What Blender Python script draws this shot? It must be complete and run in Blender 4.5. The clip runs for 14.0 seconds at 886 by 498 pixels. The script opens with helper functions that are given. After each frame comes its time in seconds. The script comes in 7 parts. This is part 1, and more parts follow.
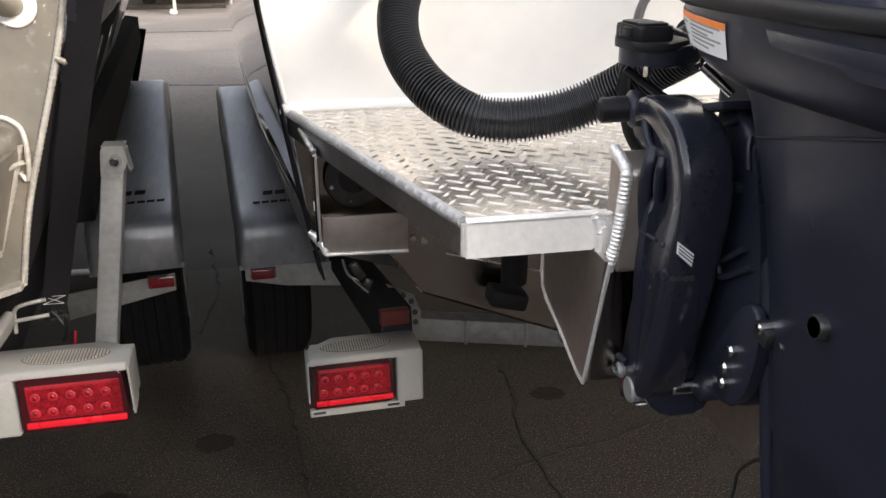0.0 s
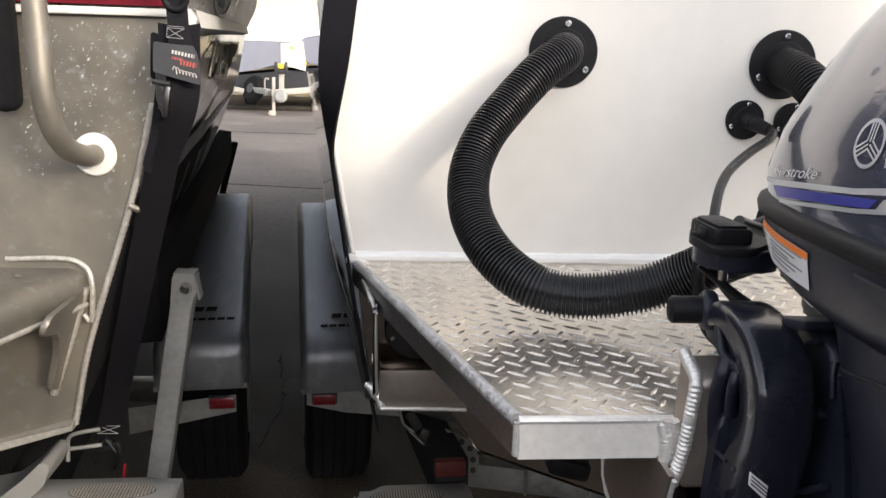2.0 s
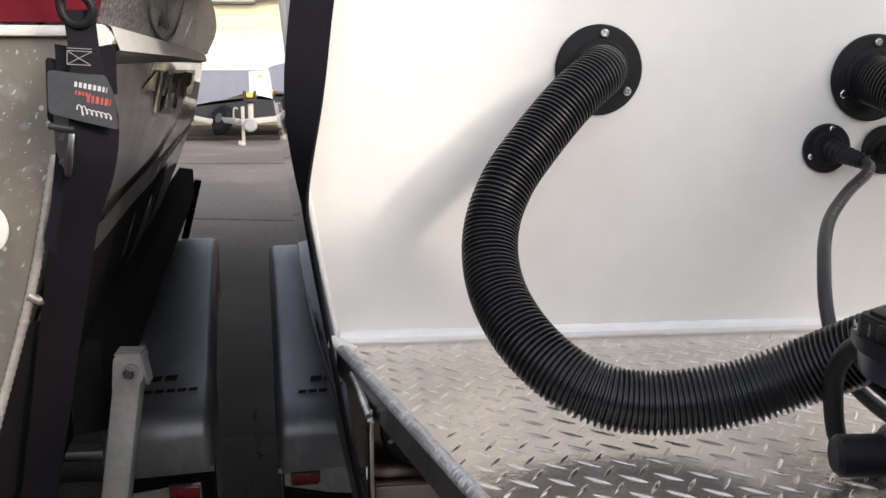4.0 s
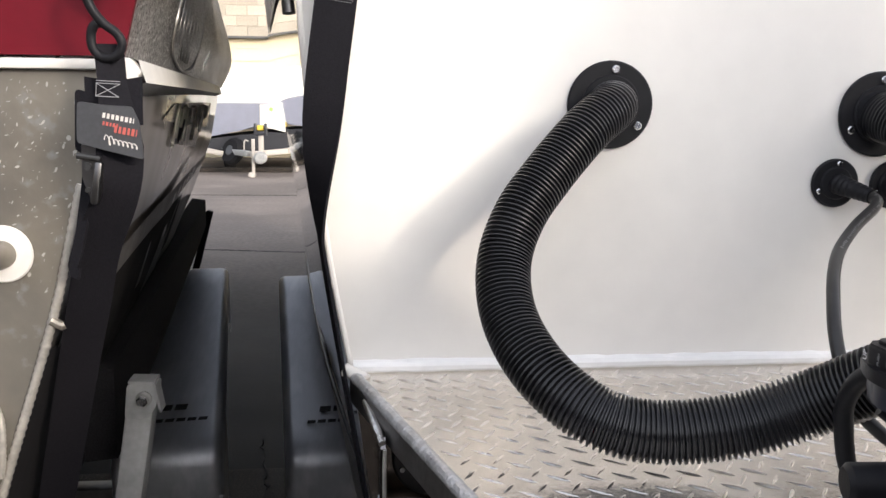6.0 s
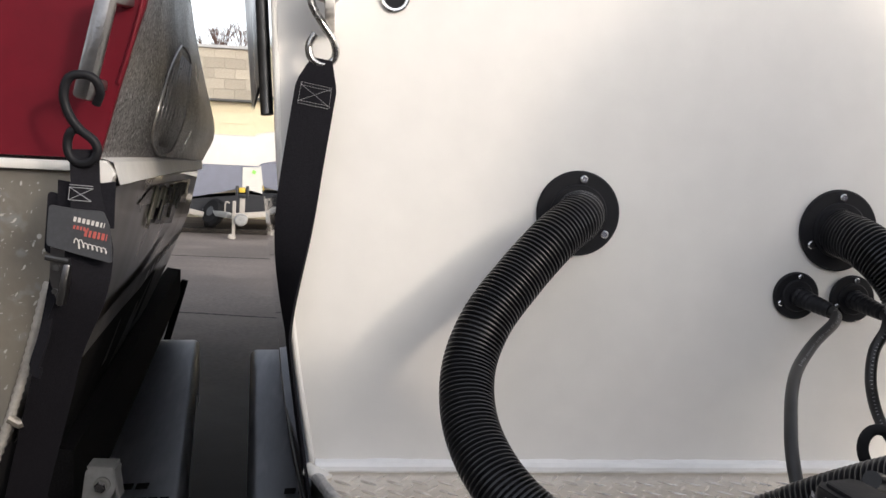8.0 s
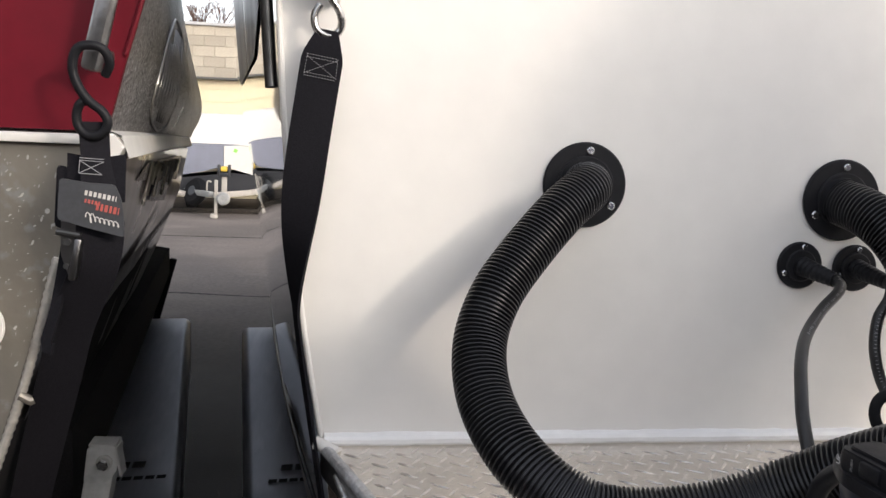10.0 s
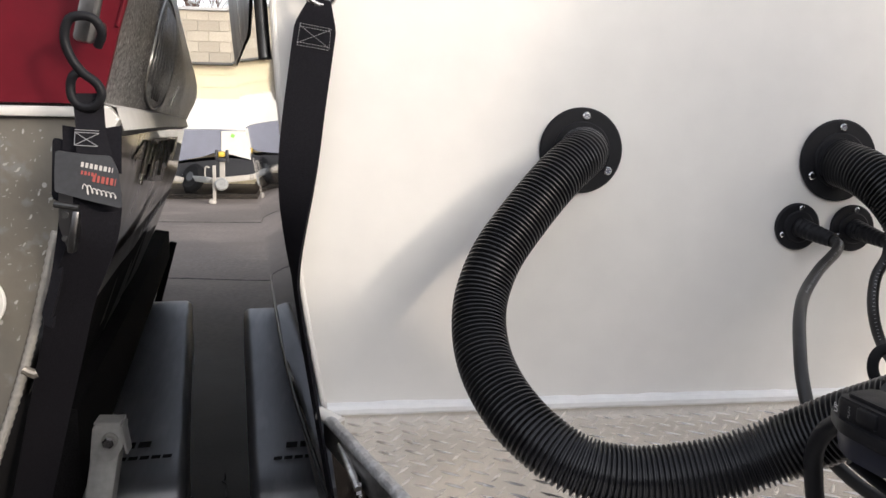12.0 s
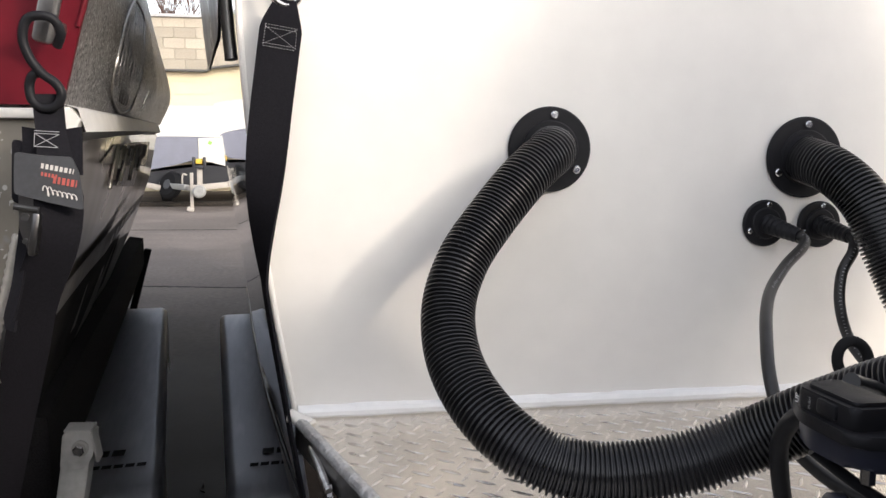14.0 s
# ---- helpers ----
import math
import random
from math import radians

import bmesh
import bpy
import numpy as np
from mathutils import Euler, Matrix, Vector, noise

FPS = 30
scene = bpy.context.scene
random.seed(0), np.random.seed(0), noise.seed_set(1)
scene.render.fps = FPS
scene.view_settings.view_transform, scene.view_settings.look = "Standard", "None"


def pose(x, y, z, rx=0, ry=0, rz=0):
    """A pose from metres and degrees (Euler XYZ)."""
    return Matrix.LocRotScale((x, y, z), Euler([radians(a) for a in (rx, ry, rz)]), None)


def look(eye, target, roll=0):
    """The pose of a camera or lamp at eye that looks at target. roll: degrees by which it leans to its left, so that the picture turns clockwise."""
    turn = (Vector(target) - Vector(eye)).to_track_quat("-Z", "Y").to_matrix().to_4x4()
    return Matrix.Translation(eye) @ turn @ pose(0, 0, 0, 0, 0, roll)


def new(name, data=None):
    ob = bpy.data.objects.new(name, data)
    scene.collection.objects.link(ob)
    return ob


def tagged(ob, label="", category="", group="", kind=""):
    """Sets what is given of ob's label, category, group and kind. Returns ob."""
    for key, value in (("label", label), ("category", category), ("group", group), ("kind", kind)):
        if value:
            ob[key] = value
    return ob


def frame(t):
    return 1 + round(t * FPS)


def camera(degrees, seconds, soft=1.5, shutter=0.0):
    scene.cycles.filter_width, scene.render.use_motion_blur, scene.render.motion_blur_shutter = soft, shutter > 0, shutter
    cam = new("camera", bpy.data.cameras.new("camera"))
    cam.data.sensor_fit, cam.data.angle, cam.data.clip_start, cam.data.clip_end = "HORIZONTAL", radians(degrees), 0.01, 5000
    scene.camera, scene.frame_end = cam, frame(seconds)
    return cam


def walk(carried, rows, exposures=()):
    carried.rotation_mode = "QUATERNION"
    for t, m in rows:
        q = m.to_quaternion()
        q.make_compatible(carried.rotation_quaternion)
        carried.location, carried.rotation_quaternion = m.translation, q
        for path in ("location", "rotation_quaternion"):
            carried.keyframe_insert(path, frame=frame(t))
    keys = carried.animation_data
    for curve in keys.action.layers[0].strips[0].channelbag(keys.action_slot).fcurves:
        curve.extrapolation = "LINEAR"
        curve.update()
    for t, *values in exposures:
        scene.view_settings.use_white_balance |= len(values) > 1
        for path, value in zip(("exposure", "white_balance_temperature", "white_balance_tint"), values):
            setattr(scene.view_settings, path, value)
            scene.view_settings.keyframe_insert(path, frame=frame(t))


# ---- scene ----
cam = camera(55.3, 14.0)
PATH = [
    (0, (0.071, 0.003, 1.262), (0.397, 1.851, 0.569), -0.4),
    (0.5, (0.077, 0.003, 1.267), (0.369, 1.869, 0.606), -0.6),
    (1, (0.096, 0.005, 1.282), (0.356, 1.893, 0.675), -0.4),
    (1.5, (0.109, 0.03, 1.301), (0.317, 1.94, 0.749), 0.9),
    (2, (0.098, 0.06, 1.328), (0.25, 2.0, 0.865), 1.8),
    (2.2, (0.086, 0.095, 1.344), (0.241, 2.046, 0.934), 1.5),
    (4.3, (0.082, 0.347, 1.313), (0.293, 2.293, 0.903), 0.1),
    (4.5, (0.083, 0.341, 1.301), (0.28, 2.278, 0.843), 0.1),
    (5, (0.079, 0.331, 1.281), (0.267, 2.256, 0.775), 0.1),
    (5.5, (0.073, 0.328, 1.304), (0.267, 2.268, 0.86), 0.1),
    (6, (0.074, 0.326, 1.324), (0.267, 2.288, 0.991), 0.5),
    (6.5, (0.082, 0.32, 1.364), (0.289, 2.297, 1.139), 1.5),
    (7, (0.089, 0.32, 1.369), (0.311, 2.3, 1.193), 2.1),
    (9.3, (0.073, 0.322, 1.359), (0.326, 2.296, 1.163), 2.5),
    (9.5, (0.071, 0.329, 1.36), (0.331, 2.3, 1.139), 1.8),
    (10, (0.057, 0.326, 1.358), (0.34, 2.293, 1.131), 2.2),
    (10.5, (0.051, 0.328, 1.354), (0.342, 2.293, 1.12), 1.6),
    (11, (0.058, 0.321, 1.349), (0.35, 2.285, 1.109), 0.4),
    (11.5, (0.065, 0.317, 1.347), (0.358, 2.279, 1.096), 0.3),
    (12, (0.059, 0.322, 1.344), (0.342, 2.283, 1.073), 0.9),
    (12.5, (0.063, 0.319, 1.342), (0.349, 2.277, 1.053), 0.7),
    (13, (0.07, 0.314, 1.339), (0.364, 2.269, 1.037), 0.2),
    (13.5, (0.067, 0.319, 1.34), (0.364, 2.273, 1.032), 0.4),
    (14, (0.071, 0.321, 1.338), (0.4, 2.277, 1.08), 0.4),
]
walk(cam, [(t, look(eye, target, roll)) for t, eye, target, roll in PATH],
     [(0, 2.75, 6950, 12), (1.0, 2.68, 6950, 12), (1.5, 2.42, 6950, 12), (2.2, 2.2, 6900, 12), (4.5, 2.0, 6700, 13), (5, 2.37, 6700, 13), (5.5, 2.37, 6700, 13), (6, 2.18, 6700, 13), (6.5, 1.79, 6700, 13), (7, 1.5, 6700, 13), (9.5, 1.67, 6700, 13), (11, 1.67, 6700, 13), (12, 1.76, 6750, 13), (14, 1.93, 6750, 13)])

# ---- light ----
world = bpy.data.worlds.new("world")
scene.world = world
world.use_nodes = True
wn = world.node_tree.nodes
sky = wn.new("ShaderNodeTexSky")
sky.sky_type = "NISHITA"
sky.sun_disc = False
SUN_EL, SUN_AZ = 17.5, 143.0          # elevation; clockwise from +y
sky.sun_elevation, sky.sun_rotation = radians(SUN_EL), radians(SUN_AZ)
sky.air_density, sky.dust_density, sky.ozone_density = 1.0, 2.0, 2.0
haze = wn.new("ShaderNodeHueSaturation")          # thin high haze: a paler sky
haze.inputs["Saturation"].default_value = 0.35
world.node_tree.links.new(sky.outputs[0], haze.inputs["Color"])
world.node_tree.links.new(haze.outputs[0], wn["Background"].inputs[0])
wn["Background"].inputs[1].default_value = 0.13
sun = new("sun", bpy.data.lights.new("sun", "SUN"))
sun.data.energy, sun.data.angle, sun.data.color = 0.31, radians(4), (1.0, 0.90, 0.76)
az, el = radians(SUN_AZ), radians(SUN_EL)
sun.matrix_world = look((20 * math.sin(az) * math.cos(el), 20 * math.cos(az) * math.cos(el), 20 * math.sin(el)), (0, 0, 0))

# ---- materials ----
def material(name, color, rough=0.5, metal=0.0, spread=0.15, scale=6.0, fine=60.0, bump=0.0, bump_scale=120.0,
             coat=0.0, rough_spread=0.1, stains=None, object_random=0.0, stretch=(1, 1, 1), spec=0.5):
    """A paint, metal, rubber or stone: colour and gloss vary at two scales; stains: (colour, scale, low, high)."""
    m = bpy.data.materials.new(name)
    m.use_nodes = True
    n, link = m.node_tree.nodes, m.node_tree.links.new
    b = n["Principled BSDF"]
    co = n.new("ShaderNodeTexCoord")
    mp = n.new("ShaderNodeMapping")
    mp.inputs["Scale"].default_value = stretch
    link(co.outputs["Object"], mp.inputs["Vector"])
    def tex(sc, detail=6.0):
        t = n.new("ShaderNodeTexNoise")
        t.inputs["Scale"].default_value, t.inputs["Detail"].default_value = sc, detail
        link(mp.outputs[0], t.inputs["Vector"])
        return t
    big, small = tex(scale), tex(fine, 3.0)
    add = n.new("ShaderNodeMath"); add.operation = "ADD"
    link(big.outputs["Fac"], add.inputs[0]); link(small.outputs["Fac"], add.inputs[1])
    ramp = n.new("ShaderNodeMapRange")
    ramp.inputs[1].default_value, ramp.inputs[2].default_value = 0.7, 1.3
    ramp.inputs[3].default_value, ramp.inputs[4].default_value = 1 - spread, 1 + spread
    link(add.outputs[0], ramp.inputs[0])
    tone = n.new("ShaderNodeHueSaturation")
    tone.inputs["Color"].default_value = (*color, 1)
    last = ramp.outputs[0]
    if object_random:
        oi = n.new("ShaderNodeObjectInfo")
        rr = n.new("ShaderNodeMapRange")
        rr.inputs[3].default_value, rr.inputs[4].default_value = 1 - object_random, 1 + object_random
        link(oi.outputs["Random"], rr.inputs[0])
        mul = n.new("ShaderNodeMath"); mul.operation = "MULTIPLY"
        link(last, mul.inputs[0]); link(rr.outputs[0], mul.inputs[1])
        last = mul.outputs[0]
    link(last, tone.inputs["Value"])
    out = tone.outputs[0]
    if stains:
        for col, sc, lo, hi in stains:
            st = tex(sc, 5.0)
            sr = n.new("ShaderNodeMapRange")
            sr.inputs[1].default_value, sr.inputs[2].default_value = lo, hi
            link(st.outputs["Fac"], sr.inputs[0])
            mix = n.new("ShaderNodeMix"); mix.data_type = "RGBA"
            link(sr.outputs[0], mix.inputs["Factor"])
            link(out, mix.inputs["A"])
            mix.inputs["B"].default_value = (*col, 1)
            out = mix.outputs["Result"]
    link(out, b.inputs["Base Color"])
    rg = n.new("ShaderNodeMapRange")
    rg.inputs[1].default_value, rg.inputs[2].default_value = 0.3, 0.7
    rg.inputs[3].default_value, rg.inputs[4].default_value = max(0.02, rough - rough_spread), min(1, rough + rough_spread)
    link(big.outputs["Fac"], rg.inputs[0]); link(rg.outputs[0], b.inputs["Roughness"])
    b.inputs["Metallic"].default_value = metal
    b.inputs["Specular IOR Level"].default_value = spec
    b.inputs["Coat Weight"].default_value = coat
    b.inputs["Coat Roughness"].default_value = 0.04
    if bump:
        bt = tex(bump_scale, 4.0)
        bp = n.new("ShaderNodeBump")
        bp.inputs["Strength"].default_value, bp.inputs["Distance"].default_value = bump, 0.002
        link(bt.outputs["Fac"], bp.inputs["Height"]); link(bp.outputs[0], b.inputs["Normal"])
    return m


# one asphalt in two tones: shaded ground near the boats, lit aisle beyond
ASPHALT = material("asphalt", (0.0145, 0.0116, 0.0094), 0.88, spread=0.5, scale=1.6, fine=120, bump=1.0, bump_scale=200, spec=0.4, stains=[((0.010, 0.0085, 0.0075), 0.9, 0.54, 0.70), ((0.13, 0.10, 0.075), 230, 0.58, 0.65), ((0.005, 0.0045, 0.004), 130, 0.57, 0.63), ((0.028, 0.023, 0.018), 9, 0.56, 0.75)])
AISLE = material("lit_aisle_asphalt", (0.19, 0.165, 0.148), 0.75, spread=0.35, scale=0.6, fine=40, bump=0.6, bump_scale=120, spec=0.12, stains=[((0.13, 0.113, 0.102), 0.35, 0.46, 0.72), ((0.24, 0.21, 0.19), 1.7, 0.58, 0.78)], stretch=(0.6, 1, 1))
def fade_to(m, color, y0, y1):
    """Shade by the boats, painted: the colour of m gives way to another along y, with a ragged edge."""
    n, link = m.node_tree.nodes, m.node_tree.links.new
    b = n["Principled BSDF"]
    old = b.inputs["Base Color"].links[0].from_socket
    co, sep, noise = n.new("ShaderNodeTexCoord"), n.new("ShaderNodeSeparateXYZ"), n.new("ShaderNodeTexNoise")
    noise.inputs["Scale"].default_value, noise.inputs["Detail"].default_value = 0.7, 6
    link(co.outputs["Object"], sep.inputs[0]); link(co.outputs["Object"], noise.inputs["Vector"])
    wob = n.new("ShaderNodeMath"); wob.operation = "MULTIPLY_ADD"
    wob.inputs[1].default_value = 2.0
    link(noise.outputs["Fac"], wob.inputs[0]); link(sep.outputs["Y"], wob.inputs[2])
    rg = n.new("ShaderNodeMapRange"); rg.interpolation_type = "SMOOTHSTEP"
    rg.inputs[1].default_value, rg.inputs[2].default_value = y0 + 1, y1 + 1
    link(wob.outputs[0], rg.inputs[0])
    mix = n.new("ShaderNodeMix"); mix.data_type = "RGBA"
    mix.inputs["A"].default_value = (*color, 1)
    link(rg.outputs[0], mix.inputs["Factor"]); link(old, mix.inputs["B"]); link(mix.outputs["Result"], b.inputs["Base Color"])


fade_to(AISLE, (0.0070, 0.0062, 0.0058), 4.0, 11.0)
CRACK = material("crack_tar", (0.009, 0.008, 0.007), 0.9)
STAIN = material("oil_stain", (0.017, 0.0135, 0.011), 0.9, spread=0.3, spec=0.15, fine=120)
WHITE = material("white_hull_paint", (0.80, 0.775, 0.73), 0.42, spread=0.03, scale=3, fine=25, bump=0.05, bump_scale=14)
HULL_GLOSS = material("mirror_glossy_hull_paint", (0.05, 0.046, 0.045), 0.03, spread=0.15, coat=1.0, rough_spread=0.01)
BARE = material("worn_bare_aluminium", (0.295, 0.268, 0.228), 0.5, 0.75, spread=0.12, scale=4, fine=30, bump=0.15, bump_scale=90, stains=[((0.195, 0.182, 0.162), 7, 0.50, 0.80), ((0.33, 0.32, 0.30), 60, 0.60, 0.72)])
OLD_WELD = material("dull_old_weld", (0.56, 0.53, 0.48), 0.45, 0.6, spread=0.2, fine=150, bump=0.4, bump_scale=250)
NEW_ALU = material("new_aluminium", (0.74, 0.73, 0.71), 0.32, 1.0, spread=0.08, scale=5, fine=160, bump=0.08, bump_scale=300, stretch=(1, 1, 4))
# MILL and DARK_ALU are toned dark for the dim reflections below the step
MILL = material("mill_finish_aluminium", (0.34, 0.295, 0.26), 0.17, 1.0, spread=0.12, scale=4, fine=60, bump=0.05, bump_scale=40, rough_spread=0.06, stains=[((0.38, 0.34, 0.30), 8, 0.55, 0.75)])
MILL_DULL = material("dull_mill_aluminium", (0.44, 0.39, 0.35), 0.40, 0.9, spread=0.12, scale=4, fine=60)
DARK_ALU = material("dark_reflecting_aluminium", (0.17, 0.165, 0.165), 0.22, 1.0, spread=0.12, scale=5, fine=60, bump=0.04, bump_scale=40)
EDGE_ALU = material("brushed_aluminium_edge", (0.86, 0.82, 0.77), 0.45, 0.35, spread=0.10, scale=12, fine=160, bump=0.25, bump_scale=260, stains=[((0.60, 0.56, 0.51), 30, 0.55, 0.75)])
TREAD = material("tread_plate_aluminium", (0.75, 0.695, 0.625), 0.20, 0.82, spread=0.10, scale=4, fine=90, bump=0.15, bump_scale=200, stains=[((0.62, 0.57, 0.51), 9, 0.55, 0.75)])
LUG = material("tread_lug_aluminium", (0.82, 0.775, 0.72), 0.27, 0.95, spread=0.05)
STEP_WELD = material("brushed_step_weld", (0.52, 0.515, 0.515), 0.45, 0.6, spread=0.25, scale=30, fine=220, bump=0.5, bump_scale=300)
WELD = material("weld_bead", (0.86, 0.84, 0.81), 0.4, 0.6, spread=0.12, fine=200, bump=0.4, bump_scale=300)
GALV = material("galvanised_steel", (0.34, 0.345, 0.335), 0.5, 0.5, spread=0.18, scale=14, fine=60, bump=0.1, stains=[((0.42, 0.42, 0.41), 22, 0.55, 0.7)])
POST_GALV = material("pale_galvanised_post", (0.47, 0.485, 0.49), 0.45, 0.4, spread=0.14, scale=18, fine=80, bump=0.1, stains=[((0.38, 0.385, 0.37), 9, 0.5, 0.75)])
FENDER = material("galvanised_fender", (0.46, 0.48, 0.52), 0.40, 0.6, spread=0.10, scale=3, fine=90, bump=0.05, bump_scale=60, rough_spread=0.03, stains=[((0.28, 0.285, 0.30), 2, 0.25, 0.95), ((0.56, 0.57, 0.59), 26, 0.52, 0.85)], stretch=(1, 0.16, 0.6))
BLACK = material("black_plastic", spec=0.18, color=(0.012, 0.012, 0.014), rough=0.46, spread=0.15, bump=0.08, bump_scale=300)
HOSE = material("black_corrugated_hose", spec=0.5, color=(0.018, 0.018, 0.020), rough=0.33, spread=0.15, scale=20, rough_spread=0.06)
CABLE = material("black_cable_jacket", spec=0.4, color=(0.025, 0.024, 0.024), rough=0.36, spread=0.2, scale=20)
RUBBER = material("tyre_rubber", spec=0.10, color=(0.016, 0.016, 0.017), rough=0.85, spread=0.2, bump=0.2)
WEB = material("black_webbing", spec=0.10, color=(0.0125, 0.0120, 0.0150), rough=0.75, spread=0.2, fine=400, bump=0.2, bump_scale=700)
HULL_OLD = material("dull_brown_hull_paint", (0.125, 0.112, 0.103), 0.34, 0.3, spread=0.12, scale=5, fine=40, coat=0.6, bump=0.05, bump_scale=20, stretch=(1, 1, 0.4))
TAG = material("dark_grey_vinyl_tag", (0.045, 0.047, 0.052), 0.5, spread=0.15, scale=40, fine=300)
SPOT = material("dried_water_spots", (0.52, 0.50, 0.46), 0.6, spread=0.2, fine=200)
THREAD = material("grey_thread", (0.35, 0.35, 0.36), 0.8)
CARPET = material("black_bunk_carpet", spec=0.12, color=(0.020, 0.020, 0.022), rough=0.95, spread=0.4, fine=300, bump=1.0, bump_scale=400)
MOTOR = material("dark_blue_grey_motor_paint", (0.080, 0.086, 0.125), 0.16, 0.35, spread=0.1, scale=8, fine=500, coat=1.0, rough_spread=0.03)
MOTOR_SATIN = material("satin_motor_casting", (0.0165, 0.0185, 0.0305), 0.36, 0.0, spread=0.12, scale=10, fine=120, bump=0.05, coat=0.06, spec=0.36)
CAST = material("dark_glossy_casting", (0.016, 0.0175, 0.027), 0.24, 0.0, spread=0.12, scale=10, fine=120, bump=0.06, coat=0.3)
# ridges paler than the hull: the light they catch is in the colour
EMBOSS = material("pale_lit_ridge", (0.52, 0.50, 0.48), 0.42, 0.8, spread=0.2, scale=20, fine=200)
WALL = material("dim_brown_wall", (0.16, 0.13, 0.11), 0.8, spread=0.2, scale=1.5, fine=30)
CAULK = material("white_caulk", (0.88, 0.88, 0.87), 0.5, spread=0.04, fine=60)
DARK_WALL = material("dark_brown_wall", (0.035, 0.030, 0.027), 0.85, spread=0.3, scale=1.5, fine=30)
CHROME = material("bright_steel", (0.72, 0.72, 0.72), 0.16, 1.0, spread=0.05)
DARK_STEEL = material("dark_steel", (0.10, 0.10, 0.10), 0.4, 0.9, spread=0.2)
SILVER = material("silver_decal", (0.62, 0.63, 0.66), 0.3, 0.5, spread=0.03)
SILVER_DULL = material("dull_silver_film", (0.40, 0.38, 0.35), 0.5, 0.1, spread=0.2, scale=30)
STRIPE_FILM = material("grey_stripe_film", (0.17, 0.16, 0.155), 0.42, 0.4, spread=0.25, scale=14, fine=80)
NICKEL = material("dull_nickel_steel", (0.50, 0.49, 0.47), 0.27, 1.0, spread=0.12, scale=40)
PATCH = material("dark_brown_film", (0.022, 0.019, 0.017), 0.22, 0.0, spread=0.2, spec=0.3)
LETTER = material("pale_gold_chrome", (0.92, 0.87, 0.76), 0.24, 0.7, spread=0.06)
PATCH_GREY = material("dark_grey_hull_film", (0.10, 0.094, 0.096), 0.34, 0.3, spread=0.35, scale=6, fine=60, stretch=(1, 1, 0.15))
FADED_RED = material("faded_red_reflector", (0.10, 0.016, 0.012), 0.55, spread=0.2)
# one edge metal, two tones: side darkened for dim reflections, rear brightened as lit
SIDE_ALU = material("shaded_brushed_aluminium", (0.36, 0.35, 0.345), 0.38, 1.0, spread=0.15, scale=10, fine=120, bump=0.2, bump_scale=220)
REAR_ALU = material("lit_brushed_aluminium", (0.94, 0.90, 0.85), 0.35, 0.1, spread=0.08, scale=10, fine=120, bump=0.1, bump_scale=220, stains=[((0.80, 0.76, 0.71), 12, 0.58, 0.8)])
BLUE = material("blue_decal", (0.03, 0.035, 0.30), 0.3, spread=0.05)
LABEL_WHITE = material("white_label", (0.80, 0.80, 0.80), 0.5, spread=0.03)
LABEL_ORANGE = material("orange_label", (0.85, 0.22, 0.03), 0.5, spread=0.03)
PRINT = material("grey_print", (0.30, 0.30, 0.31), 0.6)
INK = material("black_ink", (0.017, 0.016, 0.017), 0.8, spread=0.1, spec=0.12)
PRINT_RED = material("red_print", (0.45, 0.10, 0.08), 0.6)
PRINT_DARK = material("dark_print", (0.015, 0.016, 0.02), 0.5)
RED = material("dark_red_hull_paint", (0.125, 0.0050, 0.0125), 0.5, spread=0.10, scale=5, fine=60, spec=0.2, stains=[((0.4, 0.2, 0.2), 130, 0.73, 0.77)])
TRIM_WHITE = material("white_rub_strip", (0.72, 0.70, 0.66), 0.4, spread=0.08, fine=30)
STREAK = material("rain_speckled_aluminium", (0.37, 0.352, 0.335), 0.36, 0.75, spread=0.22, scale=14, fine=420, bump=0.6, bump_scale=380, stains=[((0.09, 0.083, 0.077), 5, 0.46, 0.72), ((0.040, 0.036, 0.034), 330, 0.52, 0.60), ((0.72, 0.71, 0.70), 360, 0.56, 0.62)], stretch=(1, 0.5, 0.7))
LENS = material("red_lamp_lens", (0.17, 0.004, 0.009), 0.10, spread=0.5, scale=90, fine=260, coat=1.0)
LENS_DARK = material("dark_red_lens", (0.030, 0.002, 0.004), 0.10, spread=0.1, coat=1.0)
LENS_MID = material("clear_red_led_cup", (0.30, 0.016, 0.024), 0.12, spread=0.3, fine=200, coat=1.0)
LENS_BRIGHT = material("bright_red_reflector", (0.55, 0.010, 0.020), 0.25, spread=0.1, fine=300)
HOUSING = material("light_grey_lamp_housing", (0.25, 0.247, 0.238), 0.5, spread=0.06, scale=10, fine=200, bump=0.05)
BLOCK = material("tan_concrete_block", (0.345, 0.31, 0.255), 0.9, spread=0.12, scale=3, fine=40, bump=0.5, object_random=0.16)
MORTAR = material("mortar", (0.355, 0.32, 0.265), 0.9, spread=0.1)
SIDING = material("cream_metal_siding", (0.60, 0.53, 0.37), 0.5, spread=0.05)
METAL_ROOF = material("roof_edge_metal", (0.40, 0.40, 0.40), 0.5, 0.5)
TARP = material("blue_grey_cover", (0.17, 0.18, 0.225), 0.7, spread=0.1)
TARP_WHITE = material("white_cover", (0.58, 0.57, 0.53), 0.6, spread=0.05)
PALE = material("dull_pale_paint", (0.36, 0.335, 0.30), 0.5, spread=0.1)
GREEN = material("green_mark", (0.25, 0.6, 0.12), 0.6)
YELLOW = material("yellow_bow_stop", (0.65, 0.45, 0.06), 0.6)
BARK = material("bare_twigs", (0.085, 0.050, 0.040), 0.9)


# ---- building blocks ----
BASES = {}

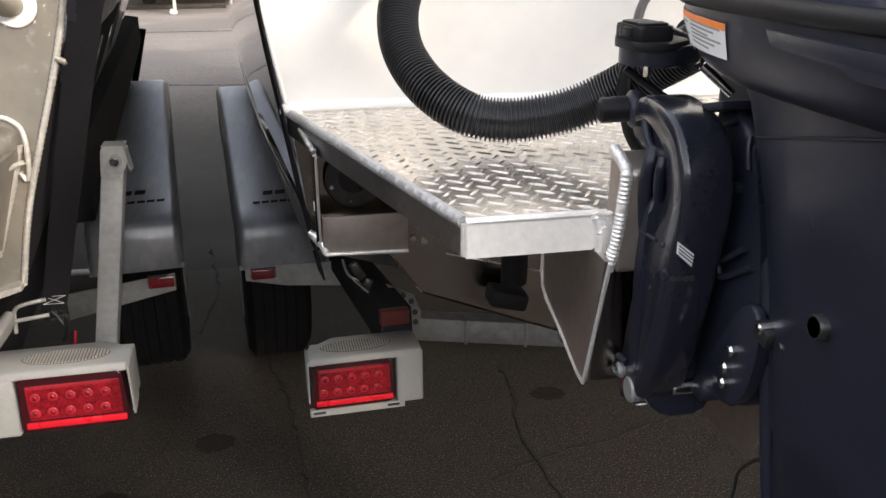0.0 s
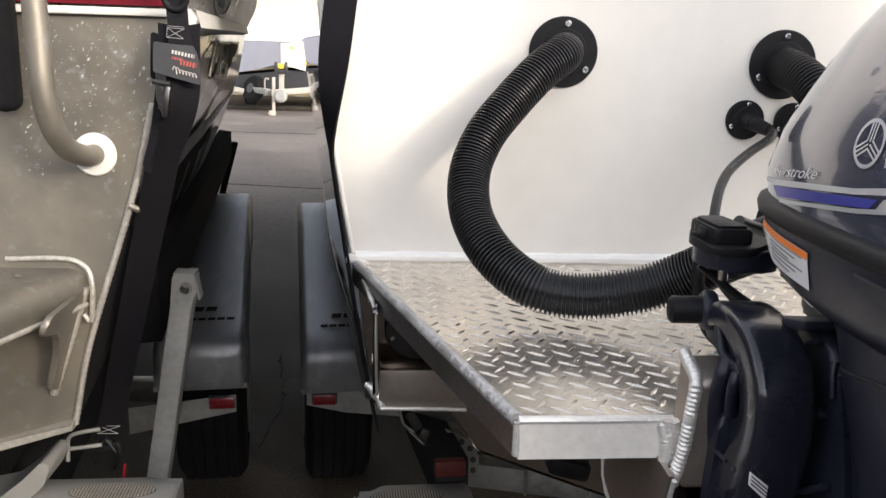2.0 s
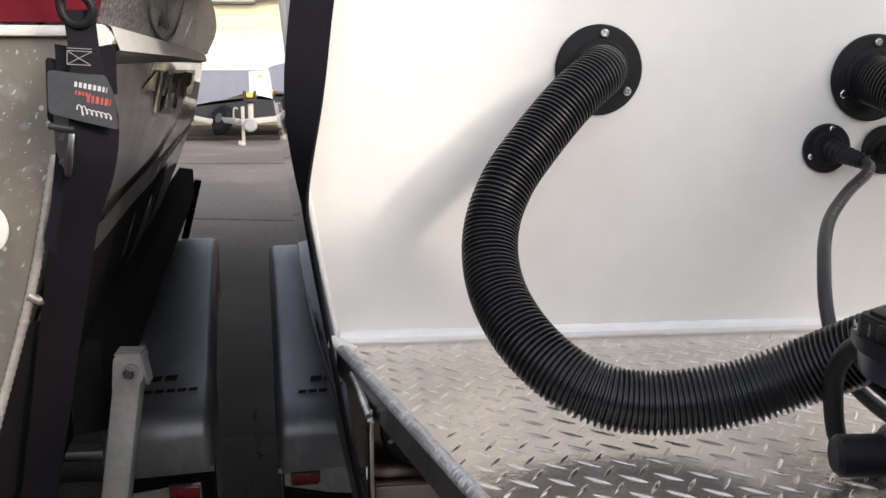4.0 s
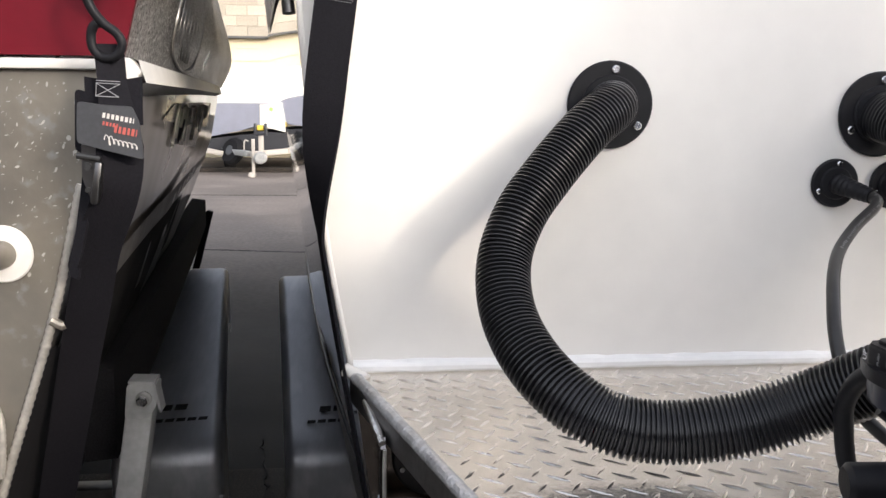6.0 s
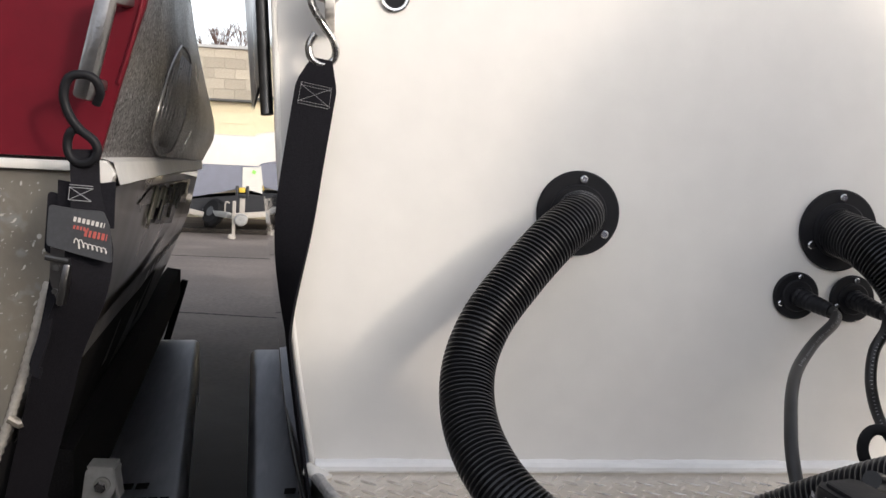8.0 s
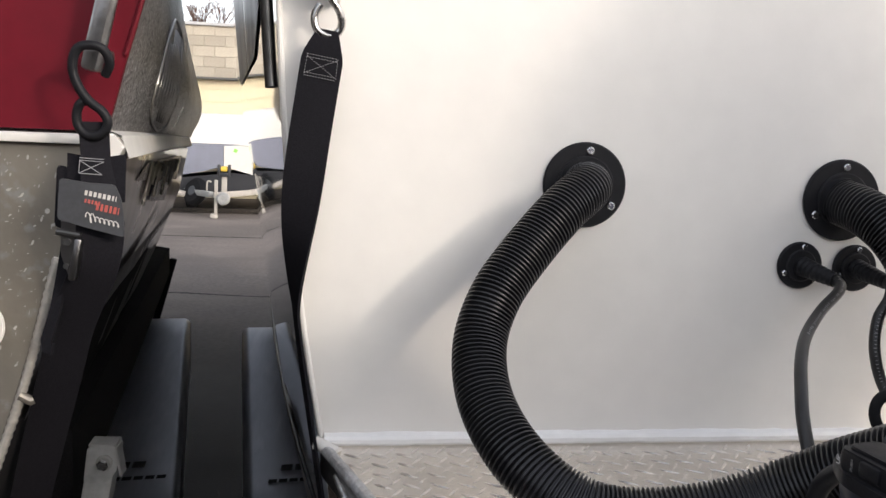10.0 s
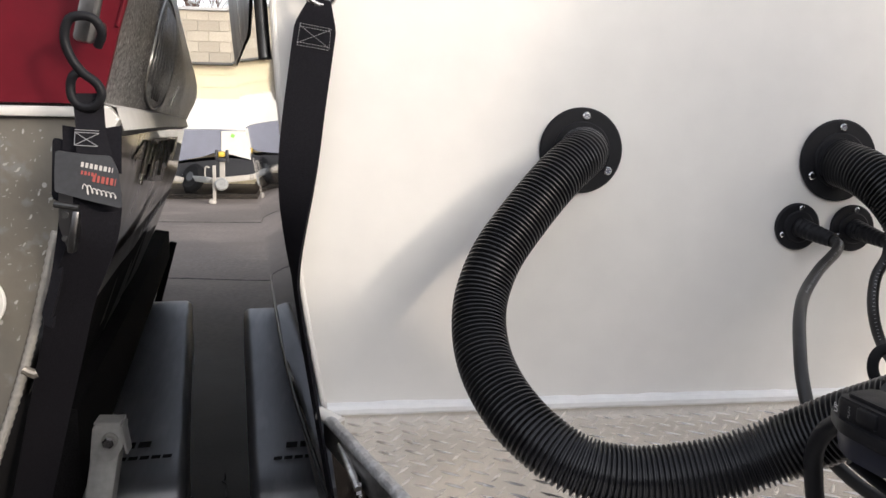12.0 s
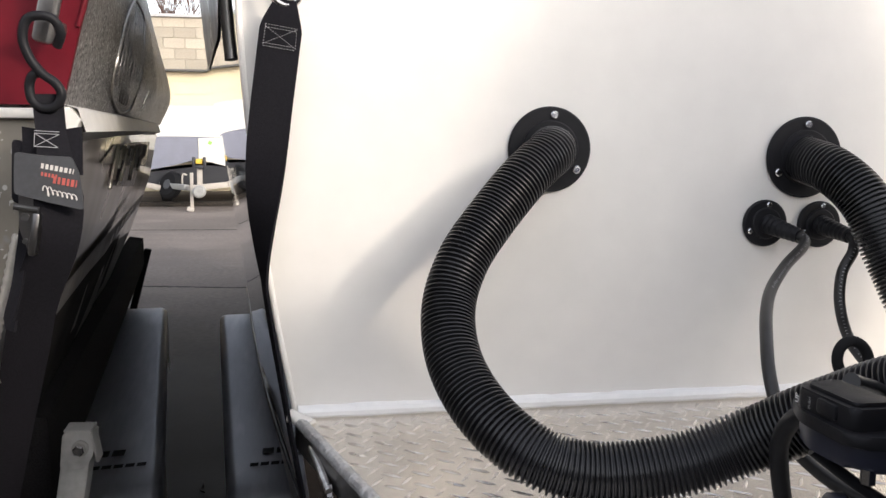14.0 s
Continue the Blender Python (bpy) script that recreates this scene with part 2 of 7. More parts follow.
def thing(name, at, label, category, group="", kind=""):
    ob = new(name)
    ob.location = at
    ob.empty_display_size = 0.05
    BASES[ob.name] = Vector(at)
    return tagged(ob, label, category, group, kind)


def part(name, bm, mat, parent=None, label="", smooth=35, kind=""):
    bmesh.ops.recalc_face_normals(bm, faces=bm.faces[:])
    me = bpy.data.meshes.new(name)
    bm.to_mesh(me)
    bm.free()
    if smooth:
        me.polygons.foreach_set("use_smooth", [True] * len(me.polygons))
        me.set_sharp_from_angle(angle=radians(smooth))
    me.materials.append(mat)
    ob = new(name, me)
    if parent is not None:
        ob.parent = parent
        if parent.name in BASES:
            ob.matrix_parent_inverse = Matrix.Translation(-BASES[parent.name])
    return tagged(ob, label, kind=kind)


def solo(name, bm, mat, label, category, group="", kind="", smooth=35):
    return tagged(part(name, bm, mat, None, "", smooth), label, category, group, kind)


def box(bm, c, s, rot=(0, 0, 0), bevel=0.0, seg=2):
    m = pose(*c, *rot) @ Matrix.Diagonal((*s, 1))
    vs = bmesh.ops.create_cube(bm, size=1, matrix=m)["verts"]
    if bevel:
        es = list({e for v in vs for e in v.link_edges})
        bmesh.ops.bevel(bm, geom=es, offset=bevel, segments=seg, affect="EDGES", profile=0.5)
    return bm


def new_box(c, s, rot=(0, 0, 0), bevel=0.0, seg=2):
    return box(bmesh.new(), c, s, rot, bevel, seg)


def slab(bm, outline, axis, a, b, bevel=0.0, seg=2):
    """A flat plate: the outline in the plane across the axis, from a to b along it. x: (y, z); y: (x, z); z: (x, y)."""
    def at(u, v, w):
        return {"x": (w, u, v), "y": (u, w, v), "z": (u, v, w)}[axis]
    lo = [bm.verts.new(at(u, v, a)) for u, v in outline]
    hi = [bm.verts.new(at(u, v, b)) for u, v in outline]
    fs = [bm.faces.new(lo), bm.faces.new(hi)]
    k = len(outline)
    for i in range(k):
        fs.append(bm.faces.new((lo[i], lo[(i + 1) % k], hi[(i + 1) % k], hi[i])))
    if bevel:
        bmesh.ops.bevel(bm, geom=list({e for f in fs[:2] for e in f.edges}), offset=bevel, segments=seg, affect="EDGES", profile=0.5)
    return bm


def round_outline(pts, r, n=4):
    """The polygon with its corners rounded."""
    out, k = [], len(pts)
    for i in range(k):
        p, a, b = Vector(pts[i]), Vector(pts[i - 1]), Vector(pts[(i + 1) % k])
        da, db = a - p, b - p
        rr = min(r, da.length * 0.45, db.length * 0.45)
        s, e = p + da.normalized() * rr, p + db.normalized() * rr
        for j in range(n + 1):
            t = j / n
            out.append(tuple((1 - t) ** 2 * s + 2 * t * (1 - t) * p + t * t * e))
    return out


def spline(pts, step):
    """Points along a smooth curve through pts, about step apart."""
    P = [Vector(p) for p in pts]
    P = [2 * P[0] - P[1]] + P + [2 * P[-1] - P[-2]]
    raw = []
    for i in range(1, len(P) - 2):
        for j in range(40):
            t = j / 40
            a, b, c, d = P[i - 1], P[i], P[i + 1], P[i + 2]
            raw.append(0.5 * (2 * b + (c - a) * t + (2 * a - 5 * b + 4 * c - d) * t * t + (3 * b - a - 3 * c + d) * t ** 3))
    raw.append(P[-2])
    out, gone = [raw[0]], 0.0
    for a, b in zip(raw, raw[1:]):
        L = (b - a).length
        while gone + L >= step and L > 1e-9:
            a = a + (b - a) * ((step - gone) / L)
            out.append(a.copy())
            L, gone = (b - a).length, 0.0
        gone += L
    if (raw[-1] - out[-1]).length > step * 0.3:
        out.append(raw[-1])
    return out


def tube(bm, path, radius, n=14, caps=True):
    """A round sweep along a list of points; radius: a number or a function of the index."""
    d = (path[1] - path[0]).normalized()
    side = d.cross(Vector((0.3, 0.2, 1))).normalized()
    rings = []
    for i, p in enumerate(path):
        d = (path[min(i + 1, len(path) - 1)] - path[max(i - 1, 0)]).normalized()
        side = (side - d * side.dot(d)).normalized()
        up = d.cross(side)
        r = radius(i) if callable(radius) else radius
        rings.append([bm.verts.new(p + r * (math.cos(a) * side + math.sin(a) * up)) for a in (2 * math.pi * j / n for j in range(n))])
    for A, B in zip(rings, rings[1:]):
        for j in range(n):
            bm.faces.new((A[j], A[(j + 1) % n], B[(j + 1) % n], B[j]))
    if caps:
        bm.faces.new(rings[0]); bm.faces.new(rings[-1])
    return bm


def rod(bm, a, b, r, n=14, chamfer=0.0):
    a, b = Vector(a), Vector(b)
    d = (b - a).normalized()
    if chamfer:
        pts, rs = [a, a + d * chamfer, b - d * chamfer, b], [r - chamfer, r, r, r - chamfer]
        return tube(bm, pts, lambda i: rs[i], n)
    return tube(bm, [a, b], r, n)


def ribbon(bm, path, width, thick, normals=None):
    """A flat strap along the points; width: a number or a list; normals: the way its face looks, a vector or a list."""
    rows = []
    for i, p in enumerate(path):
        d = (path[min(i + 1, len(path) - 1)] - path[max(i - 1, 0)]).normalized()
        nn = Vector(normals[i] if isinstance(normals, list) else normals).normalized()
        across = d.cross(nn).normalized()
        nn = across.cross(d).normalized()
        w = width[i] if isinstance(width, list) else width
        rows.append([bm.verts.new(p + across * (w / 2 * s) + nn * (thick / 2 * q)) for s, q in ((-1, -1), (1, -1), (1, 1), (-1, 1))])
    for A, B in zip(rows, rows[1:]):
        for j in range(4):
            bm.faces.new((A[j], A[(j + 1) % 4], B[(j + 1) % 4], B[j]))
    bm.faces.new(rows[0]); bm.faces.new(rows[-1])
    return bm


def loft(bm, rings, closed=True, caps=True):
    R = [[bm.verts.new(p) for p in ring] for ring in rings]
    n = len(R[0])
    for A, B in zip(R, R[1:]):
        for j in range(n if closed else n - 1):
            bm.faces.new((A[j], A[(j + 1) % n], B[(j + 1) % n], B[j]))
    if caps and closed:
        bm.faces.new(R[0]); bm.faces.new(R[-1])
    return bm


def oval(cx, cy, z, hx, hy, power=2.6, n=48, front=1.0):
    out = []
    for j in range(n):
        a = 2 * math.pi * j / n
        c, s = math.cos(a), math.sin(a)
        x = math.copysign(abs(c) ** (2 / power), c) * hx
        y = math.copysign(abs(s) ** (2 / power), s) * hy
        out.append((cx + x, cy + y * (front if y > 0 else 1), z))
    return out


def disc(bm, c, axis, r, h, n=40, chamfer=0.001):
    c, d = Vector(c), Vector(axis).normalized()
    return rod(bm, c, c + d * h, r, n, chamfer)


def bead(bm, path, r, step, seed=0, neck=0.92):
    """A weld: a row of overlapping scales along the path."""
    rnd = random.Random(seed)
    pts = spline(path, step)
    fine = []
    for a, b in zip(pts, pts[1:]):
        fine += [a, a.lerp(b, 0.5)]
    rr = [r * rnd.uniform(0.96, 1.05) if i % 2 == 0 else r * neck for i in range(len(fine))]
    return tube(bm, fine, lambda i: rr[i], 10)


def bars(bm, origin, right, up, rows, h, gap, seed=1, lift=0.0006, wide=(1.5, 4.5), space=0.5):
    """Writing as plain bars: rows is a list of lengths; laid on the plane of right and up from the top left corner."""
    rnd = random.Random(seed)
    o, r, u = Vector(origin), Vector(right).normalized(), Vector(up).normalized()
    nn = r.cross(u)
    for i, L in enumerate(rows):
        x, top = 0.0, -i * (h + gap)
        while x < L:
            w = min(rnd.uniform(*wide) * h, L - x)
            q = [o + r * x + u * top, o + r * (x + w) + u * top, o + r * (x + w) + u * (top - h), o + r * x + u * (top - h)]
            lo = [bm.verts.new(p) for p in q]
            hi = [bm.verts.new(p + nn * lift) for p in q]
            bm.faces.new(hi)
            for j in range(4):
                bm.faces.new((lo[j], lo[(j + 1) % 4], hi[(j + 1) % 4], hi[j]))
            x += w + space * h
    return bm


def smooth_loop(pts, step):
    """A closed smooth outline through 2D points."""
    k = len(pts)
    out = []
    for i in range(k):
        a, b, c, d = (Vector(pts[(i + j) % k]) for j in (-1, 0, 1, 2))
        m = max(2, int((c - b).length / step))
        for j in range(m):
            t = j / m
            out.append(tuple(0.5 * (2 * b + (c - a) * t + (2 * a - 5 * b + 4 * c - d) * t * t + (3 * b - a - 3 * c + d) * t ** 3)))
    return out


def refine(secs, k=6, m=5):
    """Sections (y, [(x, z), ...]) made finer and rounder in both ways."""
    cols = []
    for i in range(len(secs[0][1])):
        P = [Vector((sec[i][0], y, sec[i][1])) for y, sec in secs]
        P = [2 * P[0] - P[1]] + P + [2 * P[-1] - P[-2]]
        col = []
        for j in range(1, len(P) - 2):
            a, b, c, d = P[j - 1:j + 3]
            col += [0.5 * (2 * b + (c - a) * t + (2 * a - 5 * b + 4 * c - d) * t * t + (3 * b - a - 3 * c + d) * t ** 3) for t in (q / k for q in range(k))]
        cols.append(col + [P[-2]])
    rings = []
    for r in range(len(cols[0])):
        P = [c[r] for c in cols]
        P = [2 * P[0] - P[1]] + P + [2 * P[-1] - P[-2]]
        ring = []
        for j in range(1, len(P) - 2):
            a, b, c, d = P[j - 1:j + 3]
            ring += [0.5 * (2 * b + (c - a) * t + (2 * a - 5 * b + 4 * c - d) * t * t + (3 * b - a - 3 * c + d) * t ** 3) for t in (q / m for q in range(m))]
        rings.append(ring + [P[-2]])
    return rings


def beam(bm, a, b, w, h, bevel=0.003):
    a, b = Vector(a), Vector(b)
    d = b - a
    q = d.to_track_quat("Y", "Z").to_matrix().to_4x4()
    mm = Matrix.Translation((a + b) / 2) @ q @ Matrix.Diagonal((w, d.length, h, 1))
    vs = bmesh.ops.create_cube(bm, size=1, matrix=mm)["verts"]
    bmesh.ops.bevel(bm, geom=list({e for v in vs for e in v.link_edges}), offset=bevel, segments=2, affect="EDGES", profile=0.5)
    return bm

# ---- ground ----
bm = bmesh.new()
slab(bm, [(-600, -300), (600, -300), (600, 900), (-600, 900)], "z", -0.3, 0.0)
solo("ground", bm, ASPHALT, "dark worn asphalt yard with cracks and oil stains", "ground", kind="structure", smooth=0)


solo("pavement", slab(bmesh.new(), [(3.1, -0.0015), (3.9, 0.004), (21.9, 0.004), (21.9, -0.2), (3.1, -0.2)], "x", -80, 80), AISLE, "asphalt of the yard aisle, with painted shade near the boats", "pavement", kind="structure", smooth=0)


def crack(pts, width, seed):
    rnd = random.Random(seed)
    path = spline([(x, y, 0.001 if y < 3.5 else 0.005) for x, y in pts], 0.03)
    path = [p + Vector((rnd.uniform(-1, 1) * 0.008, rnd.uniform(-1, 1) * 0.008, 0)) for p in path]
    widths = [width * rnd.uniform(0.35, 1.3) for _ in path]
    b = ribbon(bmesh.new(), path, widths, 0.003, (0, 0, 1))
    return solo("pavement_crack", b, CRACK, "dark jagged crack in the asphalt", "crack", kind="structure", smooth=0)


crack([(-0.10, 2.9), (-0.052, 2.46), (0.0, 2.2), (0.027, 1.99), (0.043, 1.74), (0.06, 1.3), (0.02, 0.8)], 0.008, 1)
crack([(0.65, 2.3), (0.652, 2.14), (0.62, 1.9), (0.64, 1.6)], 0.008, 2)
crack([(0.5, 1.72), (0.643, 1.79), (0.88, 1.85), (1.10, 1.93), (1.6, 2.1)], 0.008, 3)
crack([(-3.0, 8.35), (-1.31, 8.16), (-0.53, 8.0), (1.0, 7.9), (4.0, 7.8)], 0.035, 4)
crack([(-0.33, 3.6), (-0.26, 3.1), (-0.30, 2.7)], 0.007, 5)
crack([(-4.5, 13.2), (-2.0, 13.0), (0.0, 12.9), (4, 12.8)], 0.04, 8)

def stain(x, y, rx, ry, seed):
    rnd = random.Random(seed)
    b = bmesh.new()
    b.faces.new([b.verts.new((x + rx * rnd.uniform(0.85, 1.1) * math.cos(a), y + ry * rnd.uniform(0.85, 1.1) * math.sin(a), 0.0022 if y < 7 else 0.0075)) for a in (2 * math.pi * j / 28 for j in range(28))])
    return solo("oil_stain", b, STAIN, "dark round oil stain on the asphalt", "stain", kind="structure", smooth=0)

stain(-0.195, 2.015, 0.055, 0.045, 1)
stain(-0.43, 1.80, 0.05, 0.04, 2)
stain(0.75, 2.1, 0.05, 0.04, 3)

# walls added around the yard to block low light; dark side ones deepen shade
solo("wall_south", new_box((0, -9.0, 1.8), (40, 0.3, 3.6), (0, 0, 0), 0.02), WALL, "unseen brown wall added to block low sky light", "wall", kind="structure")
solo("wall_west", new_box((-3.0, 3.6, 0.85), (0.2, 8.4, 1.7), (0, 0, 0), 0.02), DARK_WALL, "dark brown wall added to block low light beside the used boat", "wall", kind="structure")
solo("wall_east", new_box((3.2, 3.9, 0.85), (0.2, 7.8, 1.7), (0, 0, 0), 0.02), DARK_WALL, "dark brown wall added to block low light beside the white boat", "wall", kind="structure")

# ---- the white boat ----
TY = 1.272                                  # outer face of its transom
white_boat = thing("motor_boat", (0.9, 1.6, 0.55), "new white aluminium boat with a tread plate swim step", "boat")
# transom: left edge leans outwards to the gunwale
left_edge = [(0.105, 0.80), (0.083, 0.86), (0.062, 1.02), (0.036, 1.172), (0.015, 1.36), (0.006, 1.50), (-0.01, 1.75)]
CX = 1.02                                   # middle of the boat
right_edge = [(2 * CX - x, z) for x, z in reversed(left_edge)]
bottom_edge = [(1.84, 0.795), (1.77, 0.71), (CX, 0.42), (0.258, 0.711), (0.199, 0.797)]
bm = slab(bmesh.new(), left_edge[2:] + right_edge[:-2], "y", TY, TY + 0.006)
part("transom", bm, WHITE, white_boat, "white painted transom plate")
low = [(0.064, 1.012)] + [(x, z) for x, z in reversed(left_edge[:2])] + list(reversed(bottom_edge)) + [(2 * CX - x, z) for x, z in left_edge[:2]] + [(2 * CX - 0.064, 1.012)]
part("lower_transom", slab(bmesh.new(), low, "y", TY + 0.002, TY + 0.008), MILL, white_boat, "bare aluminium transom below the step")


def hull_side(mirror=False):
    """Side plating, section by section from the transom to the bow: (y, [(x, z), ...])."""
    secs = [
        (TY, [(0.105, 0.80), (0.083, 0.86), (0.062, 1.02), (0.036, 1.172), (0.015, 1.36), (0.006, 1.50), (-0.01, 1.75), (-0.018, 1.86)]),
        (2.0, [(-0.008, 0.86), (-0.018, 0.92), (-0.035, 1.05), (-0.055, 1.20), (-0.073, 1.38), (-0.082, 1.52), (-0.098, 1.80), (-0.106, 1.92)]),
        (3.0, [(-0.10, 0.92), (-0.118, 0.985), (-0.132, 1.09), (-0.152, 1.22), (-0.178, 1.39), (-0.200, 1.55), (-0.230, 1.87), (-0.250, 2.00)]),
        (3.8, [(-0.12, 0.96), (-0.155, 1.01), (-0.172, 1.11), (-0.205, 1.24), (-0.250, 1.41), (-0.285, 1.58), (-0.316, 1.93), (-0.345, 2.08)]),
        (5.0, [(0.02, 1.0), (-0.02, 1.06), (-0.06, 1.16), (-0.12, 1.28), (-0.20, 1.45), (-0.26, 1.63), (-0.30, 2.0), (-0.33, 2.15)]),
        (6.2, [(0.38, 1.06), (0.34, 1.12), (0.29, 1.22), (0.23, 1.34), (0.16, 1.5), (0.11, 1.68), (0.04, 2.06), (0.01, 2.2)]),
        (7.4, [(1.0, 1.2), (0.99, 1.26), (0.97, 1.34), (0.94, 1.45), (0.9, 1.6), (0.86, 1.77), (0.8, 2.14), (0.78, 2.27)]),
    ]
    flip = (lambda x: 2 * CX - x) if mirror else (lambda x: x)
    return loft(bmesh.new(), [[(flip(x), y, z) for x, z in sec] for y, sec in secs], closed=False)


part("hull_side", hull_side(), HULL_GLOSS, white_boat, "mirror-glossy dark hull side", 50)
part("hull_side", hull_side(True), HULL_GLOSS, white_boat, "mirror-glossy dark hull side", 50)
# dark pointed reflection laid as a film high on the side
def white_x(y, z):
    A, B = ([(1.36, 0.015), (1.50, 0.006), (1.75, -0.01), (1.86, -0.018)], [(1.38, -0.073), (1.52, -0.082), (1.80, -0.098), (1.92, -0.106)])
    f = (y - TY) / (2.0 - TY)
    if y > 2.0:
        A, B, f = B, [(1.39, -0.178), (1.55, -0.200), (1.87, -0.230), (2.00, -0.250)], y - 2.0
    sec = [(a[0] * (1 - f) + b[0] * f, a[1] * (1 - f) + b[1] * f) for a, b in zip(A, B)]
    for (z0, x0), (z1, x1) in zip(sec, sec[1:]):
        if z0 <= z <= z1:
            return x0 + (x1 - x0) * (z - z0) / (z1 - z0)
    return sec[-1][1]

bm = bmesh.new()
rows = []
for k in range(27):
    y = 1.64 + 0.05 * k
    low_z = 1.565 - 0.26 * (y - 1.64) if y < 1.86 else 1.508 + 0.02 * (y - 1.86)
    rows.append([bm.verts.new((white_x(y, z) - 0.003, y, z)) for z in (low_z, 1.60, 1.68, 1.77, 1.86)])
for A, B in zip(rows, rows[1:]):
    for k in range(4):
        bm.faces.new((A[k], B[k], B[k + 1], A[k + 1]))
part("hull_graphic", bm, PATCH_GREY, white_boat, "dark pointed reflection laid as film on the hull side", 60)
for s in (1, -1):                            # rolled chine along the lower edge of the side
    bm = tube(bmesh.new(), spline([(CX + s * (x - CX), y, z) for x, y, z in ((0.104, TY + 0.002, 0.80), (-0.008, 2.0, 0.86), (-0.10, 3.0, 0.92), (-0.12, 3.8, 0.96), (0.02, 5.0, 1.0))], 0.05), 0.0040, 8)
    part("chine", bm, DARK_STEEL, white_boat, "dark rolled chine edge", 60)
# dark strip modelled in place of a reflection beside the hull edge
part("edge_trim", tube(bmesh.new(), spline([(-0.002, TY + 0.016, 1.422), (-0.003, TY + 0.018, 1.430), (-0.008, TY + 0.018, 1.50), (-0.015, TY + 0.018, 1.60), (-0.024, TY + 0.018, 1.74)], 0.02), 0.0072, 10), DARK_STEEL, white_boat, "dark strip for a reflection along the hull edge", 60)
# bottom of the hull, a shallow vee
secs = [(TY + 0.004, 0.08, 0.80, 0.42), (2.0, -0.008, 0.86, 0.44), (3.8, -0.12, 0.96, 0.55), (5.0, 0.02, 1.0, 0.7), (6.2, 0.38, 1.06, 0.9), (7.4, 1.0, 1.2, 1.15)]
bm = loft(bmesh.new(), [[(x, y, z), (x + (CX - x) * 0.18, y, z - 0.05), (CX, y, k), (2 * CX - x - (CX - x) * 0.18, y, z - 0.05), (2 * CX - x, y, z)] for y, x, z, k in secs], closed=False)
part("hull_bottom", bm, NEW_ALU, white_boat, "bare aluminium vee bottom")
bm = loft(bmesh.new(), [[(x, y, z), (2 * CX - x, y, z)] for y, x, z in ((TY, -0.01, 1.75), (2.0, -0.095, 1.8), (3.8, -0.31, 1.93), (5, -0.3, 2.0), (6.2, 0.04, 2.06), (7.4, 0.8, 2.14))], closed=False)
part("deck", bm, WHITE, white_boat)
# bright weld lines round the transom
bm = bead(bmesh.new(), [(x, TY - 0.001, z) for x, z in left_edge[2:]], 0.0035, 0.004, 3)
part("edge_weld", bm, WHITE, white_boat)
rnd = random.Random(4)
seam = spline([(0.064, TY - 0.004, 1.0275), (0.5, TY - 0.004, 1.0275), (1.9, TY - 0.004, 1.0275)], 0.012)
wob = [0.0082 * rnd.uniform(0.9, 1.12) for _ in seam]
bm = tube(bmesh.new(), seam, lambda i: wob[i], 10)
part("step_weld", bm, CAULK, white_boat, "white caulked seam along the step")
bm = bead(bmesh.new(), [(0.055, TY - 0.010, 1.026), (0.068, TY - 0.018, 1.022), (0.08, TY - 0.028, 1.018)], 0.008, 0.006, 5)
part("corner_weld", bm, WHITE, white_boat)

# swim step of tread plate: top surface falls slightly aft
def step_z(y):
    return 1.008 + 0.026 * (y - 0.75)

STEP_A, STEP_B, STEP_C = (0.062, TY - 0.004), (0.224, 0.750), (0.372, 0.752)
top_outline = [STEP_A, (STEP_B[0] - 0.002, STEP_B[1] + 0.006), (STEP_B[0] + 0.008, STEP_B[1]), STEP_C, (0.72, 0.752), (1.30, 0.752), (1.50, TY - 0.004)]
bm = bmesh.new()
lo = [bm.verts.new((x, y, step_z(y) - 0.006)) for x, y in top_outline]
hi = [bm.verts.new((x, y, step_z(y))) for x, y in top_outline]
bm.faces.new(lo); bm.faces.new(hi)
for i in range(len(lo)):
    j = (i + 1) % len(lo)
    bm.faces.new((lo[i], lo[j], hi[j], hi[i]))
swim_step = part("swim_step", bm, TREAD, white_boat, "bare aluminium tread plate swim step", 30)


def inside(x, y, margin):
    if not (0.752 + margin < y < TY - 0.012 - margin):
        return False
    f = (TY - y) / (TY - 0.75)
    return STEP_A[0] + f * (STEP_B[0] - STEP_A[0]) + margin * 1.2 < x < 1.3 - margin


bm = bmesh.new()
PITCH_X, PITCH_Y = 0.0287, 0.0272
rnd = random.Random(7)
for j in range(-2, 24):
    for i in range(-2, 46):
        for kind in (0, 1):
            x = 0.0085 + (i + 0.5 * kind) * PITCH_X
            y = 0.7425 + (j + 0.5 * kind) * PITCH_Y
            if not inside(x, y, 0.009) or (x > 0.375 and x < 0.72 and y < 0.78):
                continue
            a = radians(45 if kind else -45) + radians(9)
            L, W, h = 0.0132, 0.0018, 0.0012
            ca, sa = math.cos(a), math.sin(a)
            ring = [(-L, 0), (-0.35 * L, -W), (0.35 * L, -W), (L, 0), (0.35 * L, W), (-0.35 * L, W)]
            base = [bm.verts.new((x + u * ca - v * sa, y + u * sa + v * ca, step_z(y) - 0.0002)) for u, v in ring]
            top = [bm.verts.new((x + 0.6 * (u * ca - v * sa), y + 0.6 * (u * sa + v * ca), step_z(y) + h * rnd.uniform(0.9, 1.1))) for u, v in ring]
            bm.faces.new(top)
            for k in range(6):
                bm.faces.new((base[k], base[(k + 1) % 6], top[(k + 1) % 6], top[k]))
part("tread_pattern", bm, LUG, swim_step, "raised diamond lugs of the tread plate", 60, kind="stuff")

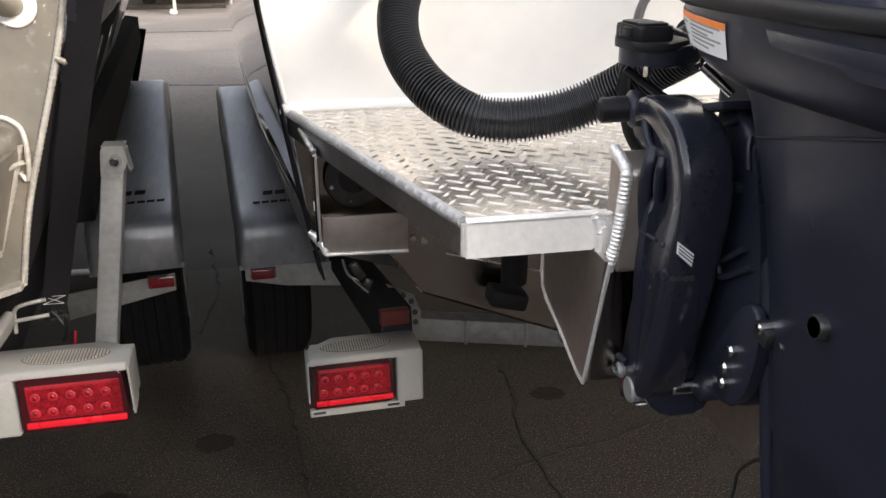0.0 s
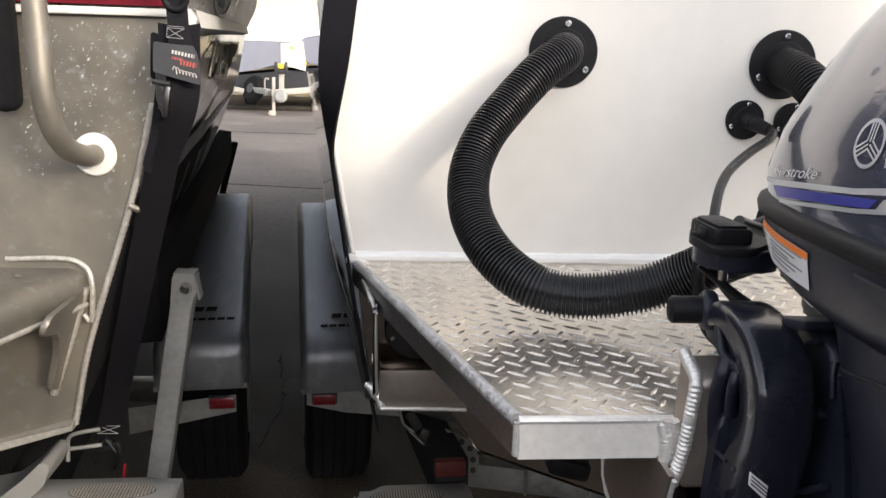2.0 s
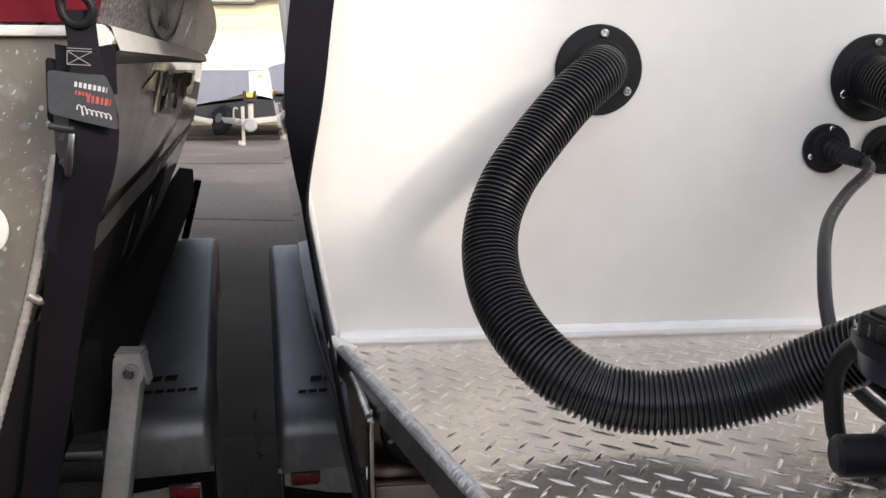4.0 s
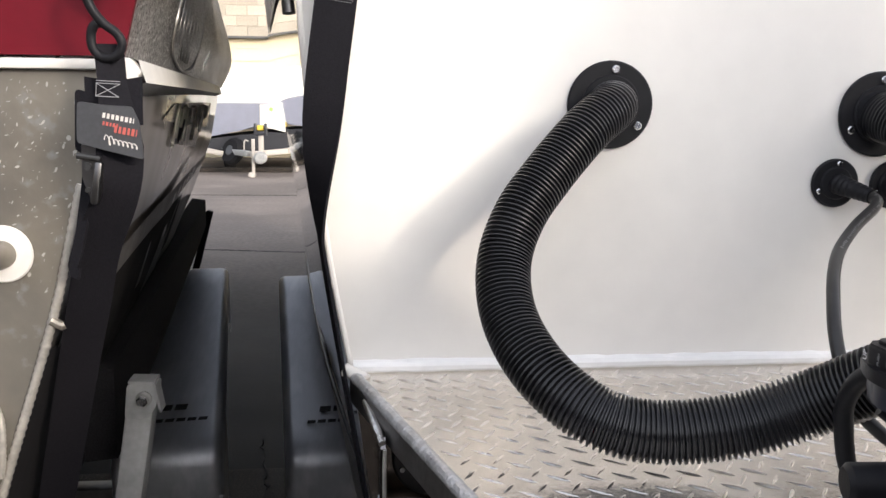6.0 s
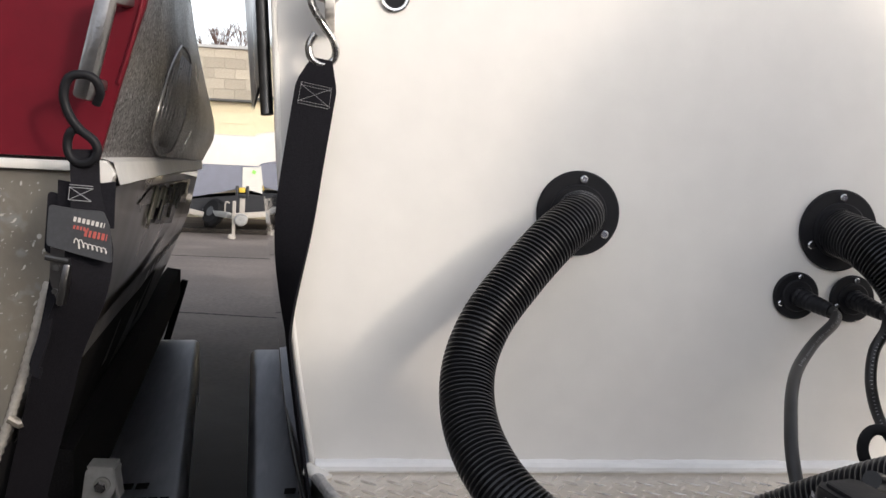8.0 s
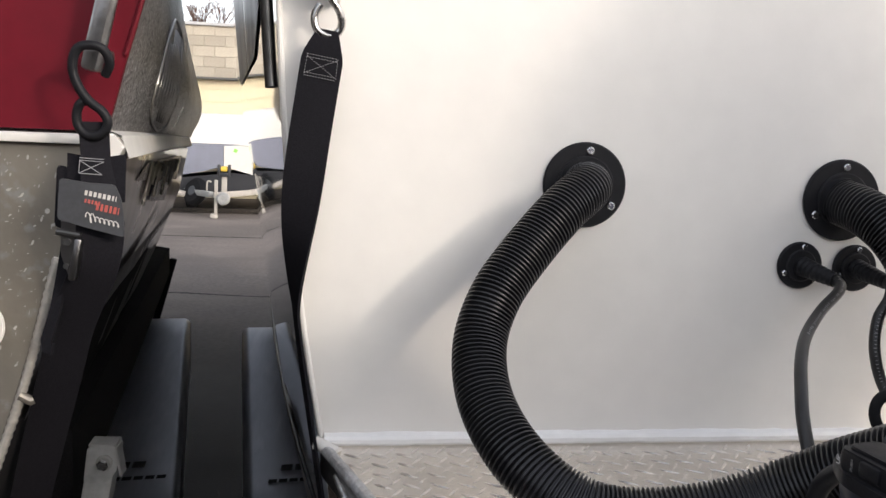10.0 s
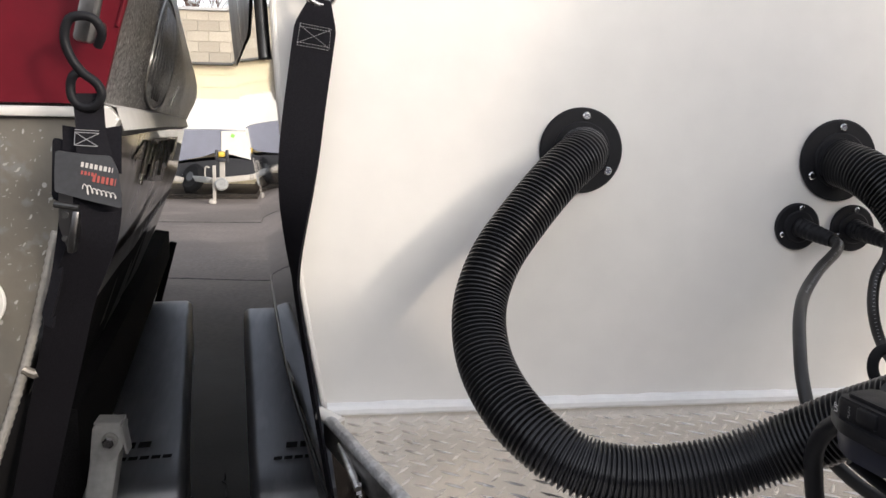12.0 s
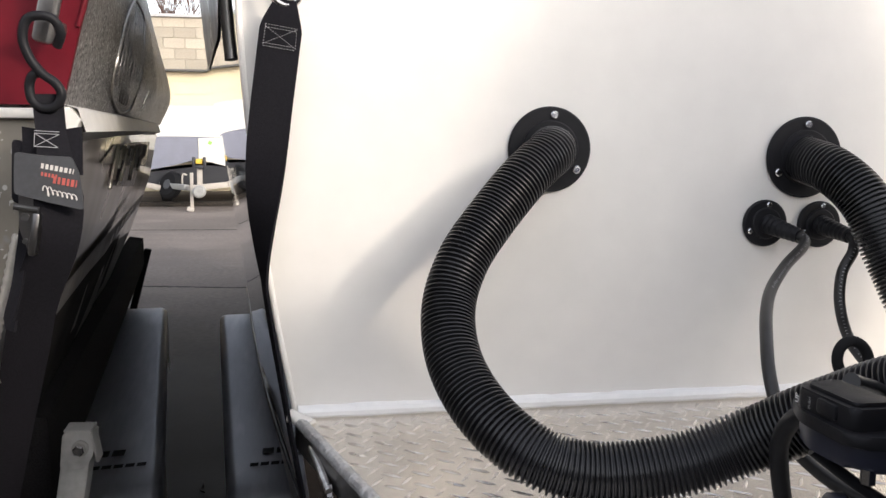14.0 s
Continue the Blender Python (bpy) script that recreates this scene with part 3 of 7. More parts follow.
# side skirts of the step
def skirt(a, b, depth, thick, name, mat, label=""):
    (x0, y0), (x1, y1) = a, b
    d = Vector((x1 - x0, y1 - y0, 0)).normalized()
    nn = Vector((d.y, -d.x, 0)) * thick
    bm = bmesh.new()
    rings = []
    for x, y in (a, b):
        z = step_z(y) - 0.0005
        p = Vector((x, y, z))
        rings.append([p + nn * 0.15 , p - nn, p - nn - Vector((0, 0, depth)), p - Vector((0, 0, depth)), p - nn * 0.0 - Vector((0, 0, 0.004))])
    loft(bm, rings)
    return part(name, bm, mat, white_boat, label)


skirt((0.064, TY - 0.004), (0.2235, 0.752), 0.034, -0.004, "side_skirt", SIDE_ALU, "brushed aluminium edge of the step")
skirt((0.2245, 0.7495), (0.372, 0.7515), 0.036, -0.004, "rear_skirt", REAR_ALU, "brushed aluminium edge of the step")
d0, d1 = Vector((0.0645, TY - 0.012, step_z(TY) - 0.001)), Vector((0.2235, 0.7515, step_z(0.75) - 0.001))
part("edge_weld", bead(bmesh.new(), [d0, d0.lerp(d1, 0.5), d1], 0.0068, 0.0030, 8, 0.94), STEP_WELD, white_boat, "brushed weld along the step edge")
part("edge_weld", bead(bmesh.new(), [(0.2245, 0.7495, 1.0072), (0.30, 0.7505, 1.0072), (0.368, 0.7515, 1.0072)], 0.0046, 0.0034, 9, 0.95), WELD, white_boat)
part("edge_weld", bead(bmesh.new(), [(0.224, 0.7495, 1.006), (0.2237, 0.749, 0.99), (0.2235, 0.749, 0.972)], 0.0042, 0.005, 10), WELD, white_boat)

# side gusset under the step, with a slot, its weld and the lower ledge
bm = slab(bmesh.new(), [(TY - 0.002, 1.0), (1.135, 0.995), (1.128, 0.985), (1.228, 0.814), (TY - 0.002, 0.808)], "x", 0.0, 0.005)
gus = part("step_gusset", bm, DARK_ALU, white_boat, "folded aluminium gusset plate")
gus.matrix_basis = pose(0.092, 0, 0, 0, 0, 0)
part("gusset_weld", bead(bmesh.new(), [(0.078, 1.215, 1.004), (0.086, 1.17, 0.998), (0.094, 1.128, 0.990)], 0.0042, 0.0036, 11, 0.80), NEW_ALU, white_boat)
part("gusset_weld", bead(bmesh.new(), [(0.096, 1.13, 0.984), (0.097, 1.18, 0.89), (0.099, 1.226, 0.818)], 0.0022, 0.004, 12), WELD, white_boat)
bm = bmesh.new()
for k in range(4):
    bead(bm, [(0.083 + 0.004 * k, 1.232 - 0.003 * k, 0.842 - 0.004 * k), (0.098 + 0.003 * k, 1.222, 0.832 - 0.006 * k), (0.107, 1.215, 0.810)], 0.006, 0.005, 13 + k)
part("corner_weld", bm, WELD, white_boat, "lumpy bright corner weld")
bm = rod(bmesh.new(), (0.0905, 1.205, 0.892), (0.0990, 1.205, 0.892), 0.007, 20)
part("gusset_slot", bm, LABEL_WHITE, white_boat)
part("lower_ledge", new_box((0.166, 1.215, 0.841), (0.13, 0.006, 0.062), (4, 0, 0), 0.002), MILL_DULL, white_boat, "bare aluminium ledge plate")
part("ledge_shelf", new_box((0.166, 1.243, 0.846), (0.13, 0.055, 0.005), (0, 0, 0), 0.001), MILL, white_boat)
part("ledge_weld", bead(bmesh.new(), [(0.104, 1.212, 0.812), (0.17, 1.212, 0.811), (0.232, 1.212, 0.810)], 0.0032, 0.005, 21), WELD, white_boat)

# dark through-hull fitting under the step
fit_ob = part("hull_fitting", disc(bmesh.new(), (0.155, TY + 0.001, 0.916), (0, -1, 0), 0.047, 0.012, 44, 0.003), DARK_STEEL, white_boat, "round dark through-hull fitting")
for k in range(6):
    a = radians(60 * k + 20)
    part("screw", disc(bmesh.new(), (0.155 + 0.037 * math.cos(a), TY - 0.012, 0.916 + 0.037 * math.sin(a)), (0, -1, 0), 0.004, 0.002, 10), CHROME, fit_ob)
part("fitting_hole", disc(bmesh.new(), (0.155, TY - 0.0115, 0.916), (0, -1, 0), 0.024, 0.001, 30, 0.0003), CABLE, fit_ob)

# bolted plate on the lower transom and the black ram of a trim tab
tab = part("bolted_plate", slab(bmesh.new(), [(0.236, 0.86), (0.47, 0.86), (0.47, 0.735), (0.30, 0.780), (0.236, 0.797)], "y", TY - 0.004, TY + 0.001, 0.001, 1), MILL, white_boat, "bolted aluminium plate")
for x, z in ((0.255, 0.829), (0.246, 0.810), (0.264, 0.803), (0.331, 0.787), (0.365, 0.765)):
    part("bolt", disc(bmesh.new(), (x, TY - 0.004, z), (0, -1, 0), 0.0055, 0.004, 12, 0.001), CHROME, tab)
part("seam", slab(bmesh.new(), [(0.30, 0.781), (0.62, 0.695), (0.62, 0.692), (0.30, 0.778)], "y", TY - 0.003, TY + 0.001), EDGE_ALU, white_boat)
for a, b2 in (((0.200, 0.796), (0.258, 0.7125)), ((0.258, 0.7125), (0.75, 0.524))):
    part("bottom_rim", rod(bmesh.new(), (a[0], TY, a[1]), (b2[0], TY, b2[1]), 0.0014, 8), MILL, white_boat)
bm = rod(bmesh.new(), (0.395, 1.19, 0.93), (0.395, 1.20, 0.745), 0.021, 24, 0.006)
box(bm, (0.392, 1.23, 0.712), (0.064, 0.05, 0.03), (0, 14, 0), 0.008)
part("trim_ram", bm, BLACK, white_boat, "black trim tab ram")
part("corner_plate", slab(bmesh.new(), [(0.462, 0.87), (0.51, 0.87), (0.51, 0.77), (0.462, 0.785)], "y", 1.22, 1.225, 0.001, 1), MILL, white_boat)

# hose and cable flanges on the transom
def flange(x, z, r, screw_r, angles):
    b = disc(bmesh.new(), (x, TY, z), (0, -1, 0), r, 0.006, 56, 0.0018)
    disc(b, (x, TY - 0.005, z), (0, -1, 0), r * 0.68, 0.004, 48, 0.0015)
    f = part("flange", b, BLACK, white_boat, "black plastic flange screwed to the transom")
    for a in angles:
        a = radians(a)
        p = (x + r * 0.80 * math.sin(a), TY - 0.006, z + r * 0.80 * math.cos(a))
        s = disc(bmesh.new(), p, (0, -1, 0), screw_r, 0.003, 14, 0.0012)
        part("screw", s, CHROME, f, "bright steel screw")
    return f


FL1, FL2, SF1, SF2 = (0.354, 1.327), (0.675, 1.319), (0.628, 1.239), (0.700, 1.237)
flange(*FL1, 0.049, 0.0048, (6, 126, 246))
flange(*FL2, 0.049, 0.0048, (2, 122, 242))
flange(*SF1, 0.0285, 0.0034, (6, 126, 246))
flange(*SF2, 0.0285, 0.0034, (6, 126, 246))
# chrome port ring high on the transom
bm = tube(bmesh.new(), [Vector((0.134 + 0.014 * math.cos(a), TY - 0.002, 1.556 + 0.014 * math.sin(a))) for a in (2 * math.pi * j / 32 for j in range(33))], 0.0028, 8, caps=False)
port = part("port_ring", bm, CHROME, white_boat, "small chrome ringed port")
part("port_hole", disc(bmesh.new(), (0.134, TY, 1.556), (0, -1, 0), 0.0125, 0.001, 28, 0.0003), BLACK, port)
# tie-down eye at the edge of the transom
bm = slab(bmesh.new(), round_outline([(1.20, 1.525), (1.20, 1.60), (TY, 1.615), (TY, 1.51)], 0.012), "x", 0.060, 0.070, 0.0015)
part("tie_eye", bm, EDGE_ALU, white_boat, "cast aluminium tie-down eye")


# ---- rigging hoses and cables ----
def corrugated(name, pts, r, label, pitch=0.0047, n=32):
    path = spline(pts, pitch / 4)
    rr = [r, r, r * 0.83, r * 0.83]
    b = tube(bmesh.new(), path, lambda i: rr[i % 4], n)
    ob = solo(name, b, HOSE, label, "hose", group="rigging hoses", smooth=30)
    part("hose_cuff", tube(bmesh.new(), path[:9], r * 1.035, n), BLACK, ob, "smooth black cuff at the flange", 40)
    return ob


corrugated("rigging_hose", [(0.356, TY + 0.002, 1.327), (0.346, 1.235, 1.324), (0.310, 1.205, 1.300), (0.2675, 1.18, 1.258), (0.232, 1.155, 1.216), (0.2125, 1.128, 1.171), (0.2125, 1.085, 1.127), (0.2345, 1.035, 1.0895),
            (0.2755, 1.00, 1.062), (0.325, 0.985, 1.0535), (0.388, 0.970, 1.064), (0.440, 0.953, 1.088), (0.485, 0.915, 1.125), (0.525, 0.85, 1.165), (0.55, 0.76, 1.185), (0.55, 0.66, 1.19)], 0.0270, "black corrugated rigging hose looping from the transom to the motor")
corrugated("rigging_hose", [(0.672, TY + 0.002, 1.319), (0.684, 1.22, 1.303), (0.700, 1.18, 1.268), (0.716, 1.15, 1.205), (0.735, 1.11, 1.14), (0.79, 1.04, 1.085), (0.90, 0.97, 1.06), (1.0, 0.93, 1.06)], 0.0280, "black corrugated rigging hose leaving the transom beside two cables")


def cable(pts, label):
    b = tube(bmesh.new(), spline(pts, 0.005), 0.0062, 16)
    ob = solo("battery_cable", b, CABLE, label, "cable", group="battery cables", smooth=60)
    p0, p1 = Vector(pts[0]), Vector(pts[1])
    boot_path = spline([p0, p0.lerp(p1, 0.5), p1], 0.0022)
    rr = lambda i: (0.0125 - 0.004 * i / len(boot_path)) * (1.0 if i % 3 else 0.88)
    run = spline(pts, 0.0042)
    marks = bmesh.new()
    rnd = random.Random(len(pts))
    for i in range(14, min(len(run) - 2, 52)):
        if rnd.random() < 0.75:
            d = (run[i + 1] - run[i]).normalized()
            side = Vector((-0.45, -0.9, 0.1))
            side = (side - d * side.dot(d)).normalized()
            q = run[i] + side * 0.0061
            beam(marks, q - d.cross(side) * rnd.uniform(0.0006, 0.0016), q + d.cross(side) * rnd.uniform(0.0006, 0.0016), 0.0009, 0.0006, 0.0001)
    part("printed_mark", marks, PRINT, ob, "faint grey printed marks", kind="stuff")
    part("strain_relief", tube(bmesh.new(), boot_path, rr, 18), BLACK, ob, "ribbed black strain relief", 60)
    return ob


cable([(0.628, TY - 0.006, 1.239), (0.646, 1.222, 1.228), (0.636, 1.198, 1.220), (0.592, 1.160, 1.204), (0.548, 1.113, 1.187), (0.523, 1.078, 1.170), (0.506, 1.046, 1.148), (0.498, 1.026, 1.126), (0.497, 1.01, 1.10), (0.50, 0.99, 1.07), (0.53, 0.95, 1.04), (0.58, 0.90, 1.03)], "black cable with a ribbed boot drooping down the transom")
cable([(0.700, TY - 0.006, 1.237), (0.706, 1.215, 1.228), (0.697, 1.195, 1.214), (0.681, 1.19, 1.188), (0.675, 1.18, 1.15), (0.683, 1.165, 1.11), (0.68, 1.10, 1.08), (0.60, 0.97, 1.09), (0.50, 0.87, 1.15), (0.441, 0.83, 1.175)], "black cable with a ribbed boot drooping to the motor")
# ---- outboard motor and its mount ----
# mount box welded to the step
mount = part("motor_mount", slab(bmesh.new(), round_outline([(0.719, 0.955), (0.719, 1.056), (0.753, 1.071), (0.757, 0.965)], 0.006), "x", 0.368, 0.70, 0.002), MILL_DULL, white_boat, "boxed aluminium motor mount")
part("mount_weld", bead(bmesh.new(), [(0.370, 0.752, 1.071), (0.371, 0.735, 1.064), (0.371, 0.721, 1.056), (0.369, 0.720, 1.03), (0.366, 0.722, 0.99), (0.361, 0.728, 0.955)], 0.0062, 0.0042, 31, 0.86), WELD, mount)
bm = bmesh.new()
for k in range(5):
    bead(bm, [(0.352 + 0.003 * k, 0.747 - 0.001 * k, 1.010), (0.3575 + 0.003 * k, 0.743, 0.99), (0.357 + 0.003 * k, 0.741, 0.965)], 0.0055, 0.005, 40 + k, 0.88)
part("mount_weld", bm, WELD, mount, "heavy rippled weld")
# tapered side plates under the mount
def side_plate(x0):
    b = slab(bmesh.new(), [(0.712, 0.972), (0.908, 0.978), (0.906, 0.868), (0.775, 0.824), (0.752, 0.822)], "x", x0, x0 + 0.005)
    p = part("mount_side_plate", b, MILL_DULL, white_boat, "tapered aluminium side plate")
    part("plate_weld", bead(bmesh.new(), [(x0, 0.699, 0.975), (x0, 0.725, 0.90), (x0, 0.75, 0.828), (x0, 0.757, 0.821), (x0, 0.775, 0.823)], 0.0024, 0.004, 50), WELD, p)
    part("plate_rim", bead(bmesh.new(), [(x0, 0.775, 0.823), (x0, 0.84, 0.845), (x0, 0.907, 0.868), (x0, 0.908, 0.93), (x0, 0.908, 0.975)], 0.0022, 0.02, 51), EDGE_ALU, p)
side_plate(0.352)
side_plate(0.71)
part("mount_back_plate", slab(bmesh.new(), [(0.357, 0.97), (0.71, 0.97), (0.71, 0.826), (0.357, 0.826)], "y", 0.745, 0.750), MILL, white_boat)
part("mount_front_plate", slab(bmesh.new(), [(0.357, 0.975), (0.71, 0.975), (0.71, 0.87), (0.357, 0.87)], "y", 0.898, 0.903), MILL, white_boat)

motor = thing("outboard_motor", (0.545, 0.6, 0.45), "dark blue-grey outboard motor clamped to the swim step mount", "outboard motor")
MX, MY = 0.545, 0.525


def ring_stack(rows, power=3.3, n=64):
    return [oval(MX, cy, z, hx, hy, power, n) for z, hx, hy, cy in rows]


cowl = part("cowl", loft(bmesh.new(), ring_stack([(1.224, 0.158, 0.248, MY), (1.245, 0.161, 0.246, MY), (1.275, 0.158, 0.234, MY - 0.003), (1.31, 0.150, 0.208, MY - 0.008), (1.345, 0.137, 0.186, MY - 0.014),
    (1.38, 0.118, 0.158, MY - 0.02), (1.41, 0.092, 0.122, MY - 0.026), (1.428, 0.060, 0.080, MY - 0.03), (1.434, 0.02, 0.03, MY - 0.03)])), MOTOR, motor, "glossy dark cowl", 60)
part("cowl_seal", loft(bmesh.new(), ring_stack([(1.211, 0.156, 0.246, MY), (1.209, 0.161, 0.251, MY), (1.211, 0.1635, 0.2535, MY), (1.216, 0.1645, 0.2545, MY), (1.221, 0.1635, 0.2535, MY), (1.2235, 0.160, 0.250, MY), (1.2245, 0.155, 0.245, MY)])), BLACK, motor, "black rubber cowl seal", 60)
part("lower_cowl", loft(bmesh.new(), ring_stack([(1.213, 0.158, 0.248, MY), (1.195, 0.1575, 0.246, MY), (1.172, 0.153, 0.232, MY - 0.002), (1.161, 0.147, 0.214, MY - 0.008), (1.153, 0.138, 0.190, MY - 0.012), (1.149, 0.124, 0.160, MY - 0.018), (1.148, 0.100, 0.130, MY - 0.020)])), MOTOR_SATIN, motor, "satin lower cowl", 60)
bm = loft(bmesh.new(), ring_stack([(1.156, 0.128, 0.166, 0.506), (1.135, 0.122, 0.159, 0.503), (1.107, 0.118, 0.152, 0.500), (1.05, 0.114, 0.142, 0.486), (0.98, 0.106, 0.140, 0.478), (0.90, 0.102, 0.135, 0.470), (0.868, 0.100, 0.132, 0.467), (0.862, 0.097, 0.129, 0.467), (0.80, 0.093, 0.125, 0.463), (0.62, 0.078, 0.118, 0.455), (0.50, 0.040, 0.11, 0.455)], 4.5))
leg = part("leg", bm, MOTOR_SATIN, motor, "smooth satin leg", 50)
# sloping joint round the column and the raised rib on its front corner
joint = []
for j in range(49):
    a = 2 * math.pi * j / 48
    y = 0.5 + 0.155 * (1 if math.sin(a) >= 0 else -1) * abs(math.sin(a)) ** (2 / 4.5)
    z = 1.104 - 0.21 * (y - 0.643)
    f = min(1.0, max(0.0, (z - 1.107) / 0.049))
    hx, hy, cy = 0.118 + 0.010 * f, 0.152 + 0.014 * f, 0.500 + 0.006 * f
    joint.append(Vector((MX + hx * (1 if math.cos(a) >= 0 else -1) * abs(math.cos(a)) ** (2 / 4.5), cy + hy * (1 if math.sin(a) >= 0 else -1) * abs(math.sin(a)) ** (2 / 4.5), z)))
part("leg_joint", tube(bmesh.new(), joint, 0.0011, 6, caps=False), PRINT_DARK, leg, "dark joint round the leg", 60)
part("leg_rib", tube(bmesh.new(), spline([(0.457, 0.600, 1.020), (0.456, 0.605, 1.005), (0.459, 0.593, 0.92), (0.463, 0.582, 0.84), (0.468, 0.574, 0.78)], 0.02), lambda i: 0.003 if i == 0 else 0.0075, 12), MOTOR_SATIN, leg, "", 60)
part("anti_ventilation_plate", slab(bmesh.new(), [(p[0], p[1]) for p in oval(MX, 0.40, 0, 0.085, 0.20, 2.4, 32)], "z", 0.492, 0.500, 0.002), MOTOR_SATIN, motor)
bm = loft(bmesh.new(), [[(MX + r * math.cos(a), y, 0.38 + r * math.sin(a)) for a in (2 * math.pi * j / 24 for j in range(24))] for y, r in ((0.60, 0.004), (0.57, 0.028), (0.52, 0.040), (0.42, 0.042), (0.32, 0.036), (0.30, 0.03))])
slab(bm, [(0.54, 0.50), (0.36, 0.50), (0.38, 0.40), (0.52, 0.40)], "x", MX - 0.014, MX + 0.014)
part("gearcase", bm, MOTOR_SATIN, motor)
# latch ledge under the seal and a round plug on the leg
bm = bmesh.new()
slab(bm, round_outline([(0.36, 1.2), (0.54, 1.203), (0.53, 1.192), (0.45, 1.188), (0.44, 1.183), (0.40, 1.183), (0.39, 1.188), (0.36, 1.187)], 0.004), "x", 0.386, 0.40, 0.001)
part("latch_ledge", bm, MOTOR_SATIN, motor)
bm = tube(bmesh.new(), [Vector((x, 0.500, 0.996)) for x in (0.450, 0.4310, 0.4295, 0.4295, 0.436)], lambda i: (0.0100, 0.0096, 0.0089, 0.0076, 0.0070)[i], 28)
plug = part("leg_plug", bm, DARK_STEEL, motor, "round hollow steel plug")
part("plug_core", rod(bmesh.new(), (0.4345, 0.500, 0.996), (0.445, 0.500, 0.996), 0.0072, 24, 0.002), BLACK, plug)

# decals on the cowl side
def cowl_x(y, z):
    """Left face of the cowl at that height."""
    rows = [(1.224, 0.158, 0.248, MY), (1.245, 0.161, 0.246, MY), (1.275, 0.158, 0.234, MY - 0.003), (1.31, 0.150, 0.208, MY - 0.008), (1.345, 0.137, 0.186, MY - 0.014), (1.38, 0.118, 0.158, MY - 0.02)]
    if z < 1.224:
        rows = [(1.160, 0.147, 0.205, MY - 0.010), (1.172, 0.153, 0.232, MY - 0.002), (1.195, 0.1575, 0.246, MY), (1.213, 0.158, 0.248, MY)]
    for a, b in zip(rows, rows[1:]):
        if a[0] <= z <= b[0]:
            f = (z - a[0]) / (b[0] - a[0])
            hx, hy, cy = (a[k] * (1 - f) + b[k] * f for k in (1, 2, 3))
            u = min(0.999, abs((y - cy) / hy))
            return MX - hx * (1 - u ** 3.3) ** (1 / 3.3)
    return MX - rows[0][1]


def decal(name, outline, mat, lift=0.0009, cuts=24, label=""):
    """A thin film on the cowl's left side; the outline is (y, z), split finely along y."""
    b = bmesh.new()
    vs = [b.verts.new((0, y, z)) for y, z in outline]
    b.faces.new(vs)
    ys = [y for y, z in outline]
    zs = [z for y, z in outline]
    for k in range(1, cuts):
        bmesh.ops.bisect_plane(b, geom=b.verts[:] + b.edges[:] + b.faces[:], plane_co=(0, min(ys) + (max(ys) - min(ys)) * k / cuts, 0), plane_no=(0, 1, 0))
    for k in range(1, 5):
        bmesh.ops.bisect_plane(b, geom=b.verts[:] + b.edges[:] + b.faces[:], plane_co=(0, 0, min(zs) + (max(zs) - min(zs)) * k / 5), plane_no=(0, 0, 1))
    for v in b.verts:
        v.co.x = cowl_x(v.co.y, v.co.z) - lift
    return part(name, b, mat, motor, label, 60)


decal("stripe", [(0.70, 1.238), (0.668, 1.2405), (0.546, 1.253), (0.458, 1.2675), (0.33, 1.290), (0.33, 1.284), (0.456, 1.2625), (0.545, 1.2495), (0.669, 1.236), (0.70, 1.234)], SILVER)
decal("stripe", [(0.655, 1.2275), (0.541, 1.2415), (0.453, 1.2555), (0.33, 1.276), (0.33, 1.2735), (0.452, 1.253), (0.541, 1.2385), (0.655, 1.2250)], SILVER)
decal("stripe", [(0.515, 1.2515), (0.33, 1.284), (0.33, 1.276), (0.522, 1.2435)], SILVER_DULL, 0.0007, label="silver band")
decal("stripe", [(0.672, 1.2350), (0.520, 1.2505), (0.527, 1.2440), (0.660, 1.2285)], BLUE, label="blue stripe")
# round emblem and a row of bold marks as plain shapes
b = bmesh.new()
EY, EZ, ER = 0.543, 1.2805, 0.0150
outer, inner = [], []
for j in range(40):
    a = 2 * math.pi * j / 40
    for r, lst in ((ER, outer), (ER * 0.84, inner)):
        y, z = EY + r * math.cos(a), EZ + r * math.sin(a)
        lst.append(b.verts.new((cowl_x(y, z) - 0.001, y, z)))
for j in range(40):
    b.faces.new((outer[j], outer[(j + 1) % 40], inner[(j + 1) % 40], inner[j]))
emblem = part("emblem", b, SILVER, motor, "round silver emblem", 60)
for k in range(3):
    a = radians(90 + 120 * k)
    for off in (-0.0028, 0.0, 0.0028):
        b = bmesh.new()
        q = []
        for r, w in ((0.001, 0.0006), (ER * 0.85, 0.0007)):
            for sgn in (-1, 1):
                y = EY + r * math.cos(a) - (off + sgn * w) * math.sin(a)
                z = EZ + r * math.sin(a) + (off + sgn * w) * math.cos(a)
                q.append(b.verts.new((cowl_x(y, z) - 0.001, y, z)))
        b.faces.new((q[0], q[1], q[3], q[2]))
        part("spoke", b, SILVER, emblem, "", 0)
for k in range(6):
    y, w = 0.524 - 0.025 * k, 0.019
    z0 = 1.270 + 0.1 * (0.512 - y)
    decal("letter_shape", [(y, z0 + 0.0225), (y - w, z0 + 0.0245), (y - w * 0.86, z0 + 0.002), (y - 0.12 * w, z0)], SILVER, cuts=4)


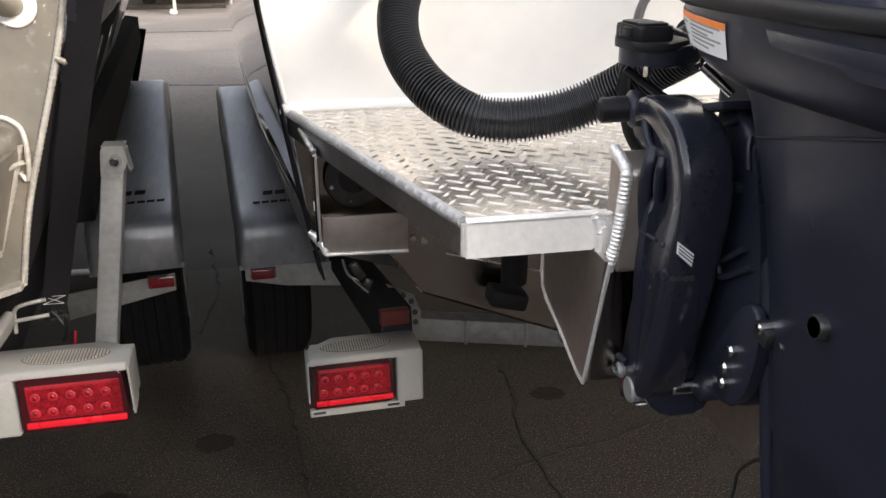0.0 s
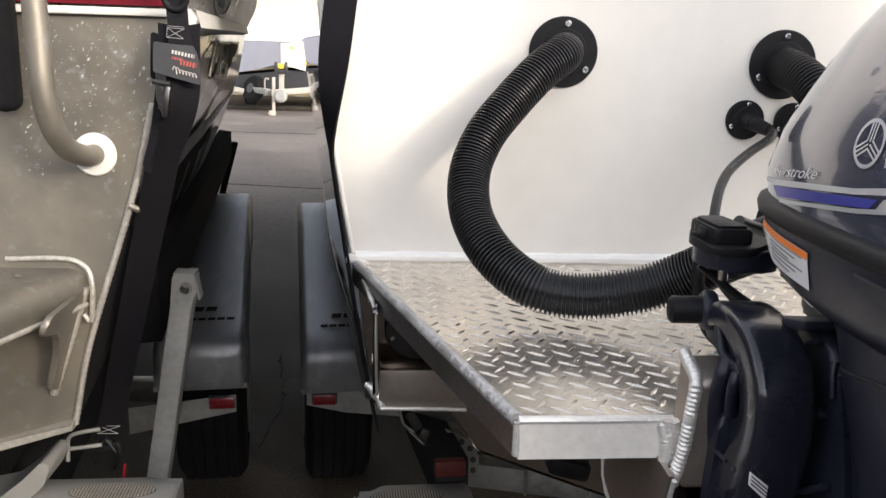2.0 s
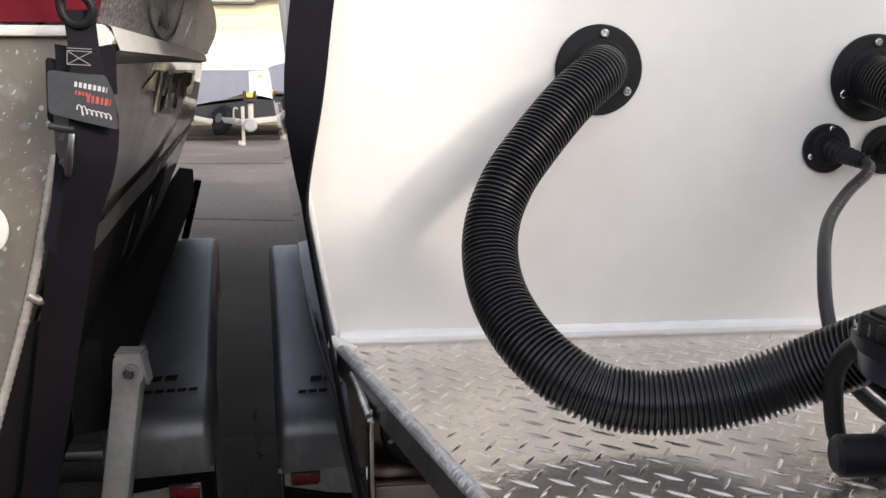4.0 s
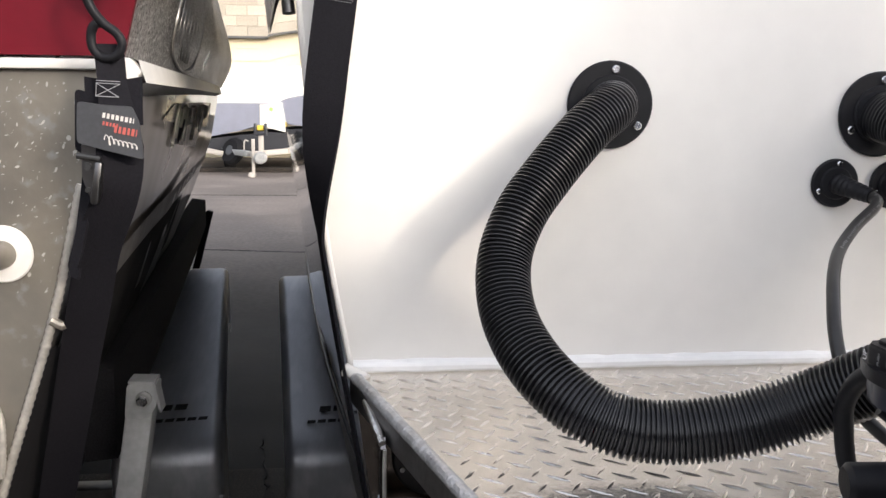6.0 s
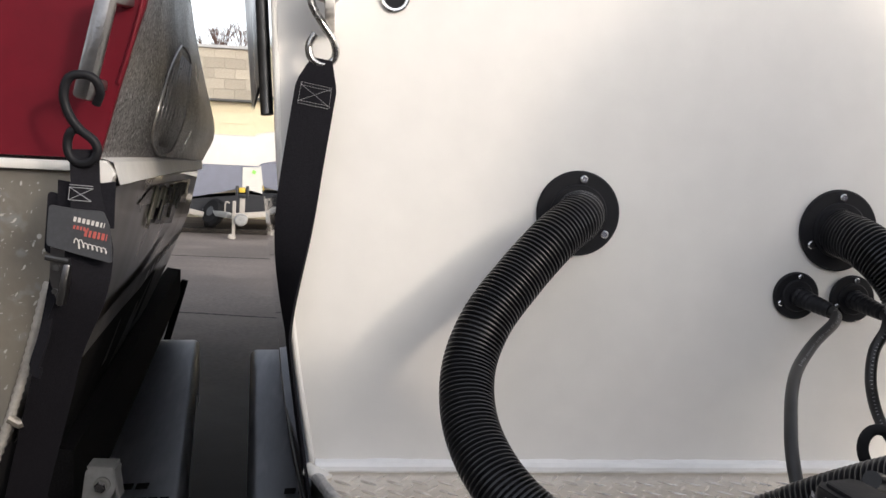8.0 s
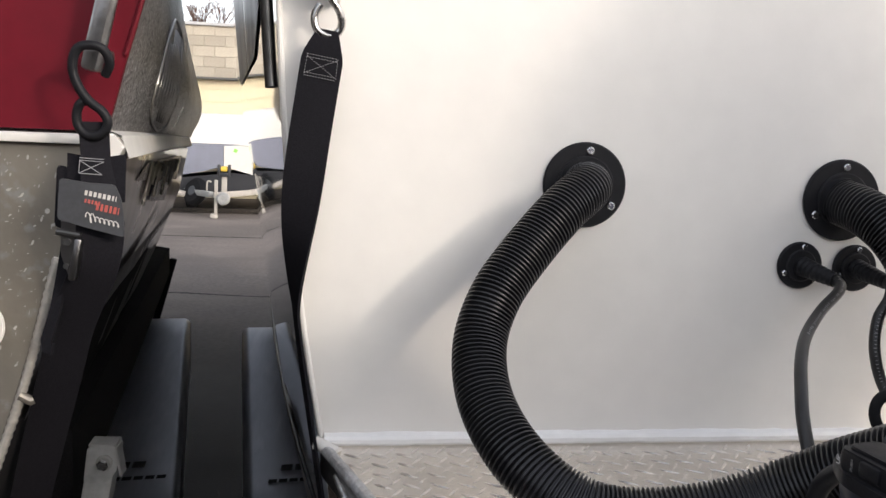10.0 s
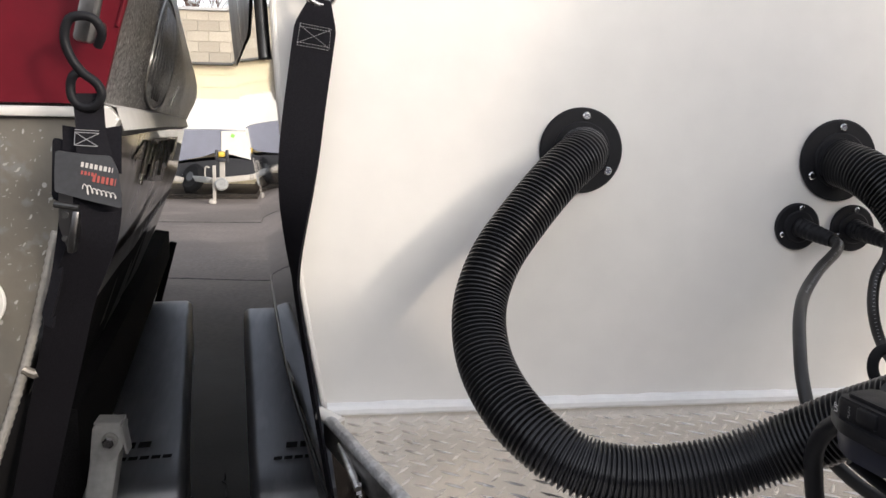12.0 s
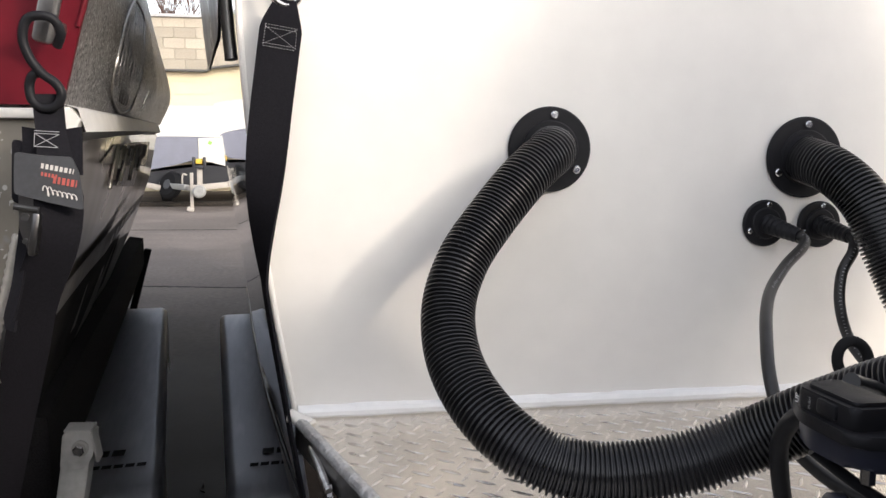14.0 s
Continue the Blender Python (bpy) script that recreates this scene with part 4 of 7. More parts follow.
def lettering(name, words, size, mat, m, parent, bend=None, shear=0.0):
    cu = bpy.data.curves.new(name, "FONT")
    cu.body, cu.size, cu.shear = words, size, shear
    cu.align_x = "LEFT"
    tmp = bpy.data.objects.new(name, cu)
    scene.collection.objects.link(tmp)
    me = bpy.data.meshes.new_from_object(tmp.evaluated_get(bpy.context.evaluated_depsgraph_get()))
    bpy.data.objects.remove(tmp)
    me.transform(m)
    if bend:
        for v in me.vertices:
            v.co.x = bend(v.co.y, v.co.z)
    me.materials.clear()
    me.materials.append(mat)
    ob = new(name, me)
    ob.parent = parent
    if parent.name in BASES:
        ob.matrix_parent_inverse = Matrix.Translation(-BASES[parent.name])
    return ob


lettering("lettering", "fourstroke", 0.0112, SILVER, Matrix(((0, 0, -1, 0.39), (-1.62, 0, 0, 0.672), (0.18, 1, 0, 1.2425), (0, 0, 0, 1))), motor, lambda y, z: cowl_x(y, z) - 0.0011, 0.3)

# warning label on the lower cowl
decal("warning_label", [(0.742, 1.205), (0.596, 1.2005), (0.596, 1.1740), (0.742, 1.1765)], LABEL_WHITE, 0.0008, 24, "white warning label with an orange band")
decal("label_band", [(0.742, 1.205), (0.596, 1.2005), (0.596, 1.1955), (0.742, 1.200)], LABEL_ORANGE, 0.0014)
for row in range(6):
    z0 = 1.1965 - row * 0.0032
    for a, c in ((0.735, 0.678), (0.668, 0.604)):
        cut = 0.012 * ((row * 7) % 3)
        decal("print_bar", [(a, z0 + 0.002), (c + cut, z0 - 0.0008), (c + cut, z0 - 0.0024), (a, z0 + 0.0004)], PRINT, 0.0014, 8)

# clamp bracket: the curved arm, its plate and fittings
ARM = [(0.772, 1.110), (0.735, 1.124), (0.690, 1.119), (0.660, 1.105), (0.643, 1.080), (0.638, 1.050), (0.640, 1.020), (0.647, 0.990), (0.655, 0.955), (0.664, 0.920), (0.676, 0.880), (0.690, 0.845), (0.710, 0.818), (0.735, 0.806)]
DEEP = [0.020, 0.022, 0.028, 0.034, 0.036, 0.034, 0.038, 0.050, 0.062, 0.064, 0.062, 0.056, 0.050, 0.044]


def curved_arm(x0, x1):
    """A thick cast arm swept along its rounded back, hollow-sided towards the boat."""
    back = spline([(0, y, z) for y, z in ARM], 0.006)
    full = spline([(d, y, z) for (y, z), d in zip(ARM, DEEP)], 0.006)
    rings = []
    for i, p in enumerate(back):
        t = (back[min(i + 1, len(back) - 1)] - back[max(i - 1, 0)]).normalized()
        inw = Vector((0, -t.z, t.y))
        if inw.y < 0 and i > 20:
            inw = -inw
        if inw.z > 0 and i <= 8:
            inw = -inw
        d = full[min(i, len(full) - 1)].x
        w = 0.35 + 0.65 * min(1, max(0, (1.06 - p.z) / 0.08))      # the lower half is more rounded
        sec = [(x0 + 0.002, d), (x0, d - 0.003), (x0, 0.010), (x0 + 0.0004, 0.0045), (x0 + 0.002 + 0.001 * w, 0.0014), (x0 + 0.006 + 0.002 * w, 0.0), (x1 - 0.007, 0.0), (x1 - 0.002, 0.002), (x1, 0.007), (x1, d)]
        rings.append([(x, p.y + inw.y * q, p.z + inw.z * q) for x, q in sec])
    return loft(bmesh.new(), rings)


plate_outline = smooth_loop([(0.785, 1.096), (0.768, 1.112), (0.735, 1.118), (0.690, 1.113), (0.664, 1.098), (0.652, 1.060), (0.652, 1.0), (0.664, 0.944), (0.676, 0.892), (0.690, 0.848), (0.712, 0.822), (0.735, 0.808), (0.768, 0.812), (0.786, 0.832), (0.776, 0.862), (0.748, 0.880), (0.738, 0.905), (0.728, 0.958), (0.722, 1.036), (0.728, 1.064), (0.745, 1.074), (0.778, 1.080)], 0.006)
arm = part("clamp_arm", curved_arm(0.388, 0.436), CAST, motor, "curved glossy cast clamp arm", 50)
part("arm_web", slab(bmesh.new(), plate_outline, "x", 0.398, 0.424, 0.004, 3), MOTOR_SATIN, arm, "", 40)
far_arm = part("clamp_arm", curved_arm(0.652, 0.700), CAST, motor, "curved glossy cast clamp arm", 50)
part("arm_web", slab(bmesh.new(), plate_outline, "x", 0.662, 0.690, 0.004, 3), MOTOR_SATIN, far_arm, "", 40)
part("clamp_plate", slab(bmesh.new(), round_outline([(0.388, 0.845), (0.384, 0.955), (0.389, 1.035), (0.43, 1.05), (0.47, 1.05), (0.47, 0.80), (0.415, 0.80)], 0.015), "y", 0.704, 0.7185, 0.004), MOTOR_SATIN, motor, "", 40)
# ribs round the pocket below the pin and over the mount's shoulder
bm = tube(bmesh.new(), spline([(0.396, 0.752, 1.112), (0.394, 0.738, 1.098), (0.394, 0.728, 1.082), (0.394, 0.715, 1.078), (0.394, 0.690, 1.080), (0.395, 0.672, 1.086)], 0.004), 0.0045, 10)
part("arm_rib", bm, MOTOR_SATIN, arm, "", 60)
bm = tube(bmesh.new(), spline([(0.393, 0.712, 1.079), (0.388, 0.708, 1.068), (0.388, 0.712, 1.052), (0.390, 0.718, 1.030), (0.393, 0.722, 1.0)], 0.004), 0.0075, 12)
part("arm_rib", bm, MOTOR_SATIN, arm, "", 60)
bm = tube(bmesh.new(), spline([(0.393, 0.692, 1.076), (0.390, 0.690, 1.066), (0.391, 0.694, 1.052), (0.394, 0.698, 1.036)], 0.004), 0.005, 12)
part("arm_rib", bm, MOTOR_SATIN, arm, "", 60)
part("arm_rib", rod(bmesh.new(), (0.388, 0.722, 0.998), (0.389, 0.684, 1.001), 0.0022, 8), MOTOR_SATIN, arm, "", 60)
for y, z in ((0.728, 0.972), (0.668, 0.953), (0.642, 0.972), (0.699, 0.924), (0.650, 1.002)):
    part("cast_pip", rod(bmesh.new(), (0.3865, y + 0.018, z), (0.399, y + 0.018, z), 0.0026, 10, 0.0008), MOTOR_SATIN, arm)
# swivel bracket between the arms
part("swivel_bracket", slab(bmesh.new(), smooth_loop([(0.715, 1.116), (0.668, 1.116), (0.636, 1.080), (0.610, 1.0), (0.600, 0.925), (0.606, 0.872), (0.64, 0.850), (0.70, 0.850), (0.715, 0.87), (0.70, 0.97), (0.70, 1.06)], 0.01), "x", 0.450, 0.640, 0.010, 4), MOTOR_SATIN, motor, "", 50)
for pts, r in (([(0.445, 0.700, 1.094), (0.444, 0.684, 1.104), (0.446, 0.668, 1.112)], 0.0022), ([(0.445, 0.698, 1.096), (0.444, 0.692, 1.088), (0.444, 0.686, 1.080)], 0.0022), ([(0.450, 0.650, 1.102), (0.448, 0.647, 1.090), (0.448, 0.643, 1.074)], 0.0026)):
    part("swivel_rib", tube(bmesh.new(), spline(pts, 0.004), r, 8), MOTOR_SATIN, motor, "", 60)
part("swivel_rib", new_box((0.452, 0.690, 1.120), (0.05, 0.060, 0.008), (-14, 0, 0), 0.003), MOTOR_SATIN, motor)
part("swivel_pip", rod(bmesh.new(), (0.443, 0.657, 1.055), (0.455, 0.657, 1.055), 0.005, 14, 0.001), MOTOR_SATIN, motor)
for pts in ([(0.445, 0.630, 1.008), (0.440, 0.650, 0.992), (0.440, 0.664, 0.984), (0.441, 0.662, 0.976), (0.441, 0.656, 0.972), (0.445, 0.636, 0.984), (0.448, 0.618, 0.995)],):
    part("swivel_lug", tube(bmesh.new(), spline(pts, 0.003), 0.0032, 10), MOTOR_SATIN, motor, "", 60)
# bolts, pins, tilt rods
bm = rod(bmesh.new(), (0.360, 0.775, 1.104), (0.398, 0.768, 1.106), 0.0125, 24, 0.003)
part("tilt_pin_cap", bm, BLACK, motor, "round black pin cap")
part("pin_collar", rod(bmesh.new(), (0.388, 0.770, 1.105), (0.402, 0.767, 1.106), 0.018, 28, 0.003), MOTOR_SATIN, motor, "", 50)
for p, r in (((0.382, 0.736, 0.841), 0.0085), ((0.386, 0.716, 0.829), 0.0135)):
    part("clamp_bolt", rod(bmesh.new(), p, (p[0] + 0.012, p[1], p[2]), r, 20, 0.002), GALV, motor, "steel clamp bolt")
part("bolt_head", rod(bmesh.new(), (0.376, 0.736, 0.841), (0.386, 0.736, 0.841), 0.0052, 6), CHROME, motor)
bm = tube(bmesh.new(), spline([(0.388, 0.741, 0.853), (0.383, 0.735, 0.857), (0.386, 0.722, 0.856)], 0.003), 0.004, 10)
part("cast_lip", bm, MOTOR_SATIN, motor, "", 60)
part("tilt_rod", rod(bmesh.new(), (0.425, 0.700, 0.836), (0.62, 0.700, 0.836), 0.0085, 18, 0.002), CHROME, motor, "bright steel rod")
part("rod_bush", rod(bmesh.new(), (0.448, 0.690, 0.838), (0.62, 0.690, 0.838), 0.0135, 20, 0.003), MOTOR_SATIN, motor, "", 50)
part("tilt_rod", rod(bmesh.new(), (0.400, 0.725, 0.804), (0.470, 0.705, 0.815), 0.0022, 8), CHROME, motor)
for y, z in ((0.618, 0.917), (0.625, 0.897), (0.626, 0.881)):
    part("clamp_screw", rod(bmesh.new(), (0.434, y, z), (0.462, y, z), 0.0058, 14, 0.002), CHROME, motor, "bright steel screw")
clip = part("hose_clip", new_box((0.452, 0.578, 0.952), (0.030, 0.022, 0.016), (14, 0, 0), 0.003), DARK_STEEL, motor, "bent steel hose clip")
part("clip_screw", rod(bmesh.new(), (0.434, 0.577, 0.958), (0.452, 0.575, 0.960), 0.0055, 14, 0.0015), CHROME, clip)
part("clip_screw", rod(bmesh.new(), (0.440, 0.553, 0.952), (0.452, 0.551, 0.953), 0.0042, 14, 0.001), DARK_STEEL, clip)
part("swivel_cheek", slab(bmesh.new(), smooth_loop([(0.66, 0.89), (0.61, 0.965), (0.585, 0.95), (0.59, 0.90), (0.61, 0.868), (0.64, 0.86)], 0.006), "x", 0.441, 0.452, 0.003, 2), MOTOR_SATIN, motor, "", 50)
# tag with bars, index holes
tag = part("small_tag", slab(bmesh.new(), [(0.387, 1.016), (0.4025, 1.004), (0.4015, 0.992), (0.387, 1.005)], "y", 0.6365, 0.6385), LABEL_WHITE, motor, "small white printed tag")
bm = bmesh.new()
for k in range(3):
    slab(bm, [(0.388, 1.0135 - 0.003 * k), (0.4018, 1.0022 - 0.003 * k), (0.4018, 1.0010 - 0.003 * k), (0.388, 1.0123 - 0.003 * k)], "y", 0.6358, 0.6367)
part("tag_bar", bm, PRINT_DARK, tag, kind="stuff")
part("index_pip", rod(bmesh.new(), (0.3855, 0.6555, 0.978), (0.392, 0.662, 0.978), 0.0042, 12, 0.001), MOTOR_SATIN, motor)
for k in range(4):
    part("adjuster_hole", rod(bmesh.new(), (0.3925 + 0.0052 * k, 0.6505 - 0.0014 * k, 0.976), (0.395 + 0.0052 * k, 0.664, 0.976), 0.0027, 12), PRINT_DARK, motor)
# steering block with the tilt switch
BLOCK_AT = Vector((0.008, 0.001, 0.004))
block_first = len(scene.objects)
bm = slab(bmesh.new(), round_outline([(0.378, 0.744), (0.374, 0.785), (0.385, 0.815), (0.43, 0.83), (0.455, 0.80), (0.445, 0.755), (0.41, 0.735)], 0.010), "z", 1.143, 1.162, 0.005, 3)
part("steering_block", bm, MOTOR_SATIN, motor, "", 40)
bm = slab(bmesh.new(), round_outline([(0.3725, 0.740), (0.3705, 0.790), (0.384, 0.822), (0.43, 0.83), (0.436, 0.76), (0.405, 0.732)], 0.010), "z", 1.1585, 1.1665, 0.0025, 2)
part("block_rim", bm, BLACK, motor, "", 40)
bm = slab(bmesh.new(), round_outline([(0.377, 0.747), (0.374, 0.800), (0.406, 0.806), (0.412, 0.747)], 0.005), "z", 1.1655, 1.1800, 0.003, 2)
switch_box = part("switch_box", bm, BLACK, motor, "black tilt switch box", 40)
part("switch_cap", slab(bmesh.new(), round_outline([(0.381, 0.751), (0.378, 0.796), (0.402, 0.801), (0.408, 0.751)], 0.004), "z", 1.1795, 1.1825, 0.0012, 2), BLACK, switch_box, "", 40)
part("rocker", new_box((0.3765, 0.770, 1.1735), (0.006, 0.018, 0.010), (0, 0, 3), 0.002), BLACK, switch_box)
lettering("lettering", "UP", 0.0052, LABEL_WHITE, Matrix(((0, 0, -1, 0.3728), (0, 1, 0, 0.7960), (1, 0, 0, 1.169), (0, 0, 0, 1))), switch_box)
lettering("lettering", "PUSH", 0.0032, PRINT, Matrix(((0, 0, -1, 0.3730), (0, 1, 0, 0.7835), (1, 0, 0, 1.169), (0, 0, 0, 1))), switch_box)
bm = rod(bmesh.new(), (0.387, 0.745, 1.145), (0.387, 0.745, 1.136), 0.0045, 6)
part("block_bolt", bm, CHROME, motor, "bright hexagon bolt")
for ob in list(scene.objects)[block_first:]:
    if ob.type == "MESH":
        ob.data.transform(Matrix.Translation(BLOCK_AT))
bm = tube(bmesh.new(), [Vector((0.543 + 0.0150 * math.cos(a), 0.97 + 0.004 * math.sin(a), 1.149 + 0.0165 * math.sin(a))) for a in (2 * math.pi * j / 30 for j in range(31))], 0.0048, 12, caps=False)
part("cable_grommet", bm, RUBBER, motor, "round rubber grommet", 60)
bm = tube(bmesh.new(), spline([(0.425, 0.850, 1.150), (0.430, 0.880, 1.130), (0.4337, 0.898, 1.109), (0.4406, 0.909, 1.085), (0.455, 0.920, 1.045), (0.475, 0.92, 1.022), (0.51, 0.90, 1.020)], 0.004), 0.0072, 12)
part("tilt_wire", bm, BLACK, motor, "black wire", 60)
bm = tube(bmesh.new(), spline([(0.395, 0.80, 1.14), (0.42, 0.79, 1.12), (0.45, 0.77, 1.10)], 0.004), 0.004, 10)
part("tilt_wire", bm, BLACK, motor, "", 60)
bm = slab(bmesh.new(), round_outline([(0.49, 0.68), (0.49, 0.80), (0.62, 0.80), (0.62, 0.68)], 0.02), "z", 1.10, 1.15, 0.006, 2)
part("steering_arm", bm, MOTOR_SATIN, motor, "", 40)
part("link_rod", rod(bmesh.new(), (0.450, 0.75, 1.148), (0.476, 0.735, 1.122), 0.0048, 12, 0.001), CHROME, motor, "bright steel link rod")
bm = tube(bmesh.new(), spline([(0.47, 0.640, 0.735), (0.47, 0.637, 0.752), (0.47, 0.634, 0.775), (0.47, 0.614, 0.800), (0.47, 0.588, 0.823)], 0.004), 0.0019, 8)
part("leg_wire", bm, CABLE, motor, "thin black wire", 60)
part("wire_stud", rod(bmesh.new(), (0.464, 0.588, 0.823), (0.476, 0.588, 0.823), 0.004, 12, 0.002), BLACK, motor)
bm = slab(bmesh.new(), [(0.816, 0.738), (0.699, 0.742), (0.640, 0.86), (0.70, 0.87), (0.775, 0.80)], "x", 0.518, 0.523)
part("leg_fin", bm, MILL_DULL, motor, "bare aluminium fin plate")

# large main motor amidships, beside the small one
big = thing("outboard_motor", (CX, 0.5, 0.35), "large dark main outboard motor on the middle of the swim step", "outboard motor")
rows = [(1.30, 0.175, 0.20), (1.36, 0.195, 0.215), (1.48, 0.202, 0.220), (1.60, 0.198, 0.218), (1.69, 0.180, 0.200), (1.77, 0.145, 0.165), (1.83, 0.100, 0.12), (1.865, 0.055, 0.07), (1.875, 0.02, 0.03)]
part("cowl", loft(bmesh.new(), [oval(CX, 0.61, z, hx, hy, 2.4, 48) for z, hx, hy in rows]), MOTOR, big, "glossy dark cowl", 60)
part("leg", loft(bmesh.new(), [oval(CX, 0.52, z, hx, hy, 3.6, 40) for z, hx, hy in ((1.31, 0.20, 0.22), (1.18, 0.14, 0.17), (0.90, 0.10, 0.15), (0.62, 0.07, 0.14), (0.40, 0.035, 0.12))]), MOTOR_SATIN, big, "smooth satin leg", 50)
part("clamp_plate", new_box((CX, 0.700, 1.03), (0.26, 0.105, 0.46), (0, 0, 0), 0.03, 3), MOTOR_SATIN, big)
part("gearcase", loft(bmesh.new(), [[(CX + r * math.cos(a), y, 0.30 + r * math.sin(a)) for a in (2 * math.pi * j / 24 for j in range(24))] for y, r in ((0.70, 0.006), (0.66, 0.04), (0.58, 0.062), (0.42, 0.064), (0.26, 0.055), (0.22, 0.04))]), MOTOR_SATIN, big)
part("gear_strut", slab(bmesh.new(), [(0.58, 0.42), (0.34, 0.42), (0.36, 0.32), (0.54, 0.32)], "x", CX - 0.02, CX + 0.02), MOTOR_SATIN, big)

# ---- trailers ----
def tail_lamp(parent, x0, x1, y, z0, z1, cover_left, cover_right, yaw, bottom_tab, cut_left):
    """Lens from x0 to x1, z0 to z1; the grey cover runs on to both sides."""
    c = ((x0 + x1) / 2, y, (z0 + z1) / 2)
    m = Matrix.Translation(c) @ pose(0, 0, 0, 0, 0, yaw) @ Matrix.Translation(Vector(c) * -1)
    def put(bm):
        bmesh.ops.transform(bm, matrix=m, verts=bm.verts[:])
        return bm
    # top shell, seen from above a box with one cut corner
    xa, xb = x0 - cover_left, x1 + cover_right
    if cut_left:
        plan = [(xa, y - 0.010), (xb, y - 0.010), (xb, y + 0.066), (xb - 0.006, y + 0.076), (xa + 0.050, y + 0.076), (xa, y + 0.036)]
    else:
        plan = [(xa, y - 0.010), (xb - 0.004, y - 0.010), (xb, y - 0.002), (xb, y + 0.050), (xb - 0.040, y + 0.078), (xa, y + 0.078)]
    bm = bmesh.new()
    z1 += 0.013
    rows = [(z1 - 0.001, 1.0), (z1 + 0.0015, 1.0), (z1 + 0.0045, 0.985), (z1 + 0.0085, 0.955), (z1 + 0.0110, 0.90)]
    pcx, pcy = (xa + xb) / 2, y + 0.033
    plan = round_outline(plan, 0.006, 3)
    loft(bm, [[(pcx + (px - pcx) * (1 - (1 - f) * 0.45), pcy + (py - pcy) * f, z) for px, py in plan] for z, f in rows])
    cover = part("lamp_cover", put(bm), HOUSING, parent, "light grey plastic lamp cover", 50)
    part("back_shell", put(new_box(((xa + xb) / 2, y + 0.052, (z0 + z1) / 2), (xb - xa - 0.02, 0.044, z1 - z0 + 0.002), (0, 0, 0), 0.003)), HOUSING, cover)
    for a, b2 in ((xa, x0 - 0.003), (x1 + 0.003, xb)):
        if b2 - a > 0.02:
            part("cover_cheek", put(new_box(((a + b2) / 2, y + 0.028, (z0 + z1) / 2 - 0.001), (b2 - a, 0.074, z1 - z0 + 0.004), (0, 0, 0), 0.005, 3)), HOUSING, cover)
        else:
            part("cover_cheek", put(slab(bmesh.new(), round_outline([(y - 0.012, z1 + 0.004), (y + 0.05, z1 + 0.006), (y + 0.045, z0 + 0.02), (y - 0.004, z0 + 0.012)], 0.004), "x", xa if a == xa else xb - 0.003, xa + 0.003 if a == xa else xb, 0.001, 1)), HOUSING, cover)
    if bottom_tab:
        part("bottom_plate", put(new_box(((x0 + x1) / 2 + 0.006, y - 0.002, z0 - 0.006), (x1 - x0 + 0.022, 0.012, 0.013), (0, 0, 0), 0.001, 1)), HOUSING, cover)
        for px in (x0 + 0.012, x1 - 0.004):
            part("slot", put(new_box((px, y - 0.0083, z0 - 0.005), (0.022, 0.002, 0.005), (0, 0, 0), 0.0008, 1)), PRINT_DARK, cover)
    # ribbed oval on top
    bm = bmesh.new()
    cx, cy = (x0 + x1) / 2 + (0.010 if cut_left else -0.010), y + 0.032
    for k in range(26):
        u = -1 + 2 * (k + 0.5) / 26
        half = 0.022 * math.sqrt(max(0, 1 - u * u))
        zc = z1 + 0.0114
        box(bm, (cx + u * 0.062, cy, zc), (0.0027, 2 * half, 0.0028))
    # flat dark oval laid under the ribs as the shade in their gaps
    shade_oval = slab(bmesh.new(), [(p[0], p[1]) for p in oval(cx, cy, 0, 0.064, 0.0235, 2.0, 40)], "z", z1 + 0.0108, z1 + 0.0114)
    part("oval_recess", put(shade_oval), DARK_STEEL, cover)
    part("ribbed_oval", put(bm), PALE, cover, kind="stuff")
    lens = part("lens", put(slab(bmesh.new(), round_outline([(x0, z0 + 0.004), (x0 + 0.004, z1), (x1 - 0.006, z1), (x1, z0 + 0.01), (x1 - 0.012, z0 + 0.004)], 0.005), "y", y - 0.010, y + 0.03, 0.004, 3)), LENS_DARK, cover, "dark red lens", 40)
    bm = new_box(((x0 + x1) / 2 + 0.001, y - 0.0105, z0 + 0.015), (x1 - x0 - 0.012, 0.006, 0.010), (0, 0, 0), 0.002)
    part("reflector_strip", put(bm), LENS_BRIGHT, cover, "bright red reflector strip")
    part("led_panel", put(new_box(((x0 + x1) / 2 + 0.001, y - 0.010, z0 + 0.052), (x1 - x0 - 0.022, 0.003, 0.058), (0, 0, 0), 0.001, 1)), LENS, cover, "red ribbed inner lens")
    part("lens_rib", put(new_box(((x0 + x1) / 2 - 0.004, y - 0.0115, z0 + 0.0785), (x1 - x0 - 0.035, 0.003, 0.0060), (0, 0, 0), 0.001, 1)), LENS_MID, cover)
    n = 5
    for k in range(n):
        for row in range(2):
            px = x0 + (x1 - x0) * (0.14 + 0.80 * (k + (0.12 if row else 0)) / n)
            pz = z0 + 0.036 + 0.026 * row
            b = rod(bmesh.new(), (px, y - 0.009, pz), (px, y - 0.0125, pz), 0.0085, 16, 0.002)
            led = part("led", put(b), LENS_MID, cover)
            part("led_dome", put(rod(bmesh.new(), (px, y - 0.012, pz), (px, y - 0.0155, pz), 0.0042, 10, 0.0015)), LENS, led)
    return cover


